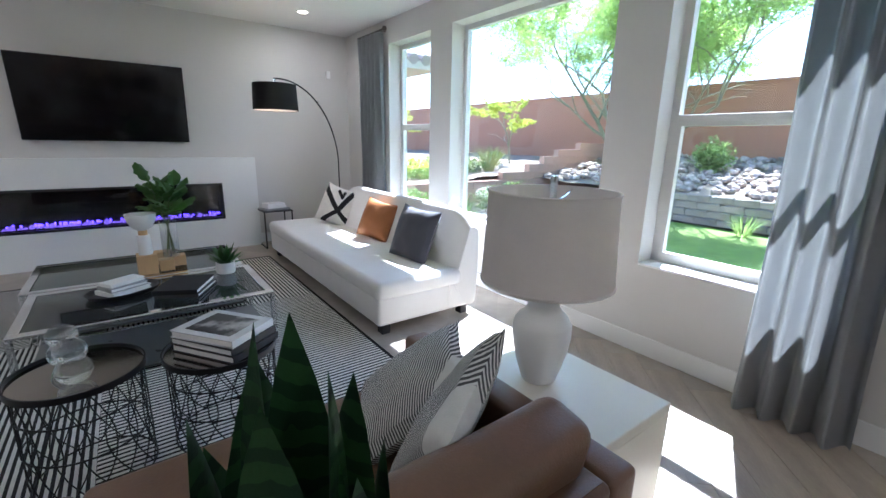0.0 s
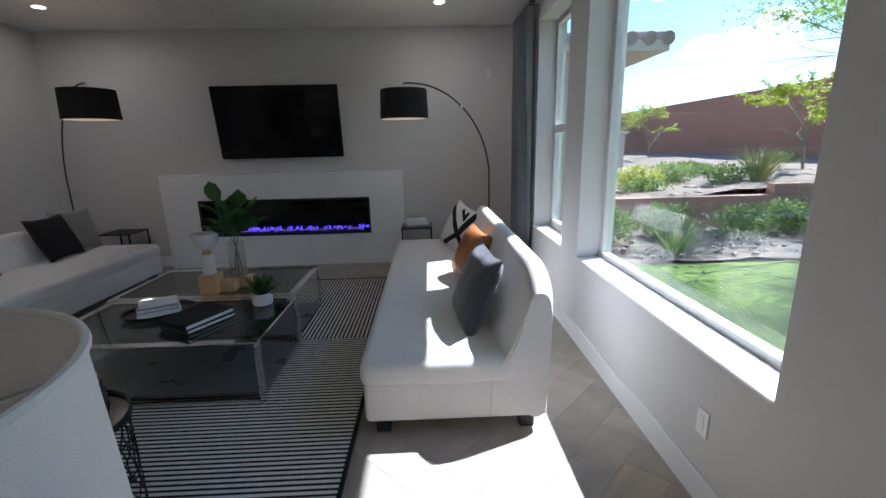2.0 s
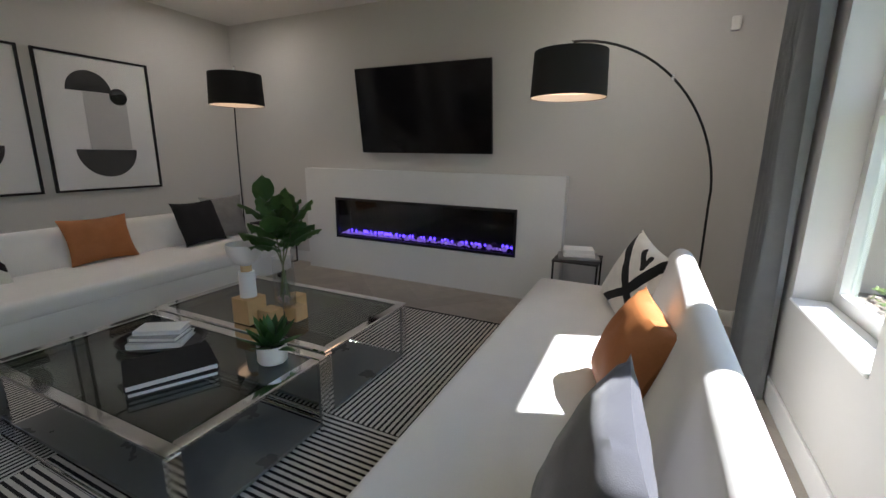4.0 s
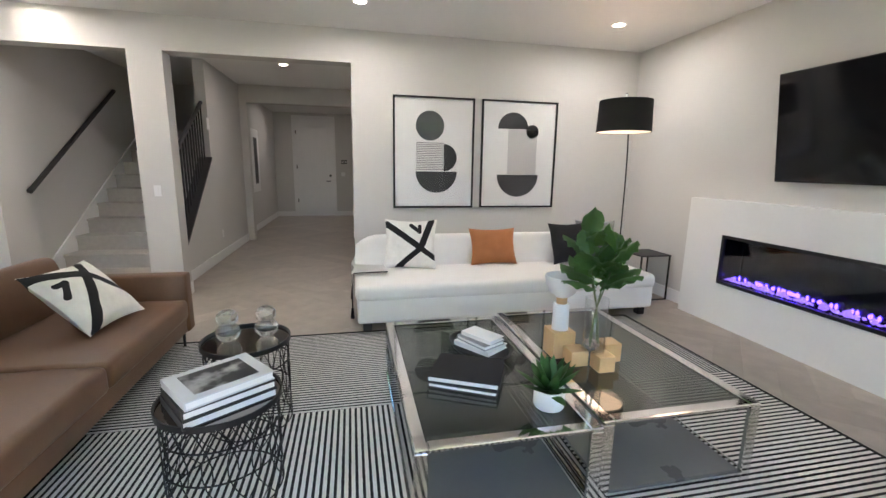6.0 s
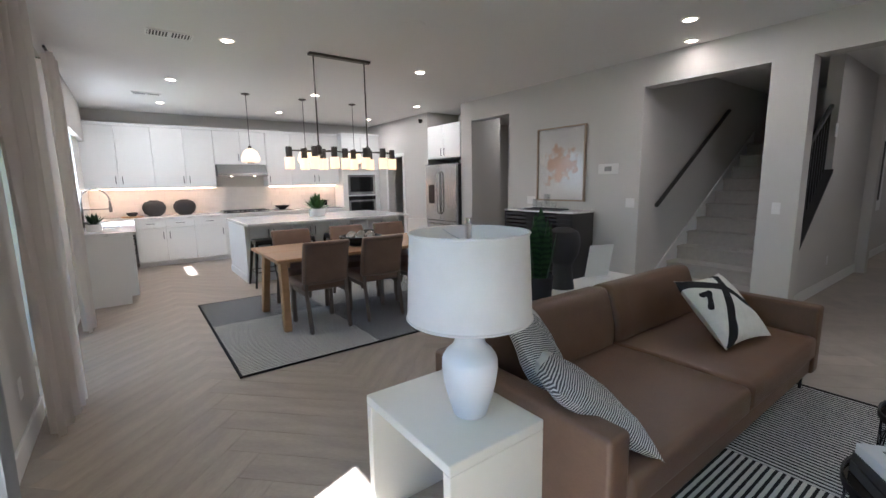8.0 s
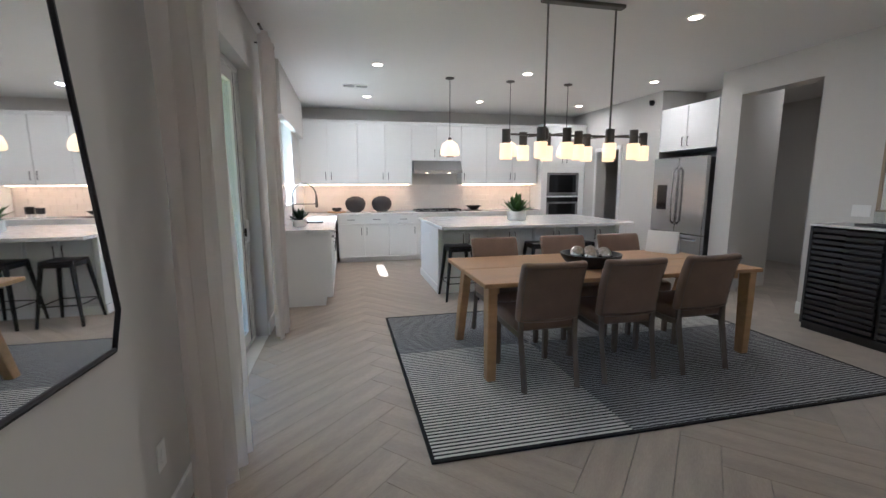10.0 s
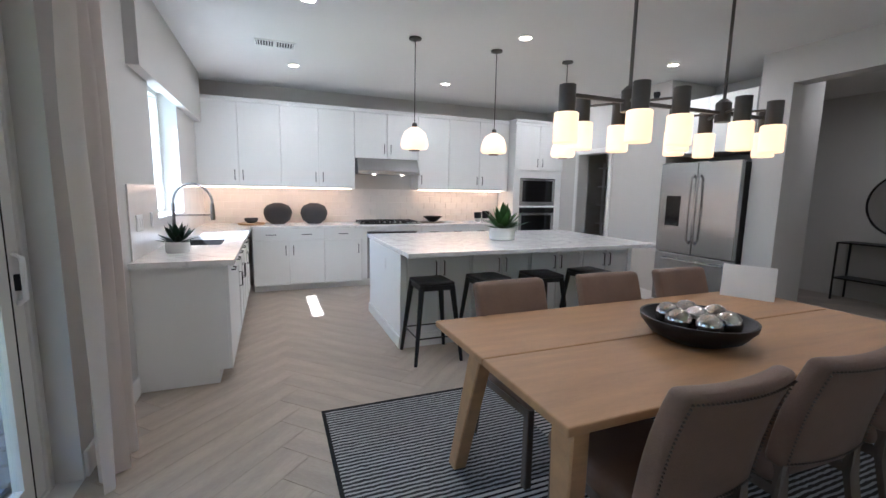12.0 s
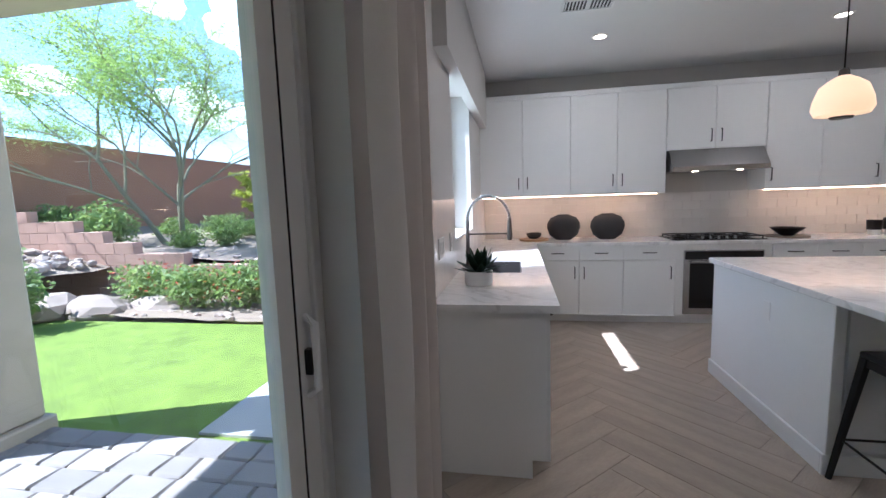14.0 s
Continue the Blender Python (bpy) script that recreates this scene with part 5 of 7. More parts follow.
oven("microwave", (-2.20, -7.592, 1.20), 180, 0.72, 0.47, "stainless built-in microwave with black window", 0.0, False)
oven("wall_oven", (-2.20, -7.592, 0.50), 180, 0.72, 0.68, "stainless built-in wall oven with black glass")

# base cabinets along the back wall
BY, CZ = -7.50, 0.88
DR = 0.16


def base_fronts(w, two):
    top = [("drawer_front", 0, CZ - DR, w / 2, DR, (w / 4, DR / 2, False), True), ("drawer_front", w / 2, CZ - DR, w / 2, DR, (w / 4, DR / 2, False), True)] if two else \
          [("drawer_front", 0, CZ - DR, w, DR, (w / 2, DR / 2, False), True)]
    low = pair(w, 0.1, CZ - DR - 0.1, CZ - DR - 0.24) if two else [("door", 0, 0.1, w, CZ - DR - 0.1, (w - 0.05, CZ - DR - 0.24, True), False)]
    return top + low


for x, w, two in ((1.965, 0.935, 1), (1.03, 0.53, 0), (-0.43, 0.80, 1), (-1.23, 0.845, 1)):
    cabinet("base_cabinet", (x, BY, 0), 180, w, 0.595, CZ, base_fronts(w, two), "white shaker base cabinet with black handles", toe=0.1)
cabinet("base_cabinet", (0.50, BY, 0), 180, 0.93, 0.595, CZ, [], "white cabinet frame round the built-in oven", toe=0.1)
oven("range_oven", (0.42, BY - 0.002 + 0.004, 0.12), 180, 0.77, 0.70, "stainless built-in oven below the cooktop")
ck = thing("cooktop", (0.05, -7.79, 0.92), 0, "black gas cooktop with steel knobs set in the counter", "cooktop")
part("plate", box(-0.46, 0.46, -0.24, 0.24, 0.0, 0.012, 0.004), M_BLACKGLOSS, ck)
for gx in (-0.3, 0.0, 0.3):
    g = bmesh.new()
    for yy in (-0.2, 0.0, 0.2):
        box(gx - 0.14, gx + 0.14, yy - 0.006, yy + 0.006, 0.03, 0.042, into=g)
    for xx in (-0.13, 0.0, 0.13):
        box(gx + xx - 0.006, gx + xx + 0.006, -0.2, 0.2, 0.03, 0.042, into=g)
    for xx in (-0.13, 0.13):
        for yy in (-0.2, 0.2):
            box(gx + xx - 0.006, gx + xx + 0.006, yy - 0.006, yy + 0.006, 0.012, 0.03, into=g)
    part("grate", g, M_BLACK, ck, "black iron grate")
    part("burner", lathe([(0, 0.012), (0.05, 0.012), (0.045, 0.026), (0, 0.028)], 20, (gx, 0, 0)), M_CHARCOAL, ck)
for i in range(5):
    part("knob", lathe([(0, 0.012), (0.018, 0.012), (0.016, 0.04), (0, 0.042)], 14, (-0.16 + i * 0.08, 0.215, 0)), M_STEEL, ck)

# quartz with grey veins


def marble(nt, x, y, z):
    n = nt.nodes.new("ShaderNodeTexNoise")
    n.inputs["Scale"].default_value, n.inputs["Detail"].default_value, n.inputs["Distortion"].default_value = 0.9, 6, 1.6
    tc = nt.nodes.new("ShaderNodeTexCoord")
    nt.links.new(tc.outputs["Object"], n.inputs["Vector"])
    d = node(nt, 'ABSOLUTE', node(nt, 'SUBTRACT', n.outputs["Fac"], 0.5))
    return node(nt, 'MULTIPLY', node(nt, 'SUBTRACT', 1.0, node(nt, 'MINIMUM', node(nt, 'MULTIPLY', d, 70.0), 1.0)), 0.4)


M_MARBLE = pattern_material("veined_quartz", marble, (0.80, 0.795, 0.785), (0.42, 0.41, 0.40), rough=0.12, bump=0.02, bump_scale=20)

co = thing("countertop", (0, 0, CZ), 0, "white veined quartz countertop along wall and window", "countertop")
part("back_run", box(-2.08, 1.967, -8.10, -7.465, 0, 0.04, 0.003), M_MARBLE, co)
part("window_run", boxes([(1.967, 2.66, -5.55, -4.635, 0, 0.04), (1.967, 2.14, -6.35, -5.55, 0, 0.04), (2.52, 2.66, -6.35, -5.55, 0, 0.04), (1.967, 2.66, -8.10, -6.35, 0, 0.04)]), M_MARBLE, co)
sk = thing("sink", (2.33, -5.95, 0.90), 0, "dark undermount kitchen sink below the window", "sink")
part("basin", boxes([(-0.19, 0.19, -0.40, 0.40, -0.20, -0.19), (-0.19, -0.18, -0.40, 0.40, -0.19, -0.021), (0.18, 0.19, -0.40, 0.40, -0.19, -0.021), (-0.18, 0.18, -0.40, -0.39, -0.19, -0.021), (-0.18, 0.18, 0.39, 0.40, -0.19, -0.021)]), M_CHARCOAL, sk)
# the run under the window faces -x
SX = 2.03


def run_unit(y0, w, fronts, label):
    return cabinet("base_cabinet", (SX, y0, 0), -90, w, 0.62, CZ, fronts, label, toe=0.1)


run_unit(-4.67, 0.62, [("dishwasher_front", 0.0, 0.1, 0.62, CZ - 0.1, (0.31, 0.70, False), True)], "white base unit with dishwasher front beside the curtain")
run_unit(-5.29, 0.42, base_fronts(0.42, False), "white base cabinet under the window counter")
run_unit(-6.50, 0.90, base_fronts(0.90, True), "white base cabinet at the counter corner")
sb = cabinet("base_cabinet", (SX, -5.71, 0), -90, 0.79, 0.10, CZ, base_fronts(0.79, True), "white sink base cabinet with two doors", toe=0.1)

fa_ = thing("faucet", (2.545, -5.85, 0.92), 0, "dark spring-neck kitchen faucet behind the sink", "faucet")
part("post", lathe([(0, 0), (0.028, 0), (0.028, 0.012), (0.016, 0.02), (0.014, 0.36), (0, 0.36)], 18), M_BRONZE, fa_, smooth=True)
arc = [(-0.16 + 0.16 * math.cos(math.pi * i / 20), 0, 0.36 + 0.16 * math.sin(math.pi * i / 20) * 1.1) for i in range(21)]
part("neck", tube(arc, 0.009, 8), M_BRONZE, fa_)
sprg = []
for i in range(20 * 8 + 1):
    q = i / (20 * 8)
    a = math.pi * q
    c = Vector((-0.16 + 0.16 * math.cos(a), 0, 0.36 + 0.176 * math.sin(a)))
    o = 2 * math.pi * 26 * q
    rad = Vector((math.cos(a), 0, math.sin(a)))
    sprg.append(c + rad * (0.014 * math.cos(o)) + Vector((0, 0.014 * math.sin(o), 0)))
part("spring", tube(sprg, 0.003, 5), M_STEEL, fa_)
part("spray_head", lathe([(0, 0.20), (0.018, 0.20), (0.022, 0.23), (0.014, 0.36), (0, 0.36)], 16, (-0.32, 0, 0)), M_BRONZE, fa_, smooth=True)
part("holder_arm", tube([(0, 0, 0.25), (-0.30, 0, 0.25)], 0.007, 8), M_BRONZE, fa_)
part("lever", tube([(0, 0.01, 0.06), (0, 0.10, 0.10)], 0.007, 8), M_BRONZE, fa_)

# island
isl = thing("kitchen_island", (0, 0, 0), 0, "white kitchen island with a veined quartz top", "kitchen island")
part("body", box(-1.98, 0.66, -6.19, -4.90, 0, CZ, 0.003), M_CAB, isl)
part("countertop", box(-2.03, 0.684, -6.23, -4.584, CZ, 0.92, 0.004), M_MARBLE, isl, "white veined quartz top")
part("base_trim", boxes([(-1.995, 0.676, -4.9, -4.885, 0, 0.11), (0.66, 0.676, -6.19, -4.9, 0, 0.11)], 0.003), M_CAB, isl)
for x in (0.655, -1.97):
    part("corner_post", box(x - 0.045, x + 0.01, -4.905, -4.88, 0.11, CZ - 0.001, 0.003), M_CAB, isl)
for x in (0.60, -0.05, -0.70, -1.35):
    w = 0.62 if x > -1.3 else 0.60
    for k in (0, 1):
        d = shaker("door", isl, w / 2, CZ - 0.14, Matrix.Translation((x - w * (1 - k) / 2 * 1.0 - (0.0), -4.90, 0.13)) @ Matrix.Rotation(math.pi, 4, 'Z'), ((0.04 if k == 0 else w / 2 - 0.04), CZ - 0.28, True))
ip = thing("outlet", (0.66, -5.45, 0.70), 0, "white outlet plate on the island's end", "wall plate")
part("plate", box(0, 0.005, -0.035, 0.035, -0.057, 0.057, 0.002), M_TRIM, ip)


def stool(loc, rz):
    s = thing("bar_stool", (*loc, 0), rz, "black metal backless bar stool at the island", "bar stool", "bar stools")
    h = 0.68
    part("seat", slab(-0.155, 0.155, -0.155, 0.155, h - 0.03, h, 0.013), M_BLACK, s, smooth=True)
    # no cut in the seat: a thin black plate paints the dark of a hole
    part("hand_hole", box(-0.035, 0.035, -0.012, 0.012, h + 0.0002, h + 0.001), M_BLACKGLOSS, s)
    part("apron", boxes([(-0.145, 0.145, -0.145, -0.14, h - 0.07, h - 0.03), (-0.145, 0.145, 0.14, 0.145, h - 0.07, h - 0.03), (-0.145, -0.14, -0.14, 0.14, h - 0.07, h - 0.03), (0.14, 0.145, -0.14, 0.14, h - 0.07, h - 0.03)]), M_BLACK, s)
    for sx in (-1, 1):
        for sy in (-1, 1):
            part("leg", tube([(sx * 0.205, sy * 0.205, 0), (sx * 0.135, sy * 0.135, h - 0.03)], 0.015, 6, taper=1.7), M_BLACK, s)
    r = 0.18
    for a, b in (((-r, -r), (r, -r)), ((r, -r), (r, r)), ((r, r), (-r, r)), ((-r, r), (-r, -r))):
        part("foot_rail", tube([(*a, 0.22), (*b, 0.22)], 0.006, 6), M_BLACK, s)
    return s


first = stool((0.45, -4.66), 0)
for i, x in enumerate((-0.10, -0.66, -1.22)):
    copy_thing(first, pose(x, -4.66 + 0.01 * i, 0, 0, 0, (4, -3, 5)[i]))

# backsplash: glazed tiles
M_TILEGROUT = material("tile_grout", (0.735, 0.705, 0.675), 0.8, vary=0.04)
bs1 = tagged(part("wall_backsplash", box(-2.06, 2.65, -8.098, -8.094, 0.92, 1.44), M_TILEGROUT), "glossy pale tile backsplash", "backsplash", kind="structure")
structure("wall_backsplash_window", boxes([(XE - 0.012, XE - 0.002, -8.09, -4.72, 0.921, 1.15), (XE - 0.012, XE - 0.002, -5.50, -4.72, 1.15, 1.44), (XE - 0.012, XE - 0.002, -8.09, -6.62, 1.15, 1.44)]), M_TILE,
          "glossy pale backsplash beside the window", "backsplash")

# window box above the sink window
structure("trim_window_box", boxes([(2.52, XE, -7.74, -4.95, 2.26, CEIL)]), M_WALL, "boxed drywall soffit above the sink window", "soffit")

# things on the counters
succulent("succulent", (2.40, -5.15, 0.92), 0.17, 0.085, 0.085, 24, "dark green succulent in a speckled white pot by the sink", M_LEAFDARK)
succulent("agave", (-0.62, -5.35, 0.92), 0.26, 0.14, 0.13, 26, "large green agave in a white pot on the island", M_LEAF, length=0.27)
for x in (1.63, 1.13):
    v = thing("round_vase", (x, -7.86, 0.92), 0, "matt charcoal round flat vase on the counter", "vase", "round vases")
    b = lathe([(0, 0), (0.07, 0.0), (0.13, 0.05), (0.155, 0.13), (0.15, 0.18), (0.12, 0.235), (0.06, 0.262), (0.055, 0.268), (0.05, 0.262), (0, 0.255)], 40)
    b.transform(Matrix.Diagonal((1.25, 0.7, 1.12, 1)))
    part("body", b, M_CHARCOAL, v, smooth=True)
sv = thing("serving_board", (1.98, -7.80, 0.92), 0, "round wooden board with a black bowl on the counter", "serving board")
part("board", lathe([(0, 0), (0.17, 0), (0.175, 0.01), (0.17, 0.024), (0, 0.024)], 36), M_OAK, sv, smooth=True)
part("bowl", lathe([(0, 0.024), (0.05, 0.024), (0.085, 0.055), (0.088, 0.09), (0.08, 0.09), (0.045, 0.04), (0, 0.036)], 32), M_CHARCOAL, sv, smooth=True)
bo = thing("fruit_bowl", (-0.72, -7.80, 0.92), 0, "black flared bowl on a round board by the cooktop", "bowl")
part("board", lathe([(0, 0), (0.20, 0), (0.2, 0.014), (0, 0.014)], 36), M_GREYWOOD, bo)
part("bowl", lathe([(0, 0.014), (0.06, 0.014), (0.075, 0.03), (0.16, 0.10), (0.152, 0.10), (0.07, 0.036), (0, 0.03)], 40), M_BLACK, bo, smooth=True)
for x, h in ((-1.55, 0.16), (-1.70, 0.18)):
    m_ = thing("mug_stack", (x, -7.82, 0.92), 0, "black mug on a white saucer on the counter", "mug", "mugs")
    part("saucer", lathe([(0, 0), (0.05, 0), (0.05, 0.06), (0, 0.06)], 24), M_CERAMIC, m_)
    part("mug", lathe([(0, 0.06), (0.06, 0.06), (0.064, h), (0.058, h), (0.055, 0.07), (0, 0.07)], 28), M_BLACK, m_, smooth=True)

# refrigerator in its recess
fr = thing("refrigerator", (-2.97, -5.40, 0), 0, "stainless french door refrigerator with water dispenser", "refrigerator")
part("body", box(-0.78, -0.03, 0.01, 1.02, 0.03, 1.80), M_CHARCOAL, fr)
part("left_door", box(-0.03, 0.03, 0.012, 0.513, 0.72, 1.82, 0.008, 2), M_STEEL, fr)
part("right_door", box(-0.03, 0.03, 0.519, 1.02, 0.72, 1.82, 0.008, 2), M_STEEL, fr)
part("freezer_drawer", box(-0.03, 0.03, 0.012, 1.02, 0.08, 0.712, 0.008, 2), M_STEEL, fr)
for y in (0.475, 0.557):
    part("handle", tube([(0.03, y, 0.85), (0.075, y, 0.90), (0.085, y, 1.25), (0.075, y, 1.62), (0.03, y, 1.67)], 0.013, 8), M_STEEL, fr)
part("handle", tube([(0.03, 0.12, 0.64), (0.075, 0.16, 0.64), (0.075, 0.87, 0.64), (0.03, 0.91, 0.64)], 0.013, 8), M_STEEL, fr)
part("dispenser", box(0.0305, 0.034, 0.12, 0.32, 1.05, 1.42, 0.002), M_BLACKGLOSS, fr, "dark water dispenser panel")
cabinet("wall_cabinet", (-3.06, -5.43, 1.93), 90, 1.065, 0.6, 0.64, pair(1.065, 0, 0.64, 0.12), "white shaker cabinet above the refrigerator")

# pantry opening with shelves
pc = tagged(part("trim_pantry", boxes([(XW, XW + 0.018, -7.20, -7.13, 0, 2.13), (XW, XW + 0.018, -6.44, -6.37, 0, 2.13), (XW, XW + 0.018, -7.13, -6.44, 2.06, 2.13)], 0.003), M_TRIM), "white painted pantry door casing", "trim", kind="structure")
sh = thing("pantry_shelves", (-4.5, -7.8, 0), 0, "white pantry shelving seen through the open doorway", "shelf")
for z in (0.45, 0.85, 1.2, 1.55, 1.9):
    part("shelf", box(0.0, 0.35, -0.1, 1.65, z, z + 0.02), M_TRIM, sh)
for y in (0.0, 0.8, 1.6):
    part("upright", box(0.30, 0.33, y, y + 0.03, 0, 2.0), M_TRIM, sh)

# dining table with chairs
dt = thing("dining_table", (-0.285, -2.795, 0.012), 0, "oak dining table with slanted legs and a split top", "dining table")
part("top_board", box(-1.20, 1.20, -0.55, -0.003, 0.705, 0.738, 0.006, 2), M_OAK, dt)
part("top_board", box(-1.20, 1.20, 0.003, 0.55, 0.705, 0.738, 0.006, 2), M_OAK, dt)
for sx in (-1, 1):
    part("end_rail", box(sx * 1.07 - 0.03, sx * 1.07 + 0.03, -0.30, 0.42, 0.63, 0.705, 0.004), M_OAK, dt)
    for top_y, foot_y in ((0.475, 0.485), (-0.14, -0.38)):
        bm = bmesh.new()
        r = bmesh.ops.create_cube(bm, size=1)
        for v in r["verts"]:
            up = v.co.z > 0
            v.co = Vector((sx * 1.13 + v.co.x * 0.07, (top_y if up else foot_y) + v.co.y * (0.11 if up else 0.075), 0.705 if up else 0.0))
        bmesh.ops.bevel(bm, geom=bm.edges[:], offset=0.006, segments=1, affect='EDGES')
        part("leg", bm, M_OAK, dt)
part("stretcher", box(-1.05, 1.05, -0.03, 0.03, 0.62, 0.70, 0.004), M_OAK, dt)


def dining_chair(loc, rz):
    """A leather side chair with nailhead trim; it faces local +y."""
    c = thing("dining_chair", (*loc, 0.013), rz, "brown leather dining chair with nailheads and weathered legs", "chair", "chairs round the dining table")
    part("seat", slab(-0.24, 0.24, -0.22, 0.25, 0.40, 0.50, 0.04, n=4), M_LEATHER2, c, smooth=True)
    b = slab(-0.235, 0.235, -0.035, 0.035, 0.0, 0.44, 0.026, n=3)
    bmesh.ops.subdivide_edges(b, edges=[e for e in b.edges if e.calc_length() > 0.2], cuts=6, use_grid_fill=True)
    for v in b.verts:
        v.co.y += -0.05 * (v.co.x / 0.235) ** 2 * -0.6 - 0.05 * (v.co.z / 0.44) ** 2.5
    b.transform(Matrix.Translation((0, -0.235, 0.475)) @ Matrix.Rotation(radians(7), 4, 'X'))
    part("backrest", b, M_LEATHER2, c, smooth=True)
    nb = bmesh.new()
    pts = [(-0.215, z) for z in np.linspace(0.03, 0.41, 26)] + [(x, 0.41) for x in np.linspace(-0.2, 0.2, 28)] + [(0.215, z) for z in np.linspace(0.41, 0.03, 26)] + [(x, 0.03) for x in np.linspace(-0.2, 0.2, 28)]
    for x, z in pts:
        k = bmesh.new()
        bmesh.ops.create_cone(k, cap_ends=True, segments=6, radius1=0.005, radius2=0.002, depth=0.006)
        yy = -0.04 + 0.03 * (x / 0.235) ** 2 - 0.05 * (z / 0.44) ** 2.5
        merge(nb, k, Matrix.Translation((0, -0.235, 0.475)) @ Matrix.Rotation(radians(7), 4, 'X') @ Matrix.Translation((x, yy, z)) @ Matrix.Rotation(radians(90), 4, 'X'))
    part("nailheads", nb, M_BRONZE, c, "row of dark nailheads")["kind"] = "stuff"
    for sx in (-1, 1):
        part("front_leg", box(sx * 0.205 - 0.02, sx * 0.205 + 0.02, 0.19, 0.23, 0, 0.41, 0.005), M_GREYWOOD, c)
        part("rear_leg", tube([(sx * 0.20, -0.31, 0), (sx * 0.205, -0.235, 0.36), (sx * 0.205, -0.225, 0.50)], 0.024, 4), M_GREYWOOD, c)
        part("side_rail", box(sx * 0.205 - 0.011, sx * 0.205 + 0.011, -0.24, 0.20, 0.36, 0.40), M_GREYWOOD, c)
    return c


ch = dining_chair((0.48, -2.37), 180)
for x, y, a in ((-0.15, -2.36, 178), (-0.79, -2.37, 182), (0.41, -3.12, 3), (-0.30, -3.13, -2), (-0.95, -3.12, 1)):
    copy_thing(ch, pose(x, y, 0.013, 0, 0, a))
rug("rug", (0, 0, 0.001), [(0.24, 1.43, -2.95, -1.50, M_RUG_X), (-2.0, 0.24, -2.95, -1.50, M_RUG_MIX), (0.24, 1.43, -3.95, -2.95, M_RUG_MIX), (-2.0, 0.24, -3.95, -2.95, M_RUG_X)],
    "black and cream striped patchwork rug under the dining table")

db = thing("bowl", (-0.17, -2.68, 0.75), 0, "large black bowl of glass balls on the dining table", "bowl")
part("dish", lathe([(0, 0), (0.14, 0), (0.20, 0.03), (0.245, 0.085), (0.25, 0.11), (0.238, 0.11), (0.19, 0.045), (0.12, 0.016), (0, 0.014)], 48), M_BLACK, db, smooth=True)
rr = random.Random(8)
for i in range(7):
    a, q = i * 2 * math.pi / 6, 0.0 if i == 6 else 0.125
    z = 0.75 + (0.10 if i == 6 else 0.098)
    g = bmesh.new()
    bmesh.ops.create_uvsphere(g, u_segments=24, v_segments=14, radius=0.06)
    ball = thing("glass_ball", (-0.17 + q * math.cos(a), -2.68 + q * math.sin(a), z), 0, "speckled clear glass ball in the black bowl", "glass ball", "glass balls")
    part("ball", g, material("mercury_glass", (0.50, 0.48, 0.46), 0.06, metal=1.0, vary=0.5, scale=30) if i == 0 else MATS["mercury_glass"], ball, smooth=True)
ca = thing("sign_card", (-1.244, -3.136, 0.75), 117.6, "blank white folded card on the dining table", "sign")
b = box(-0.15, 0.15, -0.002, 0.002, 0, 0.22)
b.transform(Matrix.Rotation(radians(-10), 4, 'X'))
part("card", b, M_PAPER, ca)
b = box(-0.15, 0.15, -0.002, 0.002, 0, 0.22)
b.transform(Matrix.Translation((0, 0.08, 0)) @ Matrix.Rotation(radians(10), 4, 'X'))
part("back_leaf", b, M_PAPER, ca)

# chandelier over the table
cd = thing("chandelier", (-0.08, -2.80, CEIL), 0, "bronze linear chandelier with lit opal glass cylinders", "chandelier")
part("canopy", box(-0.36, 0.36, -0.035, 0.035, -0.028, 0.0, 0.004), M_BRONZE, cd)
for x in (-0.29, 0.31):
    part("rod", tube([(x, 0, -0.03), (x, 0, -1.030)], 0.008, 8), M_BRONZE, cd)
    part("hub", lathe([(0, -1.080), (0.035, -1.080), (0.035, -0.990), (0.015, -0.970), (0, -0.970)], 16, (x, 0, 0)), M_BRONZE, cd)
part("main_bar", box(-0.62, 0.64, -0.008, 0.008, -1.045, -1.030), M_BRONZE, cd)
LAMPS = [(0.64, 0.0), (0.42, 0.17), (0.42, -0.17), (0.20, 0.17), (0.20, -0.17), (0.0, 0.0), (-0.18, 0.17), (-0.18, -0.17), (-0.40, 0.17), (-0.40, -0.17), (-0.62, 0.0)]
for x, y in LAMPS:
    if y:
        hx = 0.31 if x > 0 else -0.29
        part("arm", tube([(hx, 0, -1.038), (x, y, -1.038)], 0.006, 6), M_BRONZE, cd)
    part("socket", lathe([(0, -1.110), (0.034, -1.110), (0.034, -1.000), (0, -1.000)], 20, (x, y, 0)), M_BRONZE, cd, smooth=True)
    part("glass", lathe([(0, -1.235), (0.046, -1.235), (0.05, -1.230), (0.05, -1.115), (0.046, -1.110), (0, -1.110)], 24, (x, y, 0)), M_GLOWGLASS, cd, "lit opal glass cylinder", smooth=True)

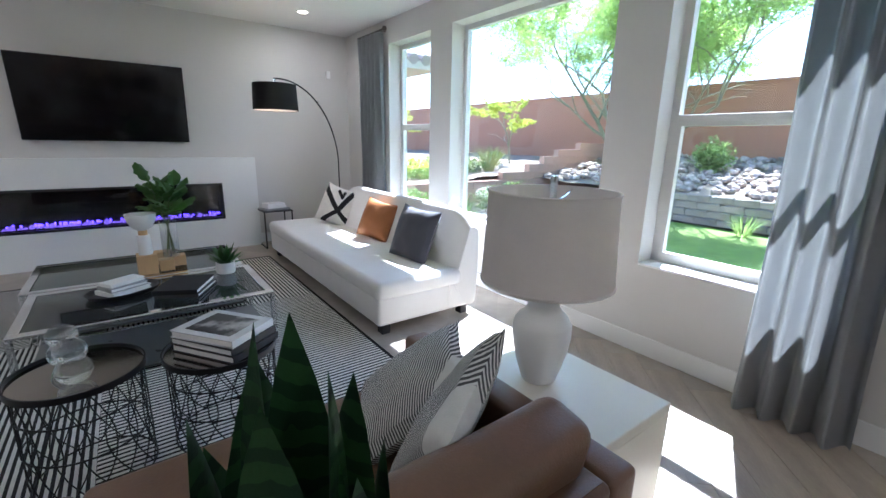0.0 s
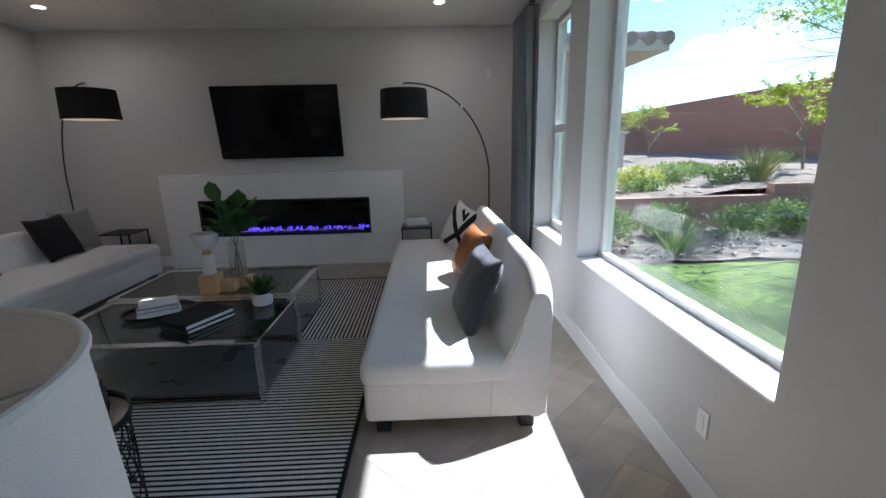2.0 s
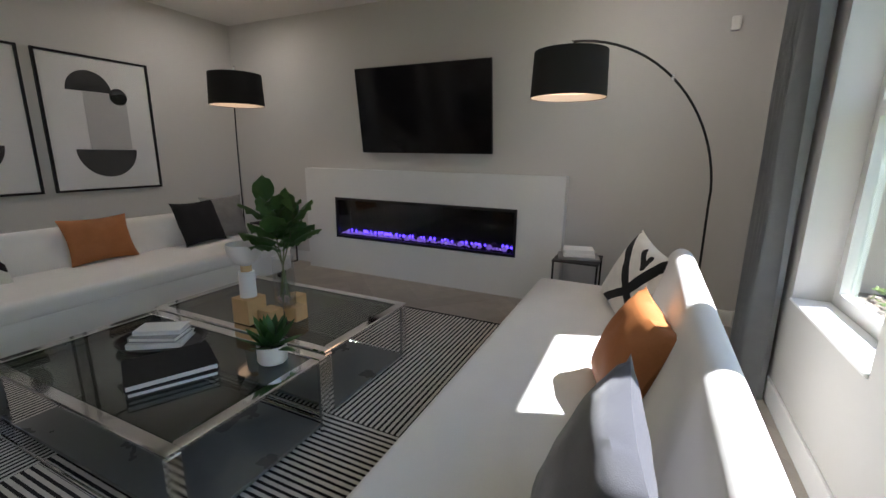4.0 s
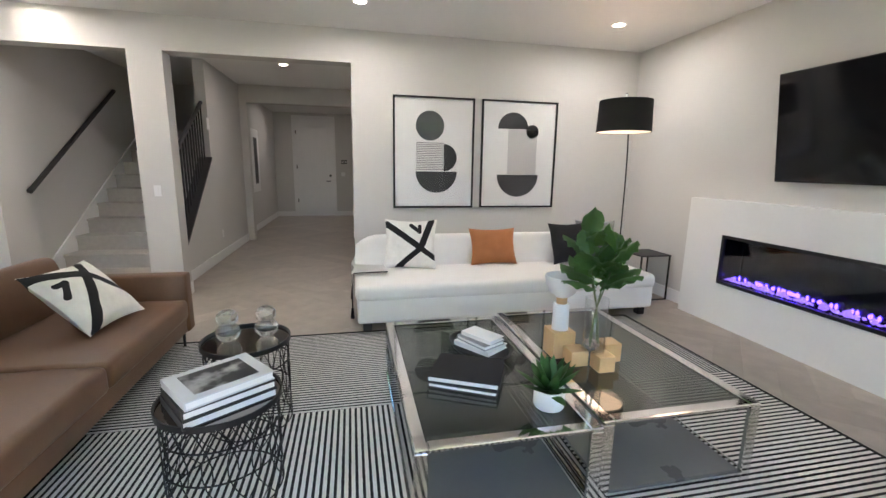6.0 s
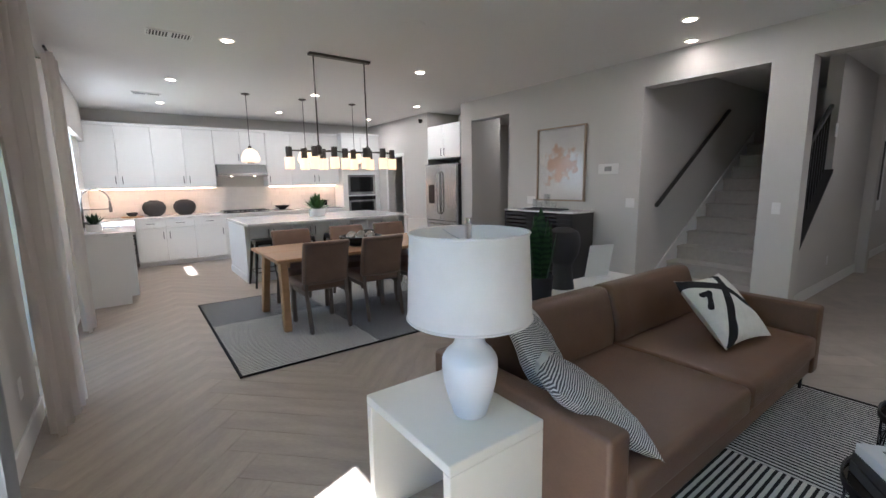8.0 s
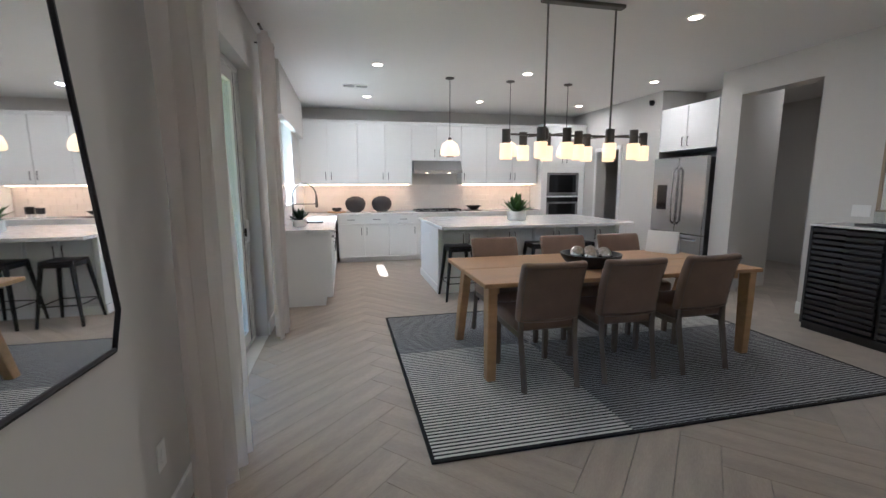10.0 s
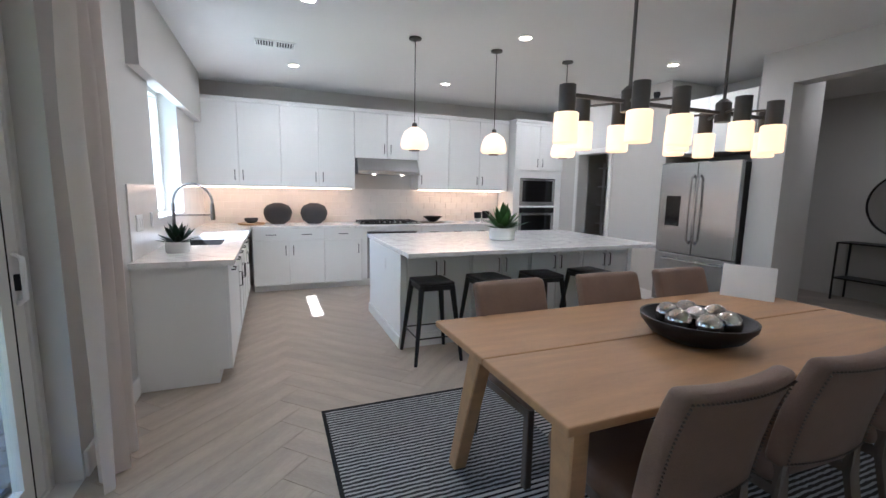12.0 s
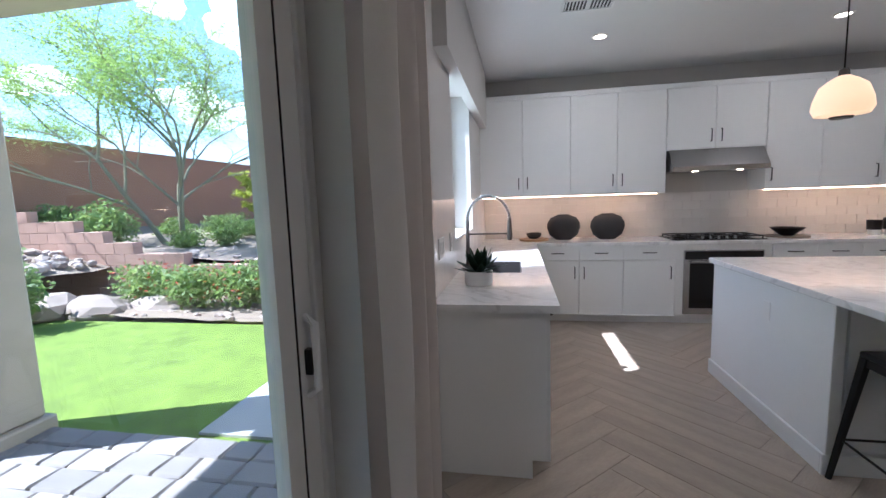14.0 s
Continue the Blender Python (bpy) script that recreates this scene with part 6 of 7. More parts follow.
for x in (0.38, -0.50, -1.39):
    pd = thing("pendant_light", (x, -5.385, CEIL), 0, "bell-shaped opal glass pendant above the island", "pendant light", "pendants above the island")
    part("canopy", lathe([(0, 0), (0.06, 0), (0.06, -0.015), (0.02, -0.025), (0, -0.025)], 24), M_BRONZE, pd)
    part("cord", tube([(0, 0, -0.02), (0, 0, -0.80)], 0.004, 6), M_BLACK, pd)
    part("cap", lathe([(0, -0.78), (0.022, -0.79), (0.028, -0.83), (0, -0.83)], 18), M_BRONZE, pd)
    part("shade", lathe([(0.028, -0.825), (0.062, -0.845), (0.105, -0.88), (0.13, -0.95), (0.137, -1.0), (0.12, -1.035), (0.05, -1.045), (0, -1.045)], 36), M_GLOWGLASS, pd, "lit opal glass bell", smooth=True)
    part("bottom_plate", lathe([(0, -1.055), (0.05, -1.055), (0.055, -1.045), (0, -1.045)], 20), M_BRONZE, pd)

# ceiling fittings
# the last downlight, in the entry, is unseen: added to brighten the hall end
for x, y in ((-2.22, -0.03), (-2.22, 2.59), (-2.2, 5.12), (1.68, 5.12), (1.06, -2.85), (-1.19, -2.86), (1.39, -4.92), (-0.56, -4.94), (-2.5, -4.97), (1.41, -6.84), (-0.53, -6.87), (-2.45, -6.88), (-2.86, -0.30), (-4.95, 1.56), (-4.4, -3.9), (-8.9, 1.45)):
    d = thing("downlight", (x, y, CEIL), 0, "small round recessed downlight, lit", "downlight", "recessed downlights")
    part("trim_ring", lathe([(0.052, -0.002), (0.075, -0.002), (0.073, -0.008), (0.054, -0.010), (0.052, -0.002)], 32), M_TRIM, d)
    lamp = bpy.data.lights.new("downlight_lamp", 'AREA')
    lamp.shape, lamp.size, lamp.energy, lamp.color = 'DISK', 0.10, DOWNLIGHT_WATTS * (0.12 if -3 < x < -2.8 else 0.5 if x < -4.5 else 1.0), (1.0, 0.88, 0.76)
    lo = new("downlight_lamp", lamp)
    lo.matrix_world = pose(x, y, CEIL - 0.008)
    part("lens", lathe([(0, -0.003), (0.053, -0.003), (0.053, -0.006), (0, -0.006)], 28), M_BULB, d, "glowing lens")
for x, y in ((1.53, -2.96), (1.62, -6.13)):
    v = thing("ceiling_vent", (x, y, CEIL), 0, "white slatted air vent in the ceiling", "vent", "ceiling vents")
    part("frame", boxes([(-0.19, 0.19, -0.10, -0.085, -0.01, 0), (-0.19, 0.19, 0.085, 0.10, -0.01, 0), (-0.19, -0.175, -0.085, 0.085, -0.01, 0), (0.175, 0.19, -0.085, 0.085, -0.01, 0), (-0.008, 0.008, -0.085, 0.085, -0.01, 0)]), M_TRIM, v)
    # charcoal sheet on the solid ceiling, painting the shade of a duct
    part("backing", box(-0.175, 0.175, -0.085, 0.085, -0.002, -0.0005), M_CHARCOAL, v)
    for i in range(14):
        xx = -0.165 + i * 0.0254
        part("slat", box(xx - 0.006, xx + 0.004, -0.085, 0.085, -0.008, -0.003), M_TRIM, v)
spk = thing("ceiling_speaker", (-0.23, -1.52, CEIL), 0, "round white flush ceiling speaker", "speaker")
part("grille", lathe([(0, -0.006), (0.11, -0.006), (0.118, 0), (0, 0)], 40), M_CEIL, spk)
scm = thing("security_camera", (-3.0, -5.62, 2.72), 0, "small black dome security camera", "camera")
part("housing", lathe([(0, -0.05), (0.03, -0.04), (0.04, 0), (0.04, 0.03), (0, 0.03)], 20), M_BLACK, scm, smooth=True)
part("mount", box(-0.05, 0.0, -0.012, 0.012, -0.012, 0.012), M_BLACK, scm)

# warm strips under the wall cabinets
M_STRIP = material("warm_led_strip", (0.9, 0.8, 0.7), 0.5, vary=0, emit=(1.0, 0.60, 0.34), strength=5)
for x0, x1 in ((0.60, 2.60), (-2.0, -0.50)):
    ul = thing("cabinet_light", ((x0 + x1) / 2, -7.86, UB), 0, "warm light strip under the wall cabinets", "light strip", "cabinet lights")
    part("strip", box(x0 - (x0 + x1) / 2, x1 - (x0 + x1) / 2, -0.012, 0.012, -0.008, 0.0), M_STRIP, ul)

# slatted bar cabinet with framed art above
sc_ = thing("bar_cabinet", (-2.58, -1.49, 0), 90, "black slatted bar cabinet with a pale stone top", "cabinet")
# local x runs along -y of the room after the turn
sc_.matrix_world = pose(-2.58, -2.72, 0, 0, 0, 90)
W3, D3, H3 = 1.23, 0.45, 1.03
for row in ((0, 0.025, 0, D3, 0.06, H3), (W3 - 0.025, W3, 0, D3, 0.06, H3), (W3 / 2 - 0.0125, W3 / 2 + 0.0125, 0.03, D3 - 0.02, 0.085, H3)):
    part("upright_panel", box(*row), M_CHARCOAL, sc_)
part("back_panel", box(0.025, W3 - 0.025, D3 - 0.02, D3, 0.06, H3), M_CHARCOAL, sc_)
part("bottom_panel", box(0.025, W3 - 0.025, 0.0, D3 - 0.02, 0.06, 0.085), M_CHARCOAL, sc_)
part("plinth", box(0.0, W3, 0.03, D3, 0, 0.06), M_CHARCOAL, sc_)
for k in (0, 1):
    for i in range(17):
        z = 0.11 + i * 0.054
        part("slat", box(0.03 + k * (W3 / 2 - 0.01), W3 / 2 - 0.02 + k * (W3 / 2 - 0.01), 0.0, 0.022, z, z + 0.034, 0.002), M_CHARCOAL, sc_)
part("top", box(-0.005, W3 + 0.005, -0.01, D3, H3, H3 + 0.022, 0.003), M_MARBLE, sc_, "pale stone top")
by = thing("bar_tray", (-2.80, -2.12, 1.052), 0, "dark tray with glasses and a decanter on the cabinet", "tray")
part("tray", box(-0.13, 0.13, -0.30, 0.30, 0, 0.018, 0.004), M_CHARCOAL, by)
for y, h, r in ((-0.2, 0.15, 0.035), (-0.1, 0.11, 0.04), (0.02, 0.22, 0.045), (0.14, 0.11, 0.04)):
    part("glass", lathe([(0, 0.018), (r, 0.018), (r * 1.05, h), (r * 0.98, h), (r * 0.9, 0.03), (0, 0.03)], 24, (0, y, 0)), M_CLEAR, by, smooth=True)
M_ASH = material("pale_ash", (0.34, 0.26, 0.185), 0.5, vary=0.15, scale=4, stretch=(6, 6, 1), bump=0.1, bump_scale=40)
ar = thing("framed_art", (XW, -2.065, 1.17), 0, "wood framed abstract print in peach and grey", "framed art")
aw, ah, b_ = 0.84, 1.04, 0.020
part("frame", ring("x", (-aw / 2, aw / 2, 0, ah), (-aw / 2 + b_, aw / 2 - b_, b_, ah - b_), 0.001, 0.04), M_ASH, ar, "natural wood frame")


def blots(nt, x, y, z):
    n = nt.nodes.new("ShaderNodeTexNoise")
    n.inputs["Scale"].default_value, n.inputs["Detail"].default_value = 6.5, 4
    tc = nt.nodes.new("ShaderNodeTexCoord")
    nt.links.new(tc.outputs["Object"], n.inputs["Vector"])
    r = node(nt, 'ADD', node(nt, 'POWER', node(nt, 'ABSOLUTE', y), 2.0), node(nt, 'POWER', node(nt, 'SUBTRACT', z, 0.48), 2.0))
    v = node(nt, 'SUBTRACT', n.outputs["Fac"], node(nt, 'MULTIPLY', r, 2.3))
    return node(nt, 'MINIMUM', node(nt, 'MULTIPLY', node(nt, 'MAXIMUM', node(nt, 'SUBTRACT', v, 0.33), 0.0), 9.0), 0.85)


part("paper", box(0.002, 0.014, -aw / 2 + b_, aw / 2 - b_, b_, ah - b_), pattern_material("peach_print", blots, (0.72, 0.70, 0.67), (0.55, 0.33, 0.20), bump=0.05), ar)
gz = part("glazing", box(0.024, 0.026, -aw / 2 + b_, aw / 2 - b_, b_, ah - b_), M_PICGLASS, ar)
gz.visible_shadow = False

# sliding door to the patio
sl = thing("door_1", (XE + 0.05, SLIDER[0], 0), 0, "grey-beige sliding glass patio door with a white pull", "sliding door", kind="structure")
SW, SH = SLIDER[1] - SLIDER[0], SLIDER[3]
part("frame", boxes([(0.06, 0.19, 0, 0.05, 0, SH), (0.06, 0.19, SW - 0.05, SW, 0, SH), (0.06, 0.19, 0.05, SW - 0.05, SH - 0.05, SH), (0.06, 0.19, 0.05, SW - 0.05, -0.005, 0.02)], 0.004), M_VINYL, sl)
for y0, y1, x0, st_w in ((0.05, SW / 2 - 0.02, 0.075, 0.165), (SW / 2 - 0.14, SW - 0.05, 0.125, 0.12)):
    part("sash", ring("x", (y0, y1, 0.02, SH - 0.05), (y0 + st_w, y1 - 0.12, 0.13, SH - 0.15), x0, x0 + 0.04), M_VINYL, sl)
    pn = part("pane", box(x0 + 0.016, x0 + 0.022, y0 + st_w - 0.005, y1 - 0.115, 0.12, SH - 0.14), M_GLASS, sl)
    pn.visible_shadow = False
part("weather_strip", boxes([(0.071, 0.075, 0.138, 0.142, 0.03, SH - 0.06)]), M_BLACK, sl, "dark rubber seal")
part("pull_handle", tube([(0.075, 0.095, 0.92), (0.045, 0.095, 0.94), (0.045, 0.095, 1.12), (0.075, 0.095, 1.14)], 0.012, 8), M_TRIM, sl, "white pull handle")
part("latch", box(0.055, 0.075, 0.085, 0.105, 0.98, 1.05), M_BLACK, sl)
structure("threshold", box(XE + 0.0, XE + 0.11, SLIDER[0], SLIDER[1], -0.012, 0.003), M_VINYL, "beige door threshold", "threshold")

# front door and entry
fd = thing("door_2", (-10.96, 0.97, 0), 0, "white panelled front door with dark hardware", "door", kind="structure")
part("leaf", box(-0.08, 0.0, -0.049, 1.029, 0.0, 2.739, 0.003), M_TRIM, fd)
for z0, z1 in ((0.25, 1.05), (1.25, 2.50)):
    part("panel", box(0.0, 0.012, 0.14, 0.85, z0, z1, 0.008), M_TRIM, fd)
part("lever", tube([(0.0, 0.92, 1.0), (0.05, 0.92, 1.0), (0.05, 0.80, 1.0)], 0.011, 8), M_BLACK, fd, "dark lever handle")
part("deadbolt", lathe([(0, -0.03), (0.03, -0.03), (0.03, 0.03), (0, 0.03)], 16, (0.01, 0.92, 1.16)), M_BLACK, fd)
for z in (0.4, 1.35, 2.3):
    part("hinge", box(0.0, 0.006, -0.006, 0.02, z, z + 0.10), M_BRONZE, fd)
tagged(part("trim_front_door", boxes([(-10.93, -10.91, 0.88, 0.965, 0, 2.80), (-10.93, -10.91, 1.965, 2.05, 0, 2.80), (-10.93, -10.91, 0.965, 1.965, 2.71, 2.80)], 0.003), M_TRIM), "white painted door casing", "trim", kind="structure")
plate((-10.93, 2.28, 1.55), "w", 0.16, 0.11, "keypad", "dark alarm keypad by the front door", M_CHARCOAL)
plate((-10.93, 2.25, 1.20), "w", 0.11, 0.115, "light_switch", "white light switch by the front door")
hm = thing("hall_print", (-8.3, 0.40, 0.85), 0, "tall white framed print on the entry wall", "framed print")
part("frame", box(-0.35, 0.35, 0.001, 0.03, 0, 1.35, 0.004), M_TRIM, hm)
part("print", box(-0.16, 0.16, 0.0305, 0.034, 0.18, 1.17), M_CHARCOAL, hm)

# stairs behind the west wall: carpeted, climbing towards -x
stp = thing("staircase", (-3.55, -0.88, 0), 0, "carpeted staircase climbing behind the wall", "stairs")
RUN, RISE, SWD = 0.27, 0.181, 1.24
for i in range(11):
    part("step", prism([(0.0, 0.0), (0.0, RISE - 0.03), (0.02, RISE - 0.03), (0.025, RISE - 0.012), (0.02, RISE), (-RUN - 0.02, RISE), (-RUN - 0.02, 0.0)], 0.02, SWD - 0.002, axis="y"), M_STAIRCARPET, stp).matrix_local = Matrix.Translation((-i * RUN, 0, i * RISE))
part("skirt", prism([(0.12, 0.0), (0.12, 0.22), (-11 * RUN, 11 * RISE + 0.22), (-11 * RUN, 11 * RISE - 0.1), (0.0, 0.0)], 0.001, 0.018, axis="y"), M_TRIM, stp)
hr = thing("handrail", (-3.3, -0.88, 0), 0, "dark wooden handrail on the stair wall", "handrail")
part("rail", tube([(-0.05, 0.07, 1.13), (-0.10, 0.07, 1.16), (-2.0, 0.07, 2.44)], 0.027, 8), M_CHARCOAL, hr)
for q in (0.1, 0.85):
    part("bracket", tube([(-0.1 - 1.9 * q, 0.0, 1.10 + 1.28 * q), (-0.1 - 1.9 * q, 0.07, 1.13 + 1.28 * q)], 0.008, 6), M_BLACK, hr)
gr = thing("stair_railing", (XW - TH, 0.43, 0), 0, "black stair railing on the sloping knee wall", "railing")
SL_ = 1.44 / 1.67
for i in range(17):
    x = -0.06 - i * 0.098
    part("baluster", box(x - 0.009, x + 0.009, -0.009, 0.009, 0.085 - x * SL_, 1.19 - x * 0.66), M_BLACK, gr)
part("rail", tube([(-0.01, 0, 1.19), (-1.66, 0, 2.29)], 0.027, 8), M_CHARCOAL, gr)
b = prism([(-0.002, 0.062), (-0.002, 0.10), (-1.668, 1.54), (-1.668, 1.502)], -0.085, 0.085, axis="y")
part("cap", b, M_CHARCOAL, gr, "dark cap along the knee wall")

plate((-4.9, 0.50, 2.0), "w", 0.11, 0.16, "door_chime", "white door chime box high on the hall wall").matrix_world = pose(-4.9, 0.50, 2.0, 0, 0, 90)
plate((-5.2, 0.50, 0.38), "w", 0.07, 0.115, "outlet", "white hall wall outlet").matrix_world = pose(-5.2, 0.50, 0.38, 0, 0, 90)

# side room behind the passage: console, round mirror, lamp, plant
cs = thing("entry_console", (-6.0, -4.75, 0), 0, "slim black metal console in the side room", "console table")
for z in (0.30, 0.80):
    part("shelf", box(0.01, 0.36, 0, 1.2, z, z + 0.02), M_BLACK, cs)
for x in (0.02, 0.35):
    for y in (0.01, 1.19):
        part("leg", box(x - 0.01, x + 0.01, y - 0.01, y + 0.01, 0, 0.80), M_BLACK, cs)
rm = thing("round_mirror", (-6.0, -4.20, 1.35), 0, "round black framed mirror above the console", "mirror")
b = lathe([(0, 0.01), (0.42, 0.01), (0.42, 0.015), (0, 0.015)], 48)
b.transform(Matrix.Rotation(radians(90), 4, 'Y'))
part("mirror_glass", b, M_MIRROR, rm)
part("frame", tube([(0.015, 0.43 * math.cos(2 * math.pi * i / 48), 0.43 * math.sin(2 * math.pi * i / 48)) for i in range(48)], 0.014, 8, closed=True), M_BLACK, rm)
succulent("potted_plant", (-5.8, -3.95, 0.82), 0.2, 0.08, 0.15, 14, "spiky plant in a dark pot on the console", M_LEAFDARK, M_CHARCOAL)
plate((-6.0, -3.45, 1.50), "w", 0.22, 0.14, "alarm_panel", "white alarm panel with a blue screen")
sl_ = thing("side_room_lamp", (-5.75, -2.75, 0.82), 0, "small lit table lamp in the side room", "table lamp")
part("base", lathe([(0, 0), (0.06, 0), (0.07, 0.1), (0.02, 0.22), (0, 0.22)], 20), M_CERAMIC, sl_, smooth=True)
part("shade", lathe([(0.13, 0.22), (0.11, 0.42), (0.0, 0.42)], 28), M_GLOWGLASS, sl_, smooth=True)
cb = thing("sideboard", (-5.95, -3.1, 0), 0, "dark sideboard under the small lamp", "sideboard")
part("body", box(0, 0.4, 0, 0.9, 0.06, 0.82, 0.004), M_CHARCOAL, cb)
part("plinth", box(0.02, 0.36, 0.03, 0.87, 0, 0.06), M_CHARCOAL, cb)

# ---- garden ----
GZ = -0.12
structure("ground", box(-60, 90, -80, 90, GZ - 0.6, GZ - 0.03), M_DIRT, "dry desert soil round the house", "ground")
structure("lawn", boxes([(2.87, 9.05, -7.55, 5.75, GZ - 0.03, GZ)]), M_TURF, "bright green artificial lawn", "lawn")
structure("wall_eave", boxes([(2.86, 3.30, -8.3, 7.9, 3.02, 3.20)]), M_STUCCO, "stucco roof eave above the windows", "eave")
structure("roof_patio", box(2.86, 5.95, -5.0, -0.2, 2.72, 3.0), M_STUCCO, "stucco patio cover outside the sliding door", "patio roof")
pcol = thing("patio_column", (5.72, -4.72, GZ), 0, "square beige stucco patio column", "column")
part("shaft", box(-0.22, 0.22, -0.22, 0.22, 0.12, 2.72 - GZ, 0.02), M_STUCCO, pcol)
part("base", box(-0.26, 0.26, -0.26, 0.26, 0, 0.12, 0.015), M_STUCCO, pcol)
structure("path", box(3.3, 4.35, -8.6, -5.02, GZ, GZ + 0.02), M_CONC, "pale concrete garden path", "path")
structure("paving", box(2.86, 5.75, -4.95, 0.3, GZ - 0.03, GZ + 0.006), M_DIRT, "sand bed under the patio pavers", "paving")

structure("wall_garden_east", boxes([(13.0, 13.25, -40, 45, GZ - 0.1, 3.05), (12.97, 13.28, -40, 45, 3.05, 3.12)]), M_REDWALL, "tall terracotta block perimeter wall", "garden wall")
structure("wall_garden_north", boxes([(2.0, 13.0, 24, 24.25, GZ - 0.1, 3.0)]), M_REDWALL, "terracotta block wall at the garden's end", "garden wall")
structure("wall_garden_south", boxes([(0.0, 13.0, -24.25, -24, GZ - 0.1, 3.0)]), M_REDWALL, "terracotta block wall at the garden's end", "garden wall")


def bank(name, x0, x1, y0, y1, za, zb, label):
    """Raised planting bed whose surface climbs from za to zb."""
    bm = bmesh.new()
    n, m = 24, 40
    g = []
    for i in range(n + 1):
        g.append([bm.verts.new((x0 + (x1 - x0) * i / n, y0 + (y1 - y0) * j / m, za + (zb - za) * i / n + 0.07 * noise.noise((i * 0.5, j * 0.5, 2)))) for j in range(m + 1)])
    for i in range(n):
        for j in range(m):
            bm.faces.new((g[i][j], g[i + 1][j], g[i + 1][j + 1], g[i][j + 1]))
    return structure(name, bm, M_DIRT, label, "planting bed", smooth=True)


bank("ground_bank_east", 9.3, 13.0, -9.0, 8.2, 0.46, 1.15, "sloping gravel bank below the perimeter wall")
bank("ground_bank_south", 4.0, 13.0, -24.0, -9.1, 0.30, 0.95, "planted bank behind the low south wall")
bank("ground_bank_north", 4.9, 13.0, 8.2, 24.0, 0.38, 0.95, "planted bank behind the low north wall")
bank("ground_bed_south", 2.87, 9.3, -9.0, -7.55, GZ, GZ + 0.10, "gravel flower bed along the lawn")
bank("ground_bed_north", 2.87, 9.3, 5.75, 8.0, GZ, GZ + 0.10, "gravel flower bed along the lawn")


def block_mesh(w, d, h, name, bev=0.008, rough=0.006, seed=0):
    bm = box(-w / 2, w / 2, -d / 2, d / 2, 0, h, bev)
    rr = random.Random(seed)
    for v in bm.verts:
        v.co += Vector((rr.uniform(-1, 1), rr.uniform(-1, 1), rr.uniform(-1, 1))) * rough
    me = bpy.data.meshes.new(name)
    bm.to_mesh(me)
    bm.free()
    return me


def lay(mesh, mat, rows, parent, name):
    """Objects of their own on one shared mesh."""
    if not mesh.materials:
        mesh.materials.append(mat)
    for x, y, z, rz in rows:
        o = new(name, mesh)
        o.parent = parent
        o.matrix_local = pose(x, y, z, 0, 0, rz)


# rough block retaining wall along the lawn
rw = tagged(new("garden_retaining_wall"), "brown split-face block retaining wall beside the lawn", "retaining wall", kind="structure")
bmesh_a = block_mesh(0.42, 0.26, 0.148, "block", 0.016, 0.012, 3)
rows = []
for c in range(4):
    y = -7.3 + (0.21 if c % 2 else 0)
    while y < 5.6:
        rows.append((9.2 + 0.02 * c + 0.12 * math.sin(y * 0.5), y, GZ + c * 0.15, 90 + 2 * math.sin(y * 7 + c)))
        y += 0.43
lay(bmesh_a, M_BLOCK, rows, rw, "block")

M_LOWWALL = material("pinkish_block", (0.47, 0.29, 0.22), 0.9, vary=0.12, scale=3, bump=0.4, bump_scale=70, per_object=0.08)
# low stepped terracotta walls at both ends of the lawn
blk = block_mesh(0.396, 0.19, 0.196, "red_block", 0.004, 0.001, 5)
for nm, yy in (("garden_wall_south", -9.0), ("garden_wall_north", 8.05)):
    w = tagged(new(nm), "low stepped terracotta block garden wall", "garden wall", kind="structure")
    rows = []
    for c in range(8):
        x = 4.2 if yy < 0 else 5.0
        x += 0.2 if c % 2 else 0
        while x < 12.9:
            top = 3 if x < 7.9 else 3 + int((x - 7.9) / 0.75) + 1
            if c < min(8, top):
                rows.append((x, yy, GZ + c * 0.2, 0))
            x += 0.4
    lay(blk, M_LOWWALL, rows[:150], w, "block")


def rock(r, seed):
    bm = bmesh.new()
    bmesh.ops.create_icosphere(bm, subdivisions=2, radius=r)
    rr = random.Random(seed)
    off = Vector((rr.uniform(0, 50), 0, 0))
    sx, sy, sz = rr.uniform(0.8, 1.3), rr.uniform(0.7, 1.1), rr.uniform(0.5, 0.8)
    for v in bm.verts:
        k = 1 + 0.35 * noise.noise(v.co / r * 1.3 + off)
        v.co = Vector((v.co.x * sx * k, v.co.y * sy * k, v.co.z * sz * k))
    return bm


for x, y, r in ((8.4, -7.9, 0.5), (7.6, -8.1, 0.36), (9.2, -7.7, 0.45), (11.2, -4.0, 0.35), (10.2, -7.0, 0.4)):
    b = thing("boulder", (x, y, GZ + 0.05 if x < 9.3 else 0.55), 0, "large pale desert boulder in the garden", "boulder", "garden boulders")
    part("stone", rock(r, int(x * 10)), M_ROCK, b, smooth=False)
rr = random.Random(21)


def small_rock(bm, x, y, z, r):
    c = bmesh.new()
    bmesh.ops.create_icosphere(c, subdivisions=1, radius=r)
    for v in c.verts:
        v.co = Vector((v.co.x * rr.uniform(0.7, 1.3), v.co.y * rr.uniform(0.7, 1.2), v.co.z * rr.uniform(0.5, 0.9)))
    merge(bm, c, Matrix.Translation((x, y, z)) @ Matrix.Rotation(rr.uniform(0, 6), 4, 'Z'))


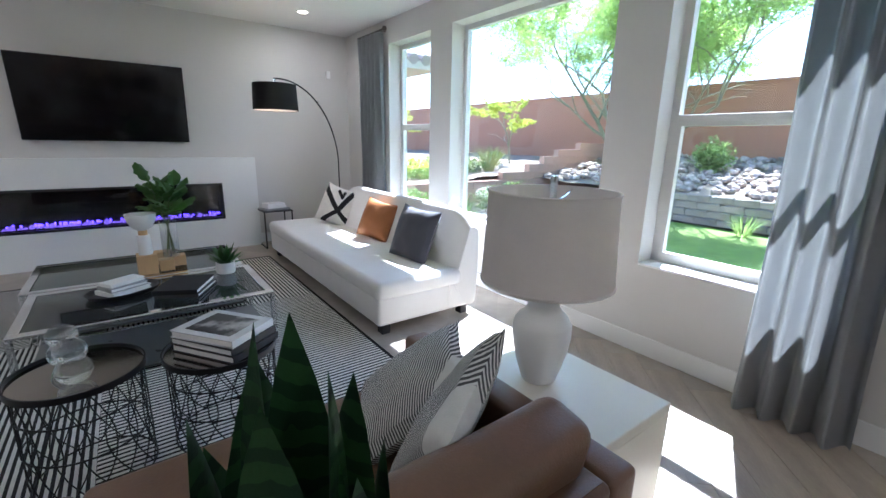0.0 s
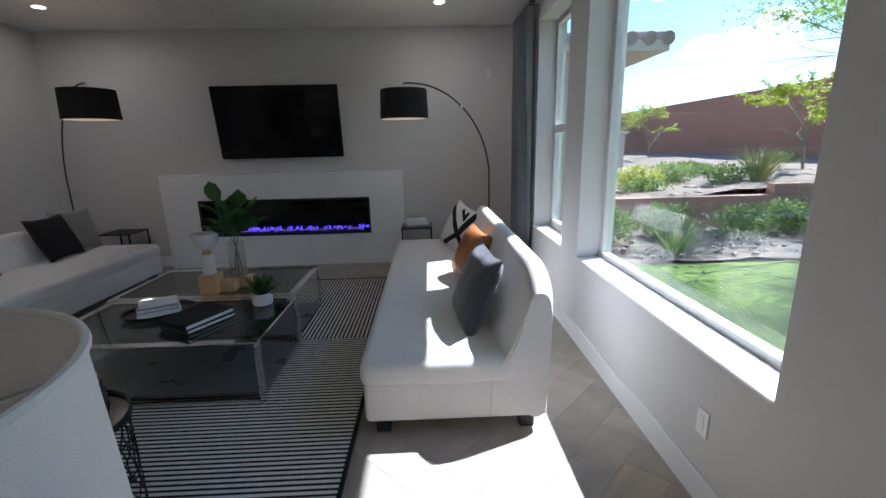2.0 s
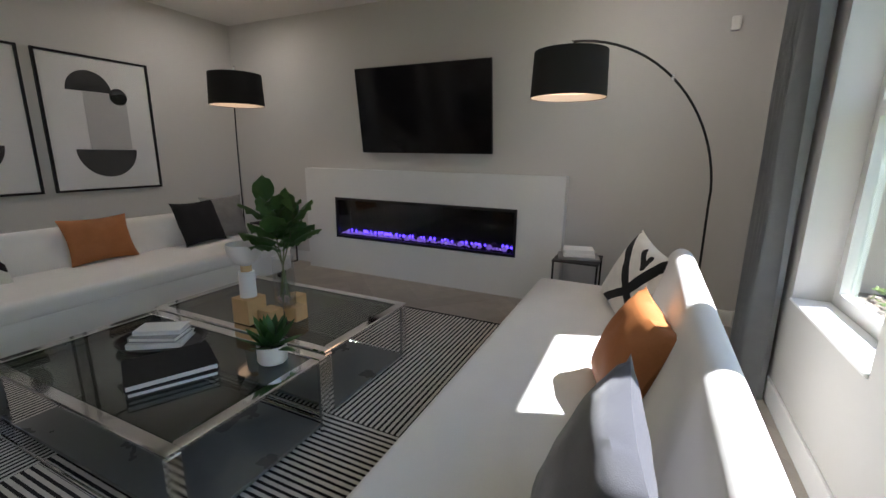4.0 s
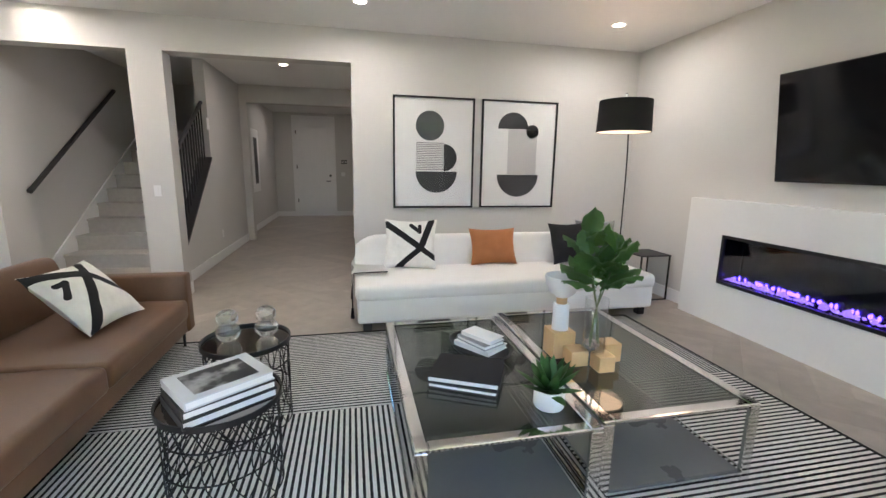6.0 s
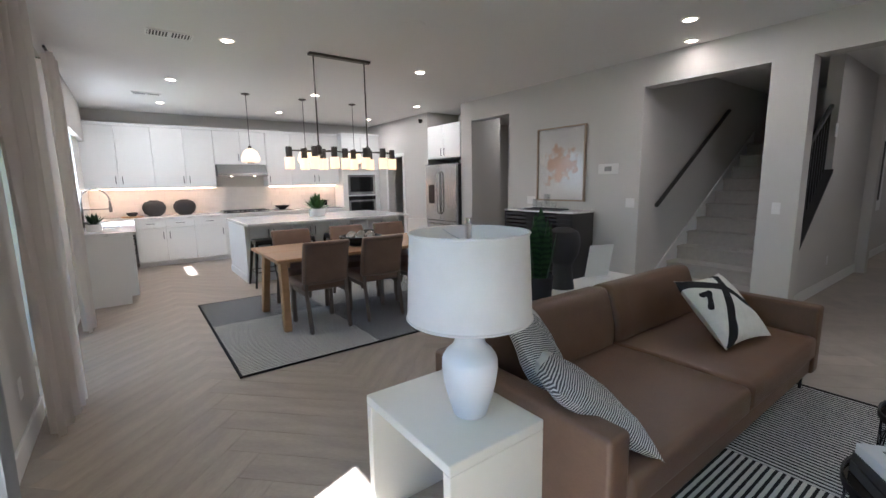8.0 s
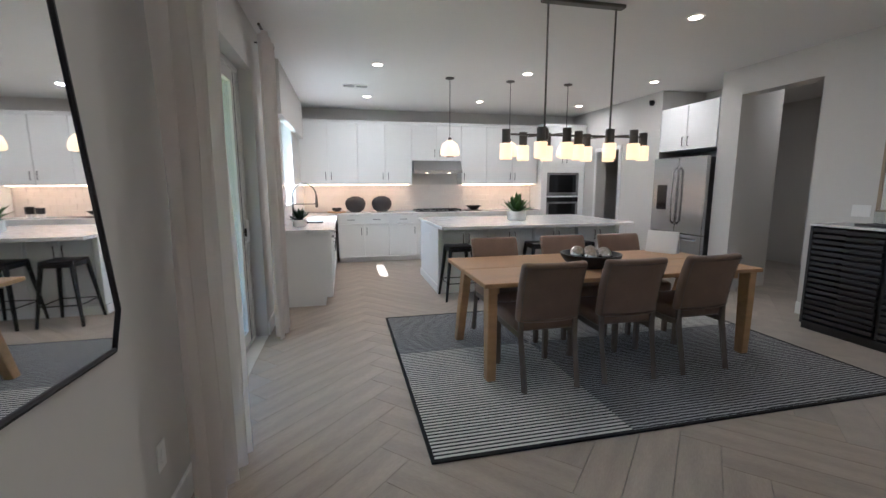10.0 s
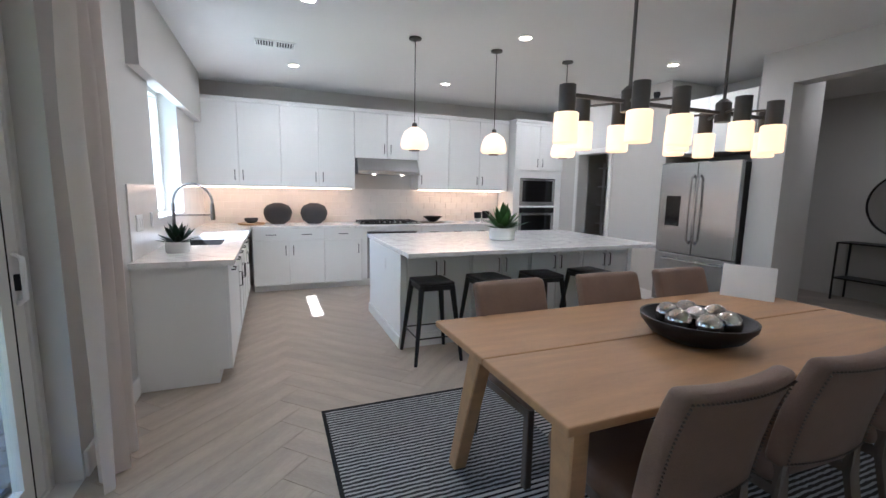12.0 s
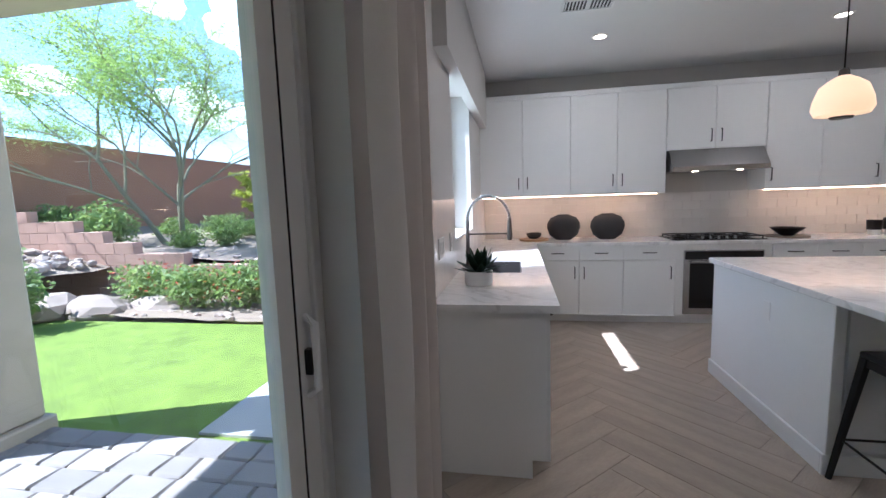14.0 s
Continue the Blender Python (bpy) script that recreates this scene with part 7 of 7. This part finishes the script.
bm = bmesh.new()
for i in range(1500):
    x, y = rr.uniform(9.4, 12.9), rr.uniform(-8.9, 8.1)
    small_rock(bm, x, y, 0.48 + 0.69 * (x - 9.3) / 3.7 + 0.03, rr.uniform(0.05, 0.14))
for i in range(500):
    s = rr.choice((-1, 1))
    x, y = rr.uniform(4.5, 12.5), (rr.uniform(-12, -9.2) if s < 0 else rr.uniform(8.3, 14))
    small_rock(bm, x, y, 0.36 + 0.5 * (x - 4.5) / 8.5, rr.uniform(0.04, 0.11))
for i in range(500):
    s = rr.choice((-1, 1))
    small_rock(bm, rr.uniform(3.2, 9.2), (rr.uniform(-8.9, -7.6) if s < 0 else rr.uniform(5.85, 7.9)), GZ + 0.06, rr.uniform(0.02, 0.06))
tagged(part("rubble", bm, M_ROCK), "pinkish broken desert rock covering the banks", "rocks", kind="stuff")


def leaf_cloud(centre, size, n, leaf, seed, flat=0.5, shell=0.55):
    """Many small leaves spread through an uneven ellipsoid."""
    r_ = random.Random(seed)
    vs, fs = [], []
    for i in range(n):
        while True:
            d = Vector((r_.gauss(0, 1), r_.gauss(0, 1), r_.gauss(0, 1))).normalized()
            q = r_.uniform(shell, 1.0) * (0.82 + 0.35 * noise.noise(d * 2.2 + Vector((seed, 0, 0))))
            if noise.noise(Vector((d.x * 3.1, d.y * 3.1, d.z * 3.1 + seed * 1.7))) > -0.32:
                break
        p = Vector(centre) + Vector((d.x * size[0], d.y * size[1], d.z * size[2])) * q
        a = Vector((r_.gauss(0, 1), r_.gauss(0, 1), r_.gauss(0, flat))).normalized() * leaf * r_.uniform(0.6, 1.3)
        b = a.cross(Vector((r_.gauss(0, 1), r_.gauss(0, 1), r_.gauss(0, 1)))).normalized() * leaf * 0.42
        k = len(vs)
        vs += [p - a, p + b, p + a, p - b]
        fs.append((k, k + 1, k + 2, k + 3))
    return vs, fs


def foliage(name, clouds, mat, parent, label=""):
    vs, fs = [], []
    for c in clouds:
        v, f = leaf_cloud(*c)
        k = len(vs)
        vs += v
        fs += [tuple(i + k for i in q) for q in f]
    me = bpy.data.meshes.new(name)
    me.from_pydata(vs, [], fs)
    me.materials.append(mat)
    o = new(name, me)
    o.parent = parent
    if label:
        o["label"] = label
    o["kind"] = "stuff"
    return o


def tree(loc, h, spread, trunks, seed, label, leaves=5200, mat=M_TREELEAF, leaf=0.05):
    """Vase-shaped tree: slim arching limbs, fine twigs and sprays of small leaves along them."""
    t = thing("tree", loc, 0, label, "tree", "garden trees")
    r_ = random.Random(seed)
    bm = bmesh.new()
    sprays = []

    def grow(p, d, length, r, depth):
        pts = [p]
        for i in range(6):
            d = (d + Vector((r_.gauss(0, 0.10), r_.gauss(0, 0.10), r_.gauss(-0.015 * depth, 0.06)))).normalized()
            pts.append(pts[-1] + d * length / 6)
        tube(pts, r, 7 if depth < 2 else 4, into=bm, taper=0.5)
        if depth >= 3:
            sprays.extend((pts[2], pts[4], pts[6]))
            return
        for i in range(4 if depth < 2 else 3):
            a = r_.uniform(0, 6.28)
            out = Vector((math.cos(a), math.sin(a), r_.uniform(-0.1, 0.5)))
            grow(pts[(6, 6, 4, 3)[i]], (d * 0.75 + out * 0.62).normalized(), length * r_.uniform(0.55, 0.8), r * 0.52, depth + 1)

    for k in range(trunks):
        a = 2 * math.pi * k / max(1, trunks) + seed
        o = spread / h * 0.42 if trunks > 1 else 0.06
        grow(Vector((0.07 * math.cos(a), 0.07 * math.sin(a), -0.1)), Vector((o * math.cos(a), o * math.sin(a), 1)).normalized(), h * 0.42, 0.016 + 0.0085 * h, 0)
    part("trunk", bm, M_BARK, t, "pale grey-green branching trunk", smooth=True)
    sprays = [p for p in sprays if p.z > 0.42 * h]
    per = max(8, leaves // max(1, len(sprays)))
    cl = []
    for i, p in enumerate(sprays):
        s = spread * r_.uniform(0.07, 0.14)
        cl.append((tuple(p), (s, s, s * 0.6), per, leaf, seed * 31 + i, 0.5, 0.0))
    foliage("crown", cl, mat, t, "airy green feathery crown")
    return t


tree((10.5, 6.1, 0.7), 6.0, 9.0, 5, 4, "multi-trunk desert tree with an airy green crown", 150000, leaf=0.033)
tree((9.4, -10.6, 0.5), 5.6, 7.6, 3, 7, "slender desert tree with airy green crown behind the low wall", 52000, leaf=0.026)
tree((8.4, -16.6, 0.5), 5.0, 7.0, 3, 23, "airy desert tree further back on the south bank", 30000, leaf=0.04)
tree((11.5, -1.5, 0.85), 4.6, 5.0, 2, 12, "desert tree on the gravel bank", 20000, leaf=0.036)
M_YELLOWLEAF = leafy(material("yellow_green_leaf", (0.33, 0.34, 0.05), 0.6, vary=0.25, scale=3, per_object=0.3), (0.55, 0.6, 0.1))
tree((10.4, 10.2, 0.65), 2.7, 1.5, 1, 9, "young yellow-green tree by the north wall", 5000, M_YELLOWLEAF, 0.04)
tree((10.9, 18.5, 0.7), 2.7, 1.5, 1, 14, "young staked tree far in the garden", 3500, M_YELLOWLEAF, 0.04)
tree((8.45, -12.2, 0.5), 2.0, 1.4, 1, 17, "young yellow-green tree behind the south wall", 5000, M_YELLOWLEAF, 0.04)


def shrub(loc, size, n, leaf, mat, label, seed, name="shrub", blooms=None):
    s = thing(name, loc, 0, label, "shrub", "garden shrubs")
    st_ = bmesh.new()
    r_ = random.Random(seed)
    for i in range(6):
        a = r_.uniform(0, 6.28)
        tube([(0, 0, 0), (size[0] * 0.5 * math.cos(a), size[1] * 0.5 * math.sin(a), size[2] * 0.9)], 0.012, 5, into=st_, taper=0.4)
    part("stems", st_, M_BARK, s)["kind"] = "stuff"
    foliage("leaves", [((0, 0, size[2] * 0.85), size, n, leaf, seed, 0.8, 0.35)], mat, s)
    if blooms:
        foliage("flowers", [((0, 0, size[2] * 0.95), (size[0] * 1.02, size[1] * 1.02, size[2]), 90, 0.028, seed + 50, 0.8, 0.85)], blooms, s, "small bright flowers")
    return s


M_REDBLOOM = material("red_flower", (0.55, 0.05, 0.03), 0.6, vary=0.2)
M_YELLOWBLOOM = material("yellow_flower", (0.75, 0.48, 0.04), 0.6, vary=0.2)
M_STRAW = material("straw_grass", (0.42, 0.42, 0.16), 0.7, vary=0.25, scale=5, per_object=0.3)
shrub((11.2, 4.3, 0.75), (0.55, 0.55, 0.55), 1600, 0.05, M_GREENERY, "round green shrub on the gravel bank", 1)
shrub((11.6, 2.2, 0.8), (0.45, 0.45, 0.4), 900, 0.05, M_GREENERY, "round green shrub on the gravel bank", 2)
for i, x in enumerate((4.4, 5.3, 6.2, 7.0, 7.9)):
    shrub((x, -8.25 + 0.1 * (i % 2), GZ + 0.05), (0.68, 0.46, 0.42), 1700, 0.045, M_GREENERY, "low green shrub dotted with red flowers", 10 + i, blooms=M_REDBLOOM)
for i, (x, y) in enumerate(((4.3, 6.9), (5.4, 7.2), (6.4, 6.8), (7.4, 7.1))):
    shrub((x, y, GZ + 0.05), (0.60, 0.45, 0.36), 1000, 0.045, M_GREENERY, "low green shrub along the north bed", 20 + i)
shrub((7.2, 10.2, 0.45), (0.6, 0.55, 0.36), 1100, 0.04, M_GREENERY, "yellow flowering shrub on the north bank", 31, blooms=M_YELLOWBLOOM)
shrub((6.2, 9.9, 0.42), (0.7, 0.5, 0.34), 1000, 0.045, M_YELLOWLEAF, "bright yellow-green shrub on the north bank", 32, blooms=M_YELLOWBLOOM)
shrub((10.3, -9.8, 0.6), (0.65, 0.65, 0.62), 1500, 0.06, M_GREENERY, "dark green upright shrub by the stepped wall", 33)
shrub((8.8, -7.0, GZ), (0.48, 0.48, 0.62), 1300, 0.06, M_GREENERY, "leafy green shrub beside the boulders", 34)
shrub((9.2, -11.9, 0.6), (0.9, 0.6, 0.42), 1500, 0.05, M_GREENERY, "low clipped hedge shrub on the south bank", 35)
shrub((7.0, -11.0, 0.45), (0.9, 0.7, 0.42), 1500, 0.05, M_GREENERY, "spreading green shrub on the south bank", 36)
shrub((12.2, -10.3, 0.9), (0.85, 0.6, 0.45), 1300, 0.05, M_GREENERY, "low hedge below the perimeter wall", 37)


M_COVER = leafy(material("ground_cover", (0.18, 0.24, 0.08), 0.7, vary=0.3, scale=3, per_object=0.35), (0.2, 0.3, 0.06), 0.35)
rr = random.Random(77)
for i in range(16):
    x, y = rr.uniform(5.2, 12.4), rr.uniform(-13.6, -9.5)
    w = rr.uniform(0.4, 0.75)
    shrub((x, y, 0.26 + 0.65 * (x - 4) / 9), (w, w * 0.8, rr.uniform(0.18, 0.32)), 700, 0.045, M_COVER, "low spreading green ground cover on the south bank", 60 + i, "ground_cover")
for i in range(7):
    x, y = rr.uniform(6.0, 12.0), rr.uniform(8.8, 13.5)
    w = rr.uniform(0.4, 0.7)
    shrub((x, y, 0.34 + 0.57 * (x - 4.9) / 8.1), (w, w * 0.8, rr.uniform(0.18, 0.3)), 600, 0.045, M_COVER, "low spreading green ground cover on the north bank", 80 + i, "ground_cover")


def grass_clump(loc, n, h, mat, label, seed):
    g = thing("grass_clump", loc, 0, label, "ornamental grass", "grass clumps")
    r_ = random.Random(seed)
    bm = bmesh.new()
    for i in range(n):
        a = r_.uniform(0, 6.28)
        blade(bm, (0.1 * math.cos(a), 0.1 * math.sin(a), 0), a, h * r_.uniform(0.7, 1.2), 0.014, r_.uniform(0.05, 0.5), r_.uniform(0.2, 1.1))
    part("blades", bm, mat, g)["kind"] = "stuff"
    return g


grass_clump((8.6, 9.4, 0.55), 260, 0.85, M_STRAW, "straw-coloured ornamental grass on the north bank", 1)
grass_clump((8.7, 2.6, GZ), 90, 0.45, M_GREENERY, "spiky green agave clump by the block wall", 2)
grass_clump((8.75, 4.6, GZ), 90, 0.40, M_GREENERY, "spiky green clump by the block wall", 3)
grass_clump((5.0, 6.2, GZ), 130, 0.6, M_GREENERY, "dark grassy clump in the north bed", 4)

# stone fire feature and dark fence far in the garden
ff = thing("outdoor_fireplace", (7.0, 15.2, 0.40), 0, "pale stone outdoor fireplace with a dark opening", "outdoor fireplace")
part("body", boxes([(-1.1, -0.55, 0, 0.7, 0, 1.35), (0.35, 1.3, 0, 0.7, 0, 1.35), (-0.55, 0.35, 0, 0.7, 0, 0.5), (-0.55, 0.35, 0, 0.7, 1.15, 1.35), (-0.55, 0.35, 0.5, 0.7, 0.5, 1.15)]), M_CONC, ff)
part("cap", box(-1.2, 1.4, -0.08, 0.78, 1.35, 1.43, 0.01), M_STUCCO, ff)
# a solid black panel at the back of the recess paints its shade
part("opening", box(-0.55, 0.35, 0.45, 0.5, 0.5, 1.15), M_BLACK, ff)
fe = thing("garden_fence", (5.0, 13.6, 0.38), 0, "low dark metal fence in the garden", "fence")
for i in range(9):
    part("picket", box(i * 0.14, i * 0.14 + 0.03, 0, 0.03, 0, 0.75), M_CHARCOAL, fe)
for z in (0.1, 0.7):
    part("rail", box(-0.03, 1.18, 0.03, 0.05, z, z + 0.04), M_CHARCOAL, fe)

# wing of the house north of the windows
wg = thing("house_wing", (2.9, 8.2, GZ), 0, "beige stucco wing of the house with a tiled eave", "house wing")
part("wall", box(0, 2.0, 0, 5.0, 0, 3.0), M_STUCCO, wg)
part("eave", box(-0.2, 2.55, -0.55, 5.3, 3.0, 3.16, 0.01), M_STUCCO, wg)
bm = bmesh.new()
for i in range(10):
    tube([(-0.2 + i * 0.30, -0.58, 3.18), (-0.2 + i * 0.30, 2.0, 3.75)], 0.11, 8, into=bm)
part("roof_tiles", bm, M_BLOCK, wg, "brown curved roof tiles")

# houses beyond the perimeter wall


def far_house(loc, w, d, h, label):
    hs = thing("house", loc, 0, label, "house", "houses beyond the wall")
    part("wall", box(-w / 2, w / 2, -d / 2, d / 2, 0, h), M_STUCCO, hs)
    bm = bmesh.new()
    o = 0.6
    v = [bm.verts.new(p) for p in ((-w / 2 - o, -d / 2 - o, h), (w / 2 + o, -d / 2 - o, h), (w / 2 + o, d / 2 + o, h), (-w / 2 - o, d / 2 + o, h), (0, -d / 5, h + 1.9), (0, d / 5, h + 1.9))]
    for f in ((0, 1, 4), (1, 2, 5, 4), (2, 3, 5), (3, 0, 4, 5), (3, 2, 1, 0)):
        bm.faces.new([v[i] for i in f])
    part("roof", bm, M_BLOCK, hs, "brown hipped tile roof")
    for y in (-d / 4, d / 4):
        part("window", box(-w / 2 - 0.03, -w / 2 + 0.02, y - 0.6, y + 0.6, h - 1.9, h - 0.6), M_BLACKGLOSS, hs)
    return hs


far_house((34, 34, 0), 12, 16, 3.6, "beige neighbouring house with a brown tile roof")
far_house((38, 8, 0), 12, 14, 3.4, "beige neighbouring house with a brown tile roof")
far_house((36, -32, 0), 12, 16, 3.6, "beige neighbouring house with a brown tile roof")

# patio pavers
pv = tagged(new("paving_pavers"), "grey and tan tumbled concrete patio pavers", "paving", kind="structure")
pm1, pm2 = block_mesh(0.292, 0.192, 0.03, "paver", 0.012, 0.004, 8), block_mesh(0.192, 0.192, 0.03, "paver", 0.012, 0.004, 9)
r1, r2 = [], []
j, y = 0, -4.85
while y < -1.2:
    x = 2.98
    k = j % 3
    while x < 5.6:
        w = 0.3 if (k + j) % 3 else 0.2
        (r1 if w > 0.25 else r2).append((x + w / 2, y, GZ + 0.004, 0))
        x += w
        k += 1
    y += 0.2
    j += 1
lay(pm1, M_PAVER, r1, pv, "paver")
lay(pm2, M_PAVER, r2, pv, "paver")

# fair-weather clouds far off


def cloud(loc, size, seed):
    r_ = random.Random(seed)
    bm = bmesh.new()
    for i in range(16):
        c = bmesh.new()
        bmesh.ops.create_icosphere(c, subdivisions=3, radius=1.0)
        off = Vector((seed * 3.1, i * 1.7, 0))
        for v in c.verts:
            v.co *= 1 + 0.32 * noise.noise(v.co * 2.1 + off) + 0.14 * noise.noise(v.co * 5.0 + off)
        s = size * r_.uniform(0.18, 0.42)
        merge(bm, c, Matrix.Translation((r_.gauss(0, 0.30) * size, r_.gauss(0, 0.85) * size, r_.gauss(0, 0.13) * size)) @ Matrix.Diagonal((s, s * 1.3, s * 0.6, 1)))
    ob = part("cloud", bm, M_CLOUD, smooth=True)
    ob.location = loc
    return tagged(ob, "white fair-weather cloud in the blue sky", "cloud", "clouds", "stuff")


# the emission stands in for sunlight scattered through the clouds
M_CLOUD = material("cloud_white_glow", (0.92, 0.92, 0.93), 1.0, vary=0.04, scale=0.01, emit=(0.92, 0.95, 1.0), strength=0.55)
for k, (a, dist, el, size) in enumerate(((62, 900, 12, 90), (48, 1000, 17, 110), (35, 950, 10, 80), (25, 1000, 20, 120), (80, 1000, 15, 110), (100, 950, 22, 120), (118, 1000, 14, 120),
                                         (130, 900, 24, 110), (142, 1000, 11, 100), (150, 950, 19, 110), (110, 1000, 34, 130), (138, 1000, 36, 120), (15, 1000, 30, 120), (45, 1000, 33, 120))):
    cloud((dist * math.sin(radians(a)), dist * math.cos(radians(a)), dist * math.tan(radians(el))), size, k + 1)

# ---- floor planks: large herringbone, laid at an angle to the walls ----


def clip(poly, x0, x1, y0, y1):
    for ax, lim, sgn in ((0, x0, 1), (0, x1, -1), (1, y0, 1), (1, y1, -1)):
        out = []
        for i, p in enumerate(poly):
            q = poly[(i + 1) % len(poly)]
            a, b = sgn * (p[ax] - lim), sgn * (q[ax] - lim)
            if a >= 0:
                out.append(p)
            if a * b < 0:
                t = a / (a - b)
                out.append((p[0] + (q[0] - p[0]) * t, p[1] + (q[1] - p[1]) * t))
        poly = out
        if len(poly) < 3:
            return []
    return poly


def plank_rects(w, n):
    """Herringbone cells of planks w wide and n times as long, around the origin."""
    R = 26.0 / w
    a = int(R)
    for i in range(-a, a):
        for k in range(-a // n - 2, a // n + 2):
            x, y = i + k * n, i - k * n
            yield (x, y, x + n, y + 1), 0
            yield (x + n, y + 1 - n + 0, x + n + 1, y + 1), 1


def poly_area(p):
    return abs(sum(p[i][0] * p[(i + 1) % len(p)][1] - p[(i + 1) % len(p)][0] * p[i][1] for i in range(len(p)))) / 2


PW, PN, GAP = 0.20, 6, 0.0007
ROOMS = [(XW, XE, YS, YN), (-10.93, XW, 0.36, 2.66), (-6.0, XW, -6.1, -1.08), (-3.56, XW, -0.88, 0.36), (-4.5, XW, YS, -6.3)]
ca_, sa_ = math.cos(radians(45)), math.sin(radians(45))
near, rest_v, rest_f = [], [], []
for (x0, y0, x1, y1), turn in plank_rects(PW, PN):
    g = GAP / PW
    corners = [(x0 + g, y0 + g), (x1 - g, y0 + g), (x1 - g, y1 - g), (x0 + g, y1 - g)]
    pts = [((cx * ca_ - cy * sa_) * PW, (cx * sa_ + cy * ca_) * PW) for cx, cy in corners]
    mx, my = sum(p[0] for p in pts) / 4, sum(p[1] for p in pts) / 4
    if mx < -12.5 or mx > 4 or my < -10 or my > 8:
        continue
    for r in ROOMS:
        q = clip(pts, *r)
        if len(q) >= 3 and poly_area(q) > 0.0008:
            whole = len(q) == 4 and poly_area(q) > PW * PW * PN * 0.96
            (near if whole and r is ROOMS[0] and -7.4 < my < 1.9 and mx > -0.7 else rest_v).append((q, (mx, my), turn))
far = rest_v + near[300:]
near = near[:300]
pl = tagged(new("floor_planks"), "pale brown wood-look planks in a large herringbone", "floor", kind="structure")
pm = bpy.data.meshes.new("plank")
hw, hl, T = PW / 2 - GAP, PW * PN / 2 - GAP, 0.012
b = 0.0007
pm.from_pydata([(-hl, -hw, -T), (hl, -hw, -T), (hl, hw, -T), (-hl, hw, -T), (-hl + b, -hw + b, 0), (hl - b, -hw + b, 0), (hl - b, hw - b, 0), (-hl + b, hw - b, 0)], [],
               [(4, 5, 6, 7), (0, 1, 5, 4), (1, 2, 6, 5), (2, 3, 7, 6), (3, 0, 4, 7)])
pm.materials.append(M_PLANK)
for q, (mx, my), turn in near:
    o = new("plank", pm)
    o.parent = pl
    o.matrix_local = pose(mx, my, 0.0, 0, 0, 45 + (90 if turn else 0))
M_PLANK_REST = material("floor_plank_rest", (0.37, 0.325, 0.275), 0.42, vary=0.20, scale=2.4, stretch=(3, 3, 7), bump=0.06, bump_scale=30, per_object=0.10)
vs_, fs_ = [], []
for q, c, turn in far:
    n = len(q)
    k = len(vs_)
    vs_ += [(x, y, -T) for x, y in q] + [(x, y, 0.0) for x, y in q]
    fs_.append(tuple(range(k + n, k + 2 * n)))
    for i in range(n):
        j = (i + 1) % n
        fs_.append((k + i, k + j, k + n + j, k + n + i))
me = bpy.data.meshes.new("plank_field")
me.from_pydata(vs_, [], fs_)
me.materials.append(M_PLANK_REST)
o = new("plank_field", me)
o.parent = pl
o["kind"] = "stuff"

# backsplash tiles
def tile_mesh(w, h):
    me_ = bpy.data.meshes.new("tile")
    bm_ = box(-w / 2, w / 2, -0.004, 0.004, -h / 2, h / 2, 0.0015)
    bm_.to_mesh(me_)
    bm_.free()
    me_.materials.append(M_TILE)
    return me_


TW, THH = 0.196, 0.1005
ty = tile_mesh(TW, THH)
for r_i in range(5):
    z = 0.92 + 0.052 + r_i * 0.104
    x = -1.96 + (0.1 if r_i % 2 else 0)
    while x < 2.54:
        o = new("tile", ty)
        o.parent = bs1
        o.matrix_local = pose(x, -8.091, z)
        x += 0.2
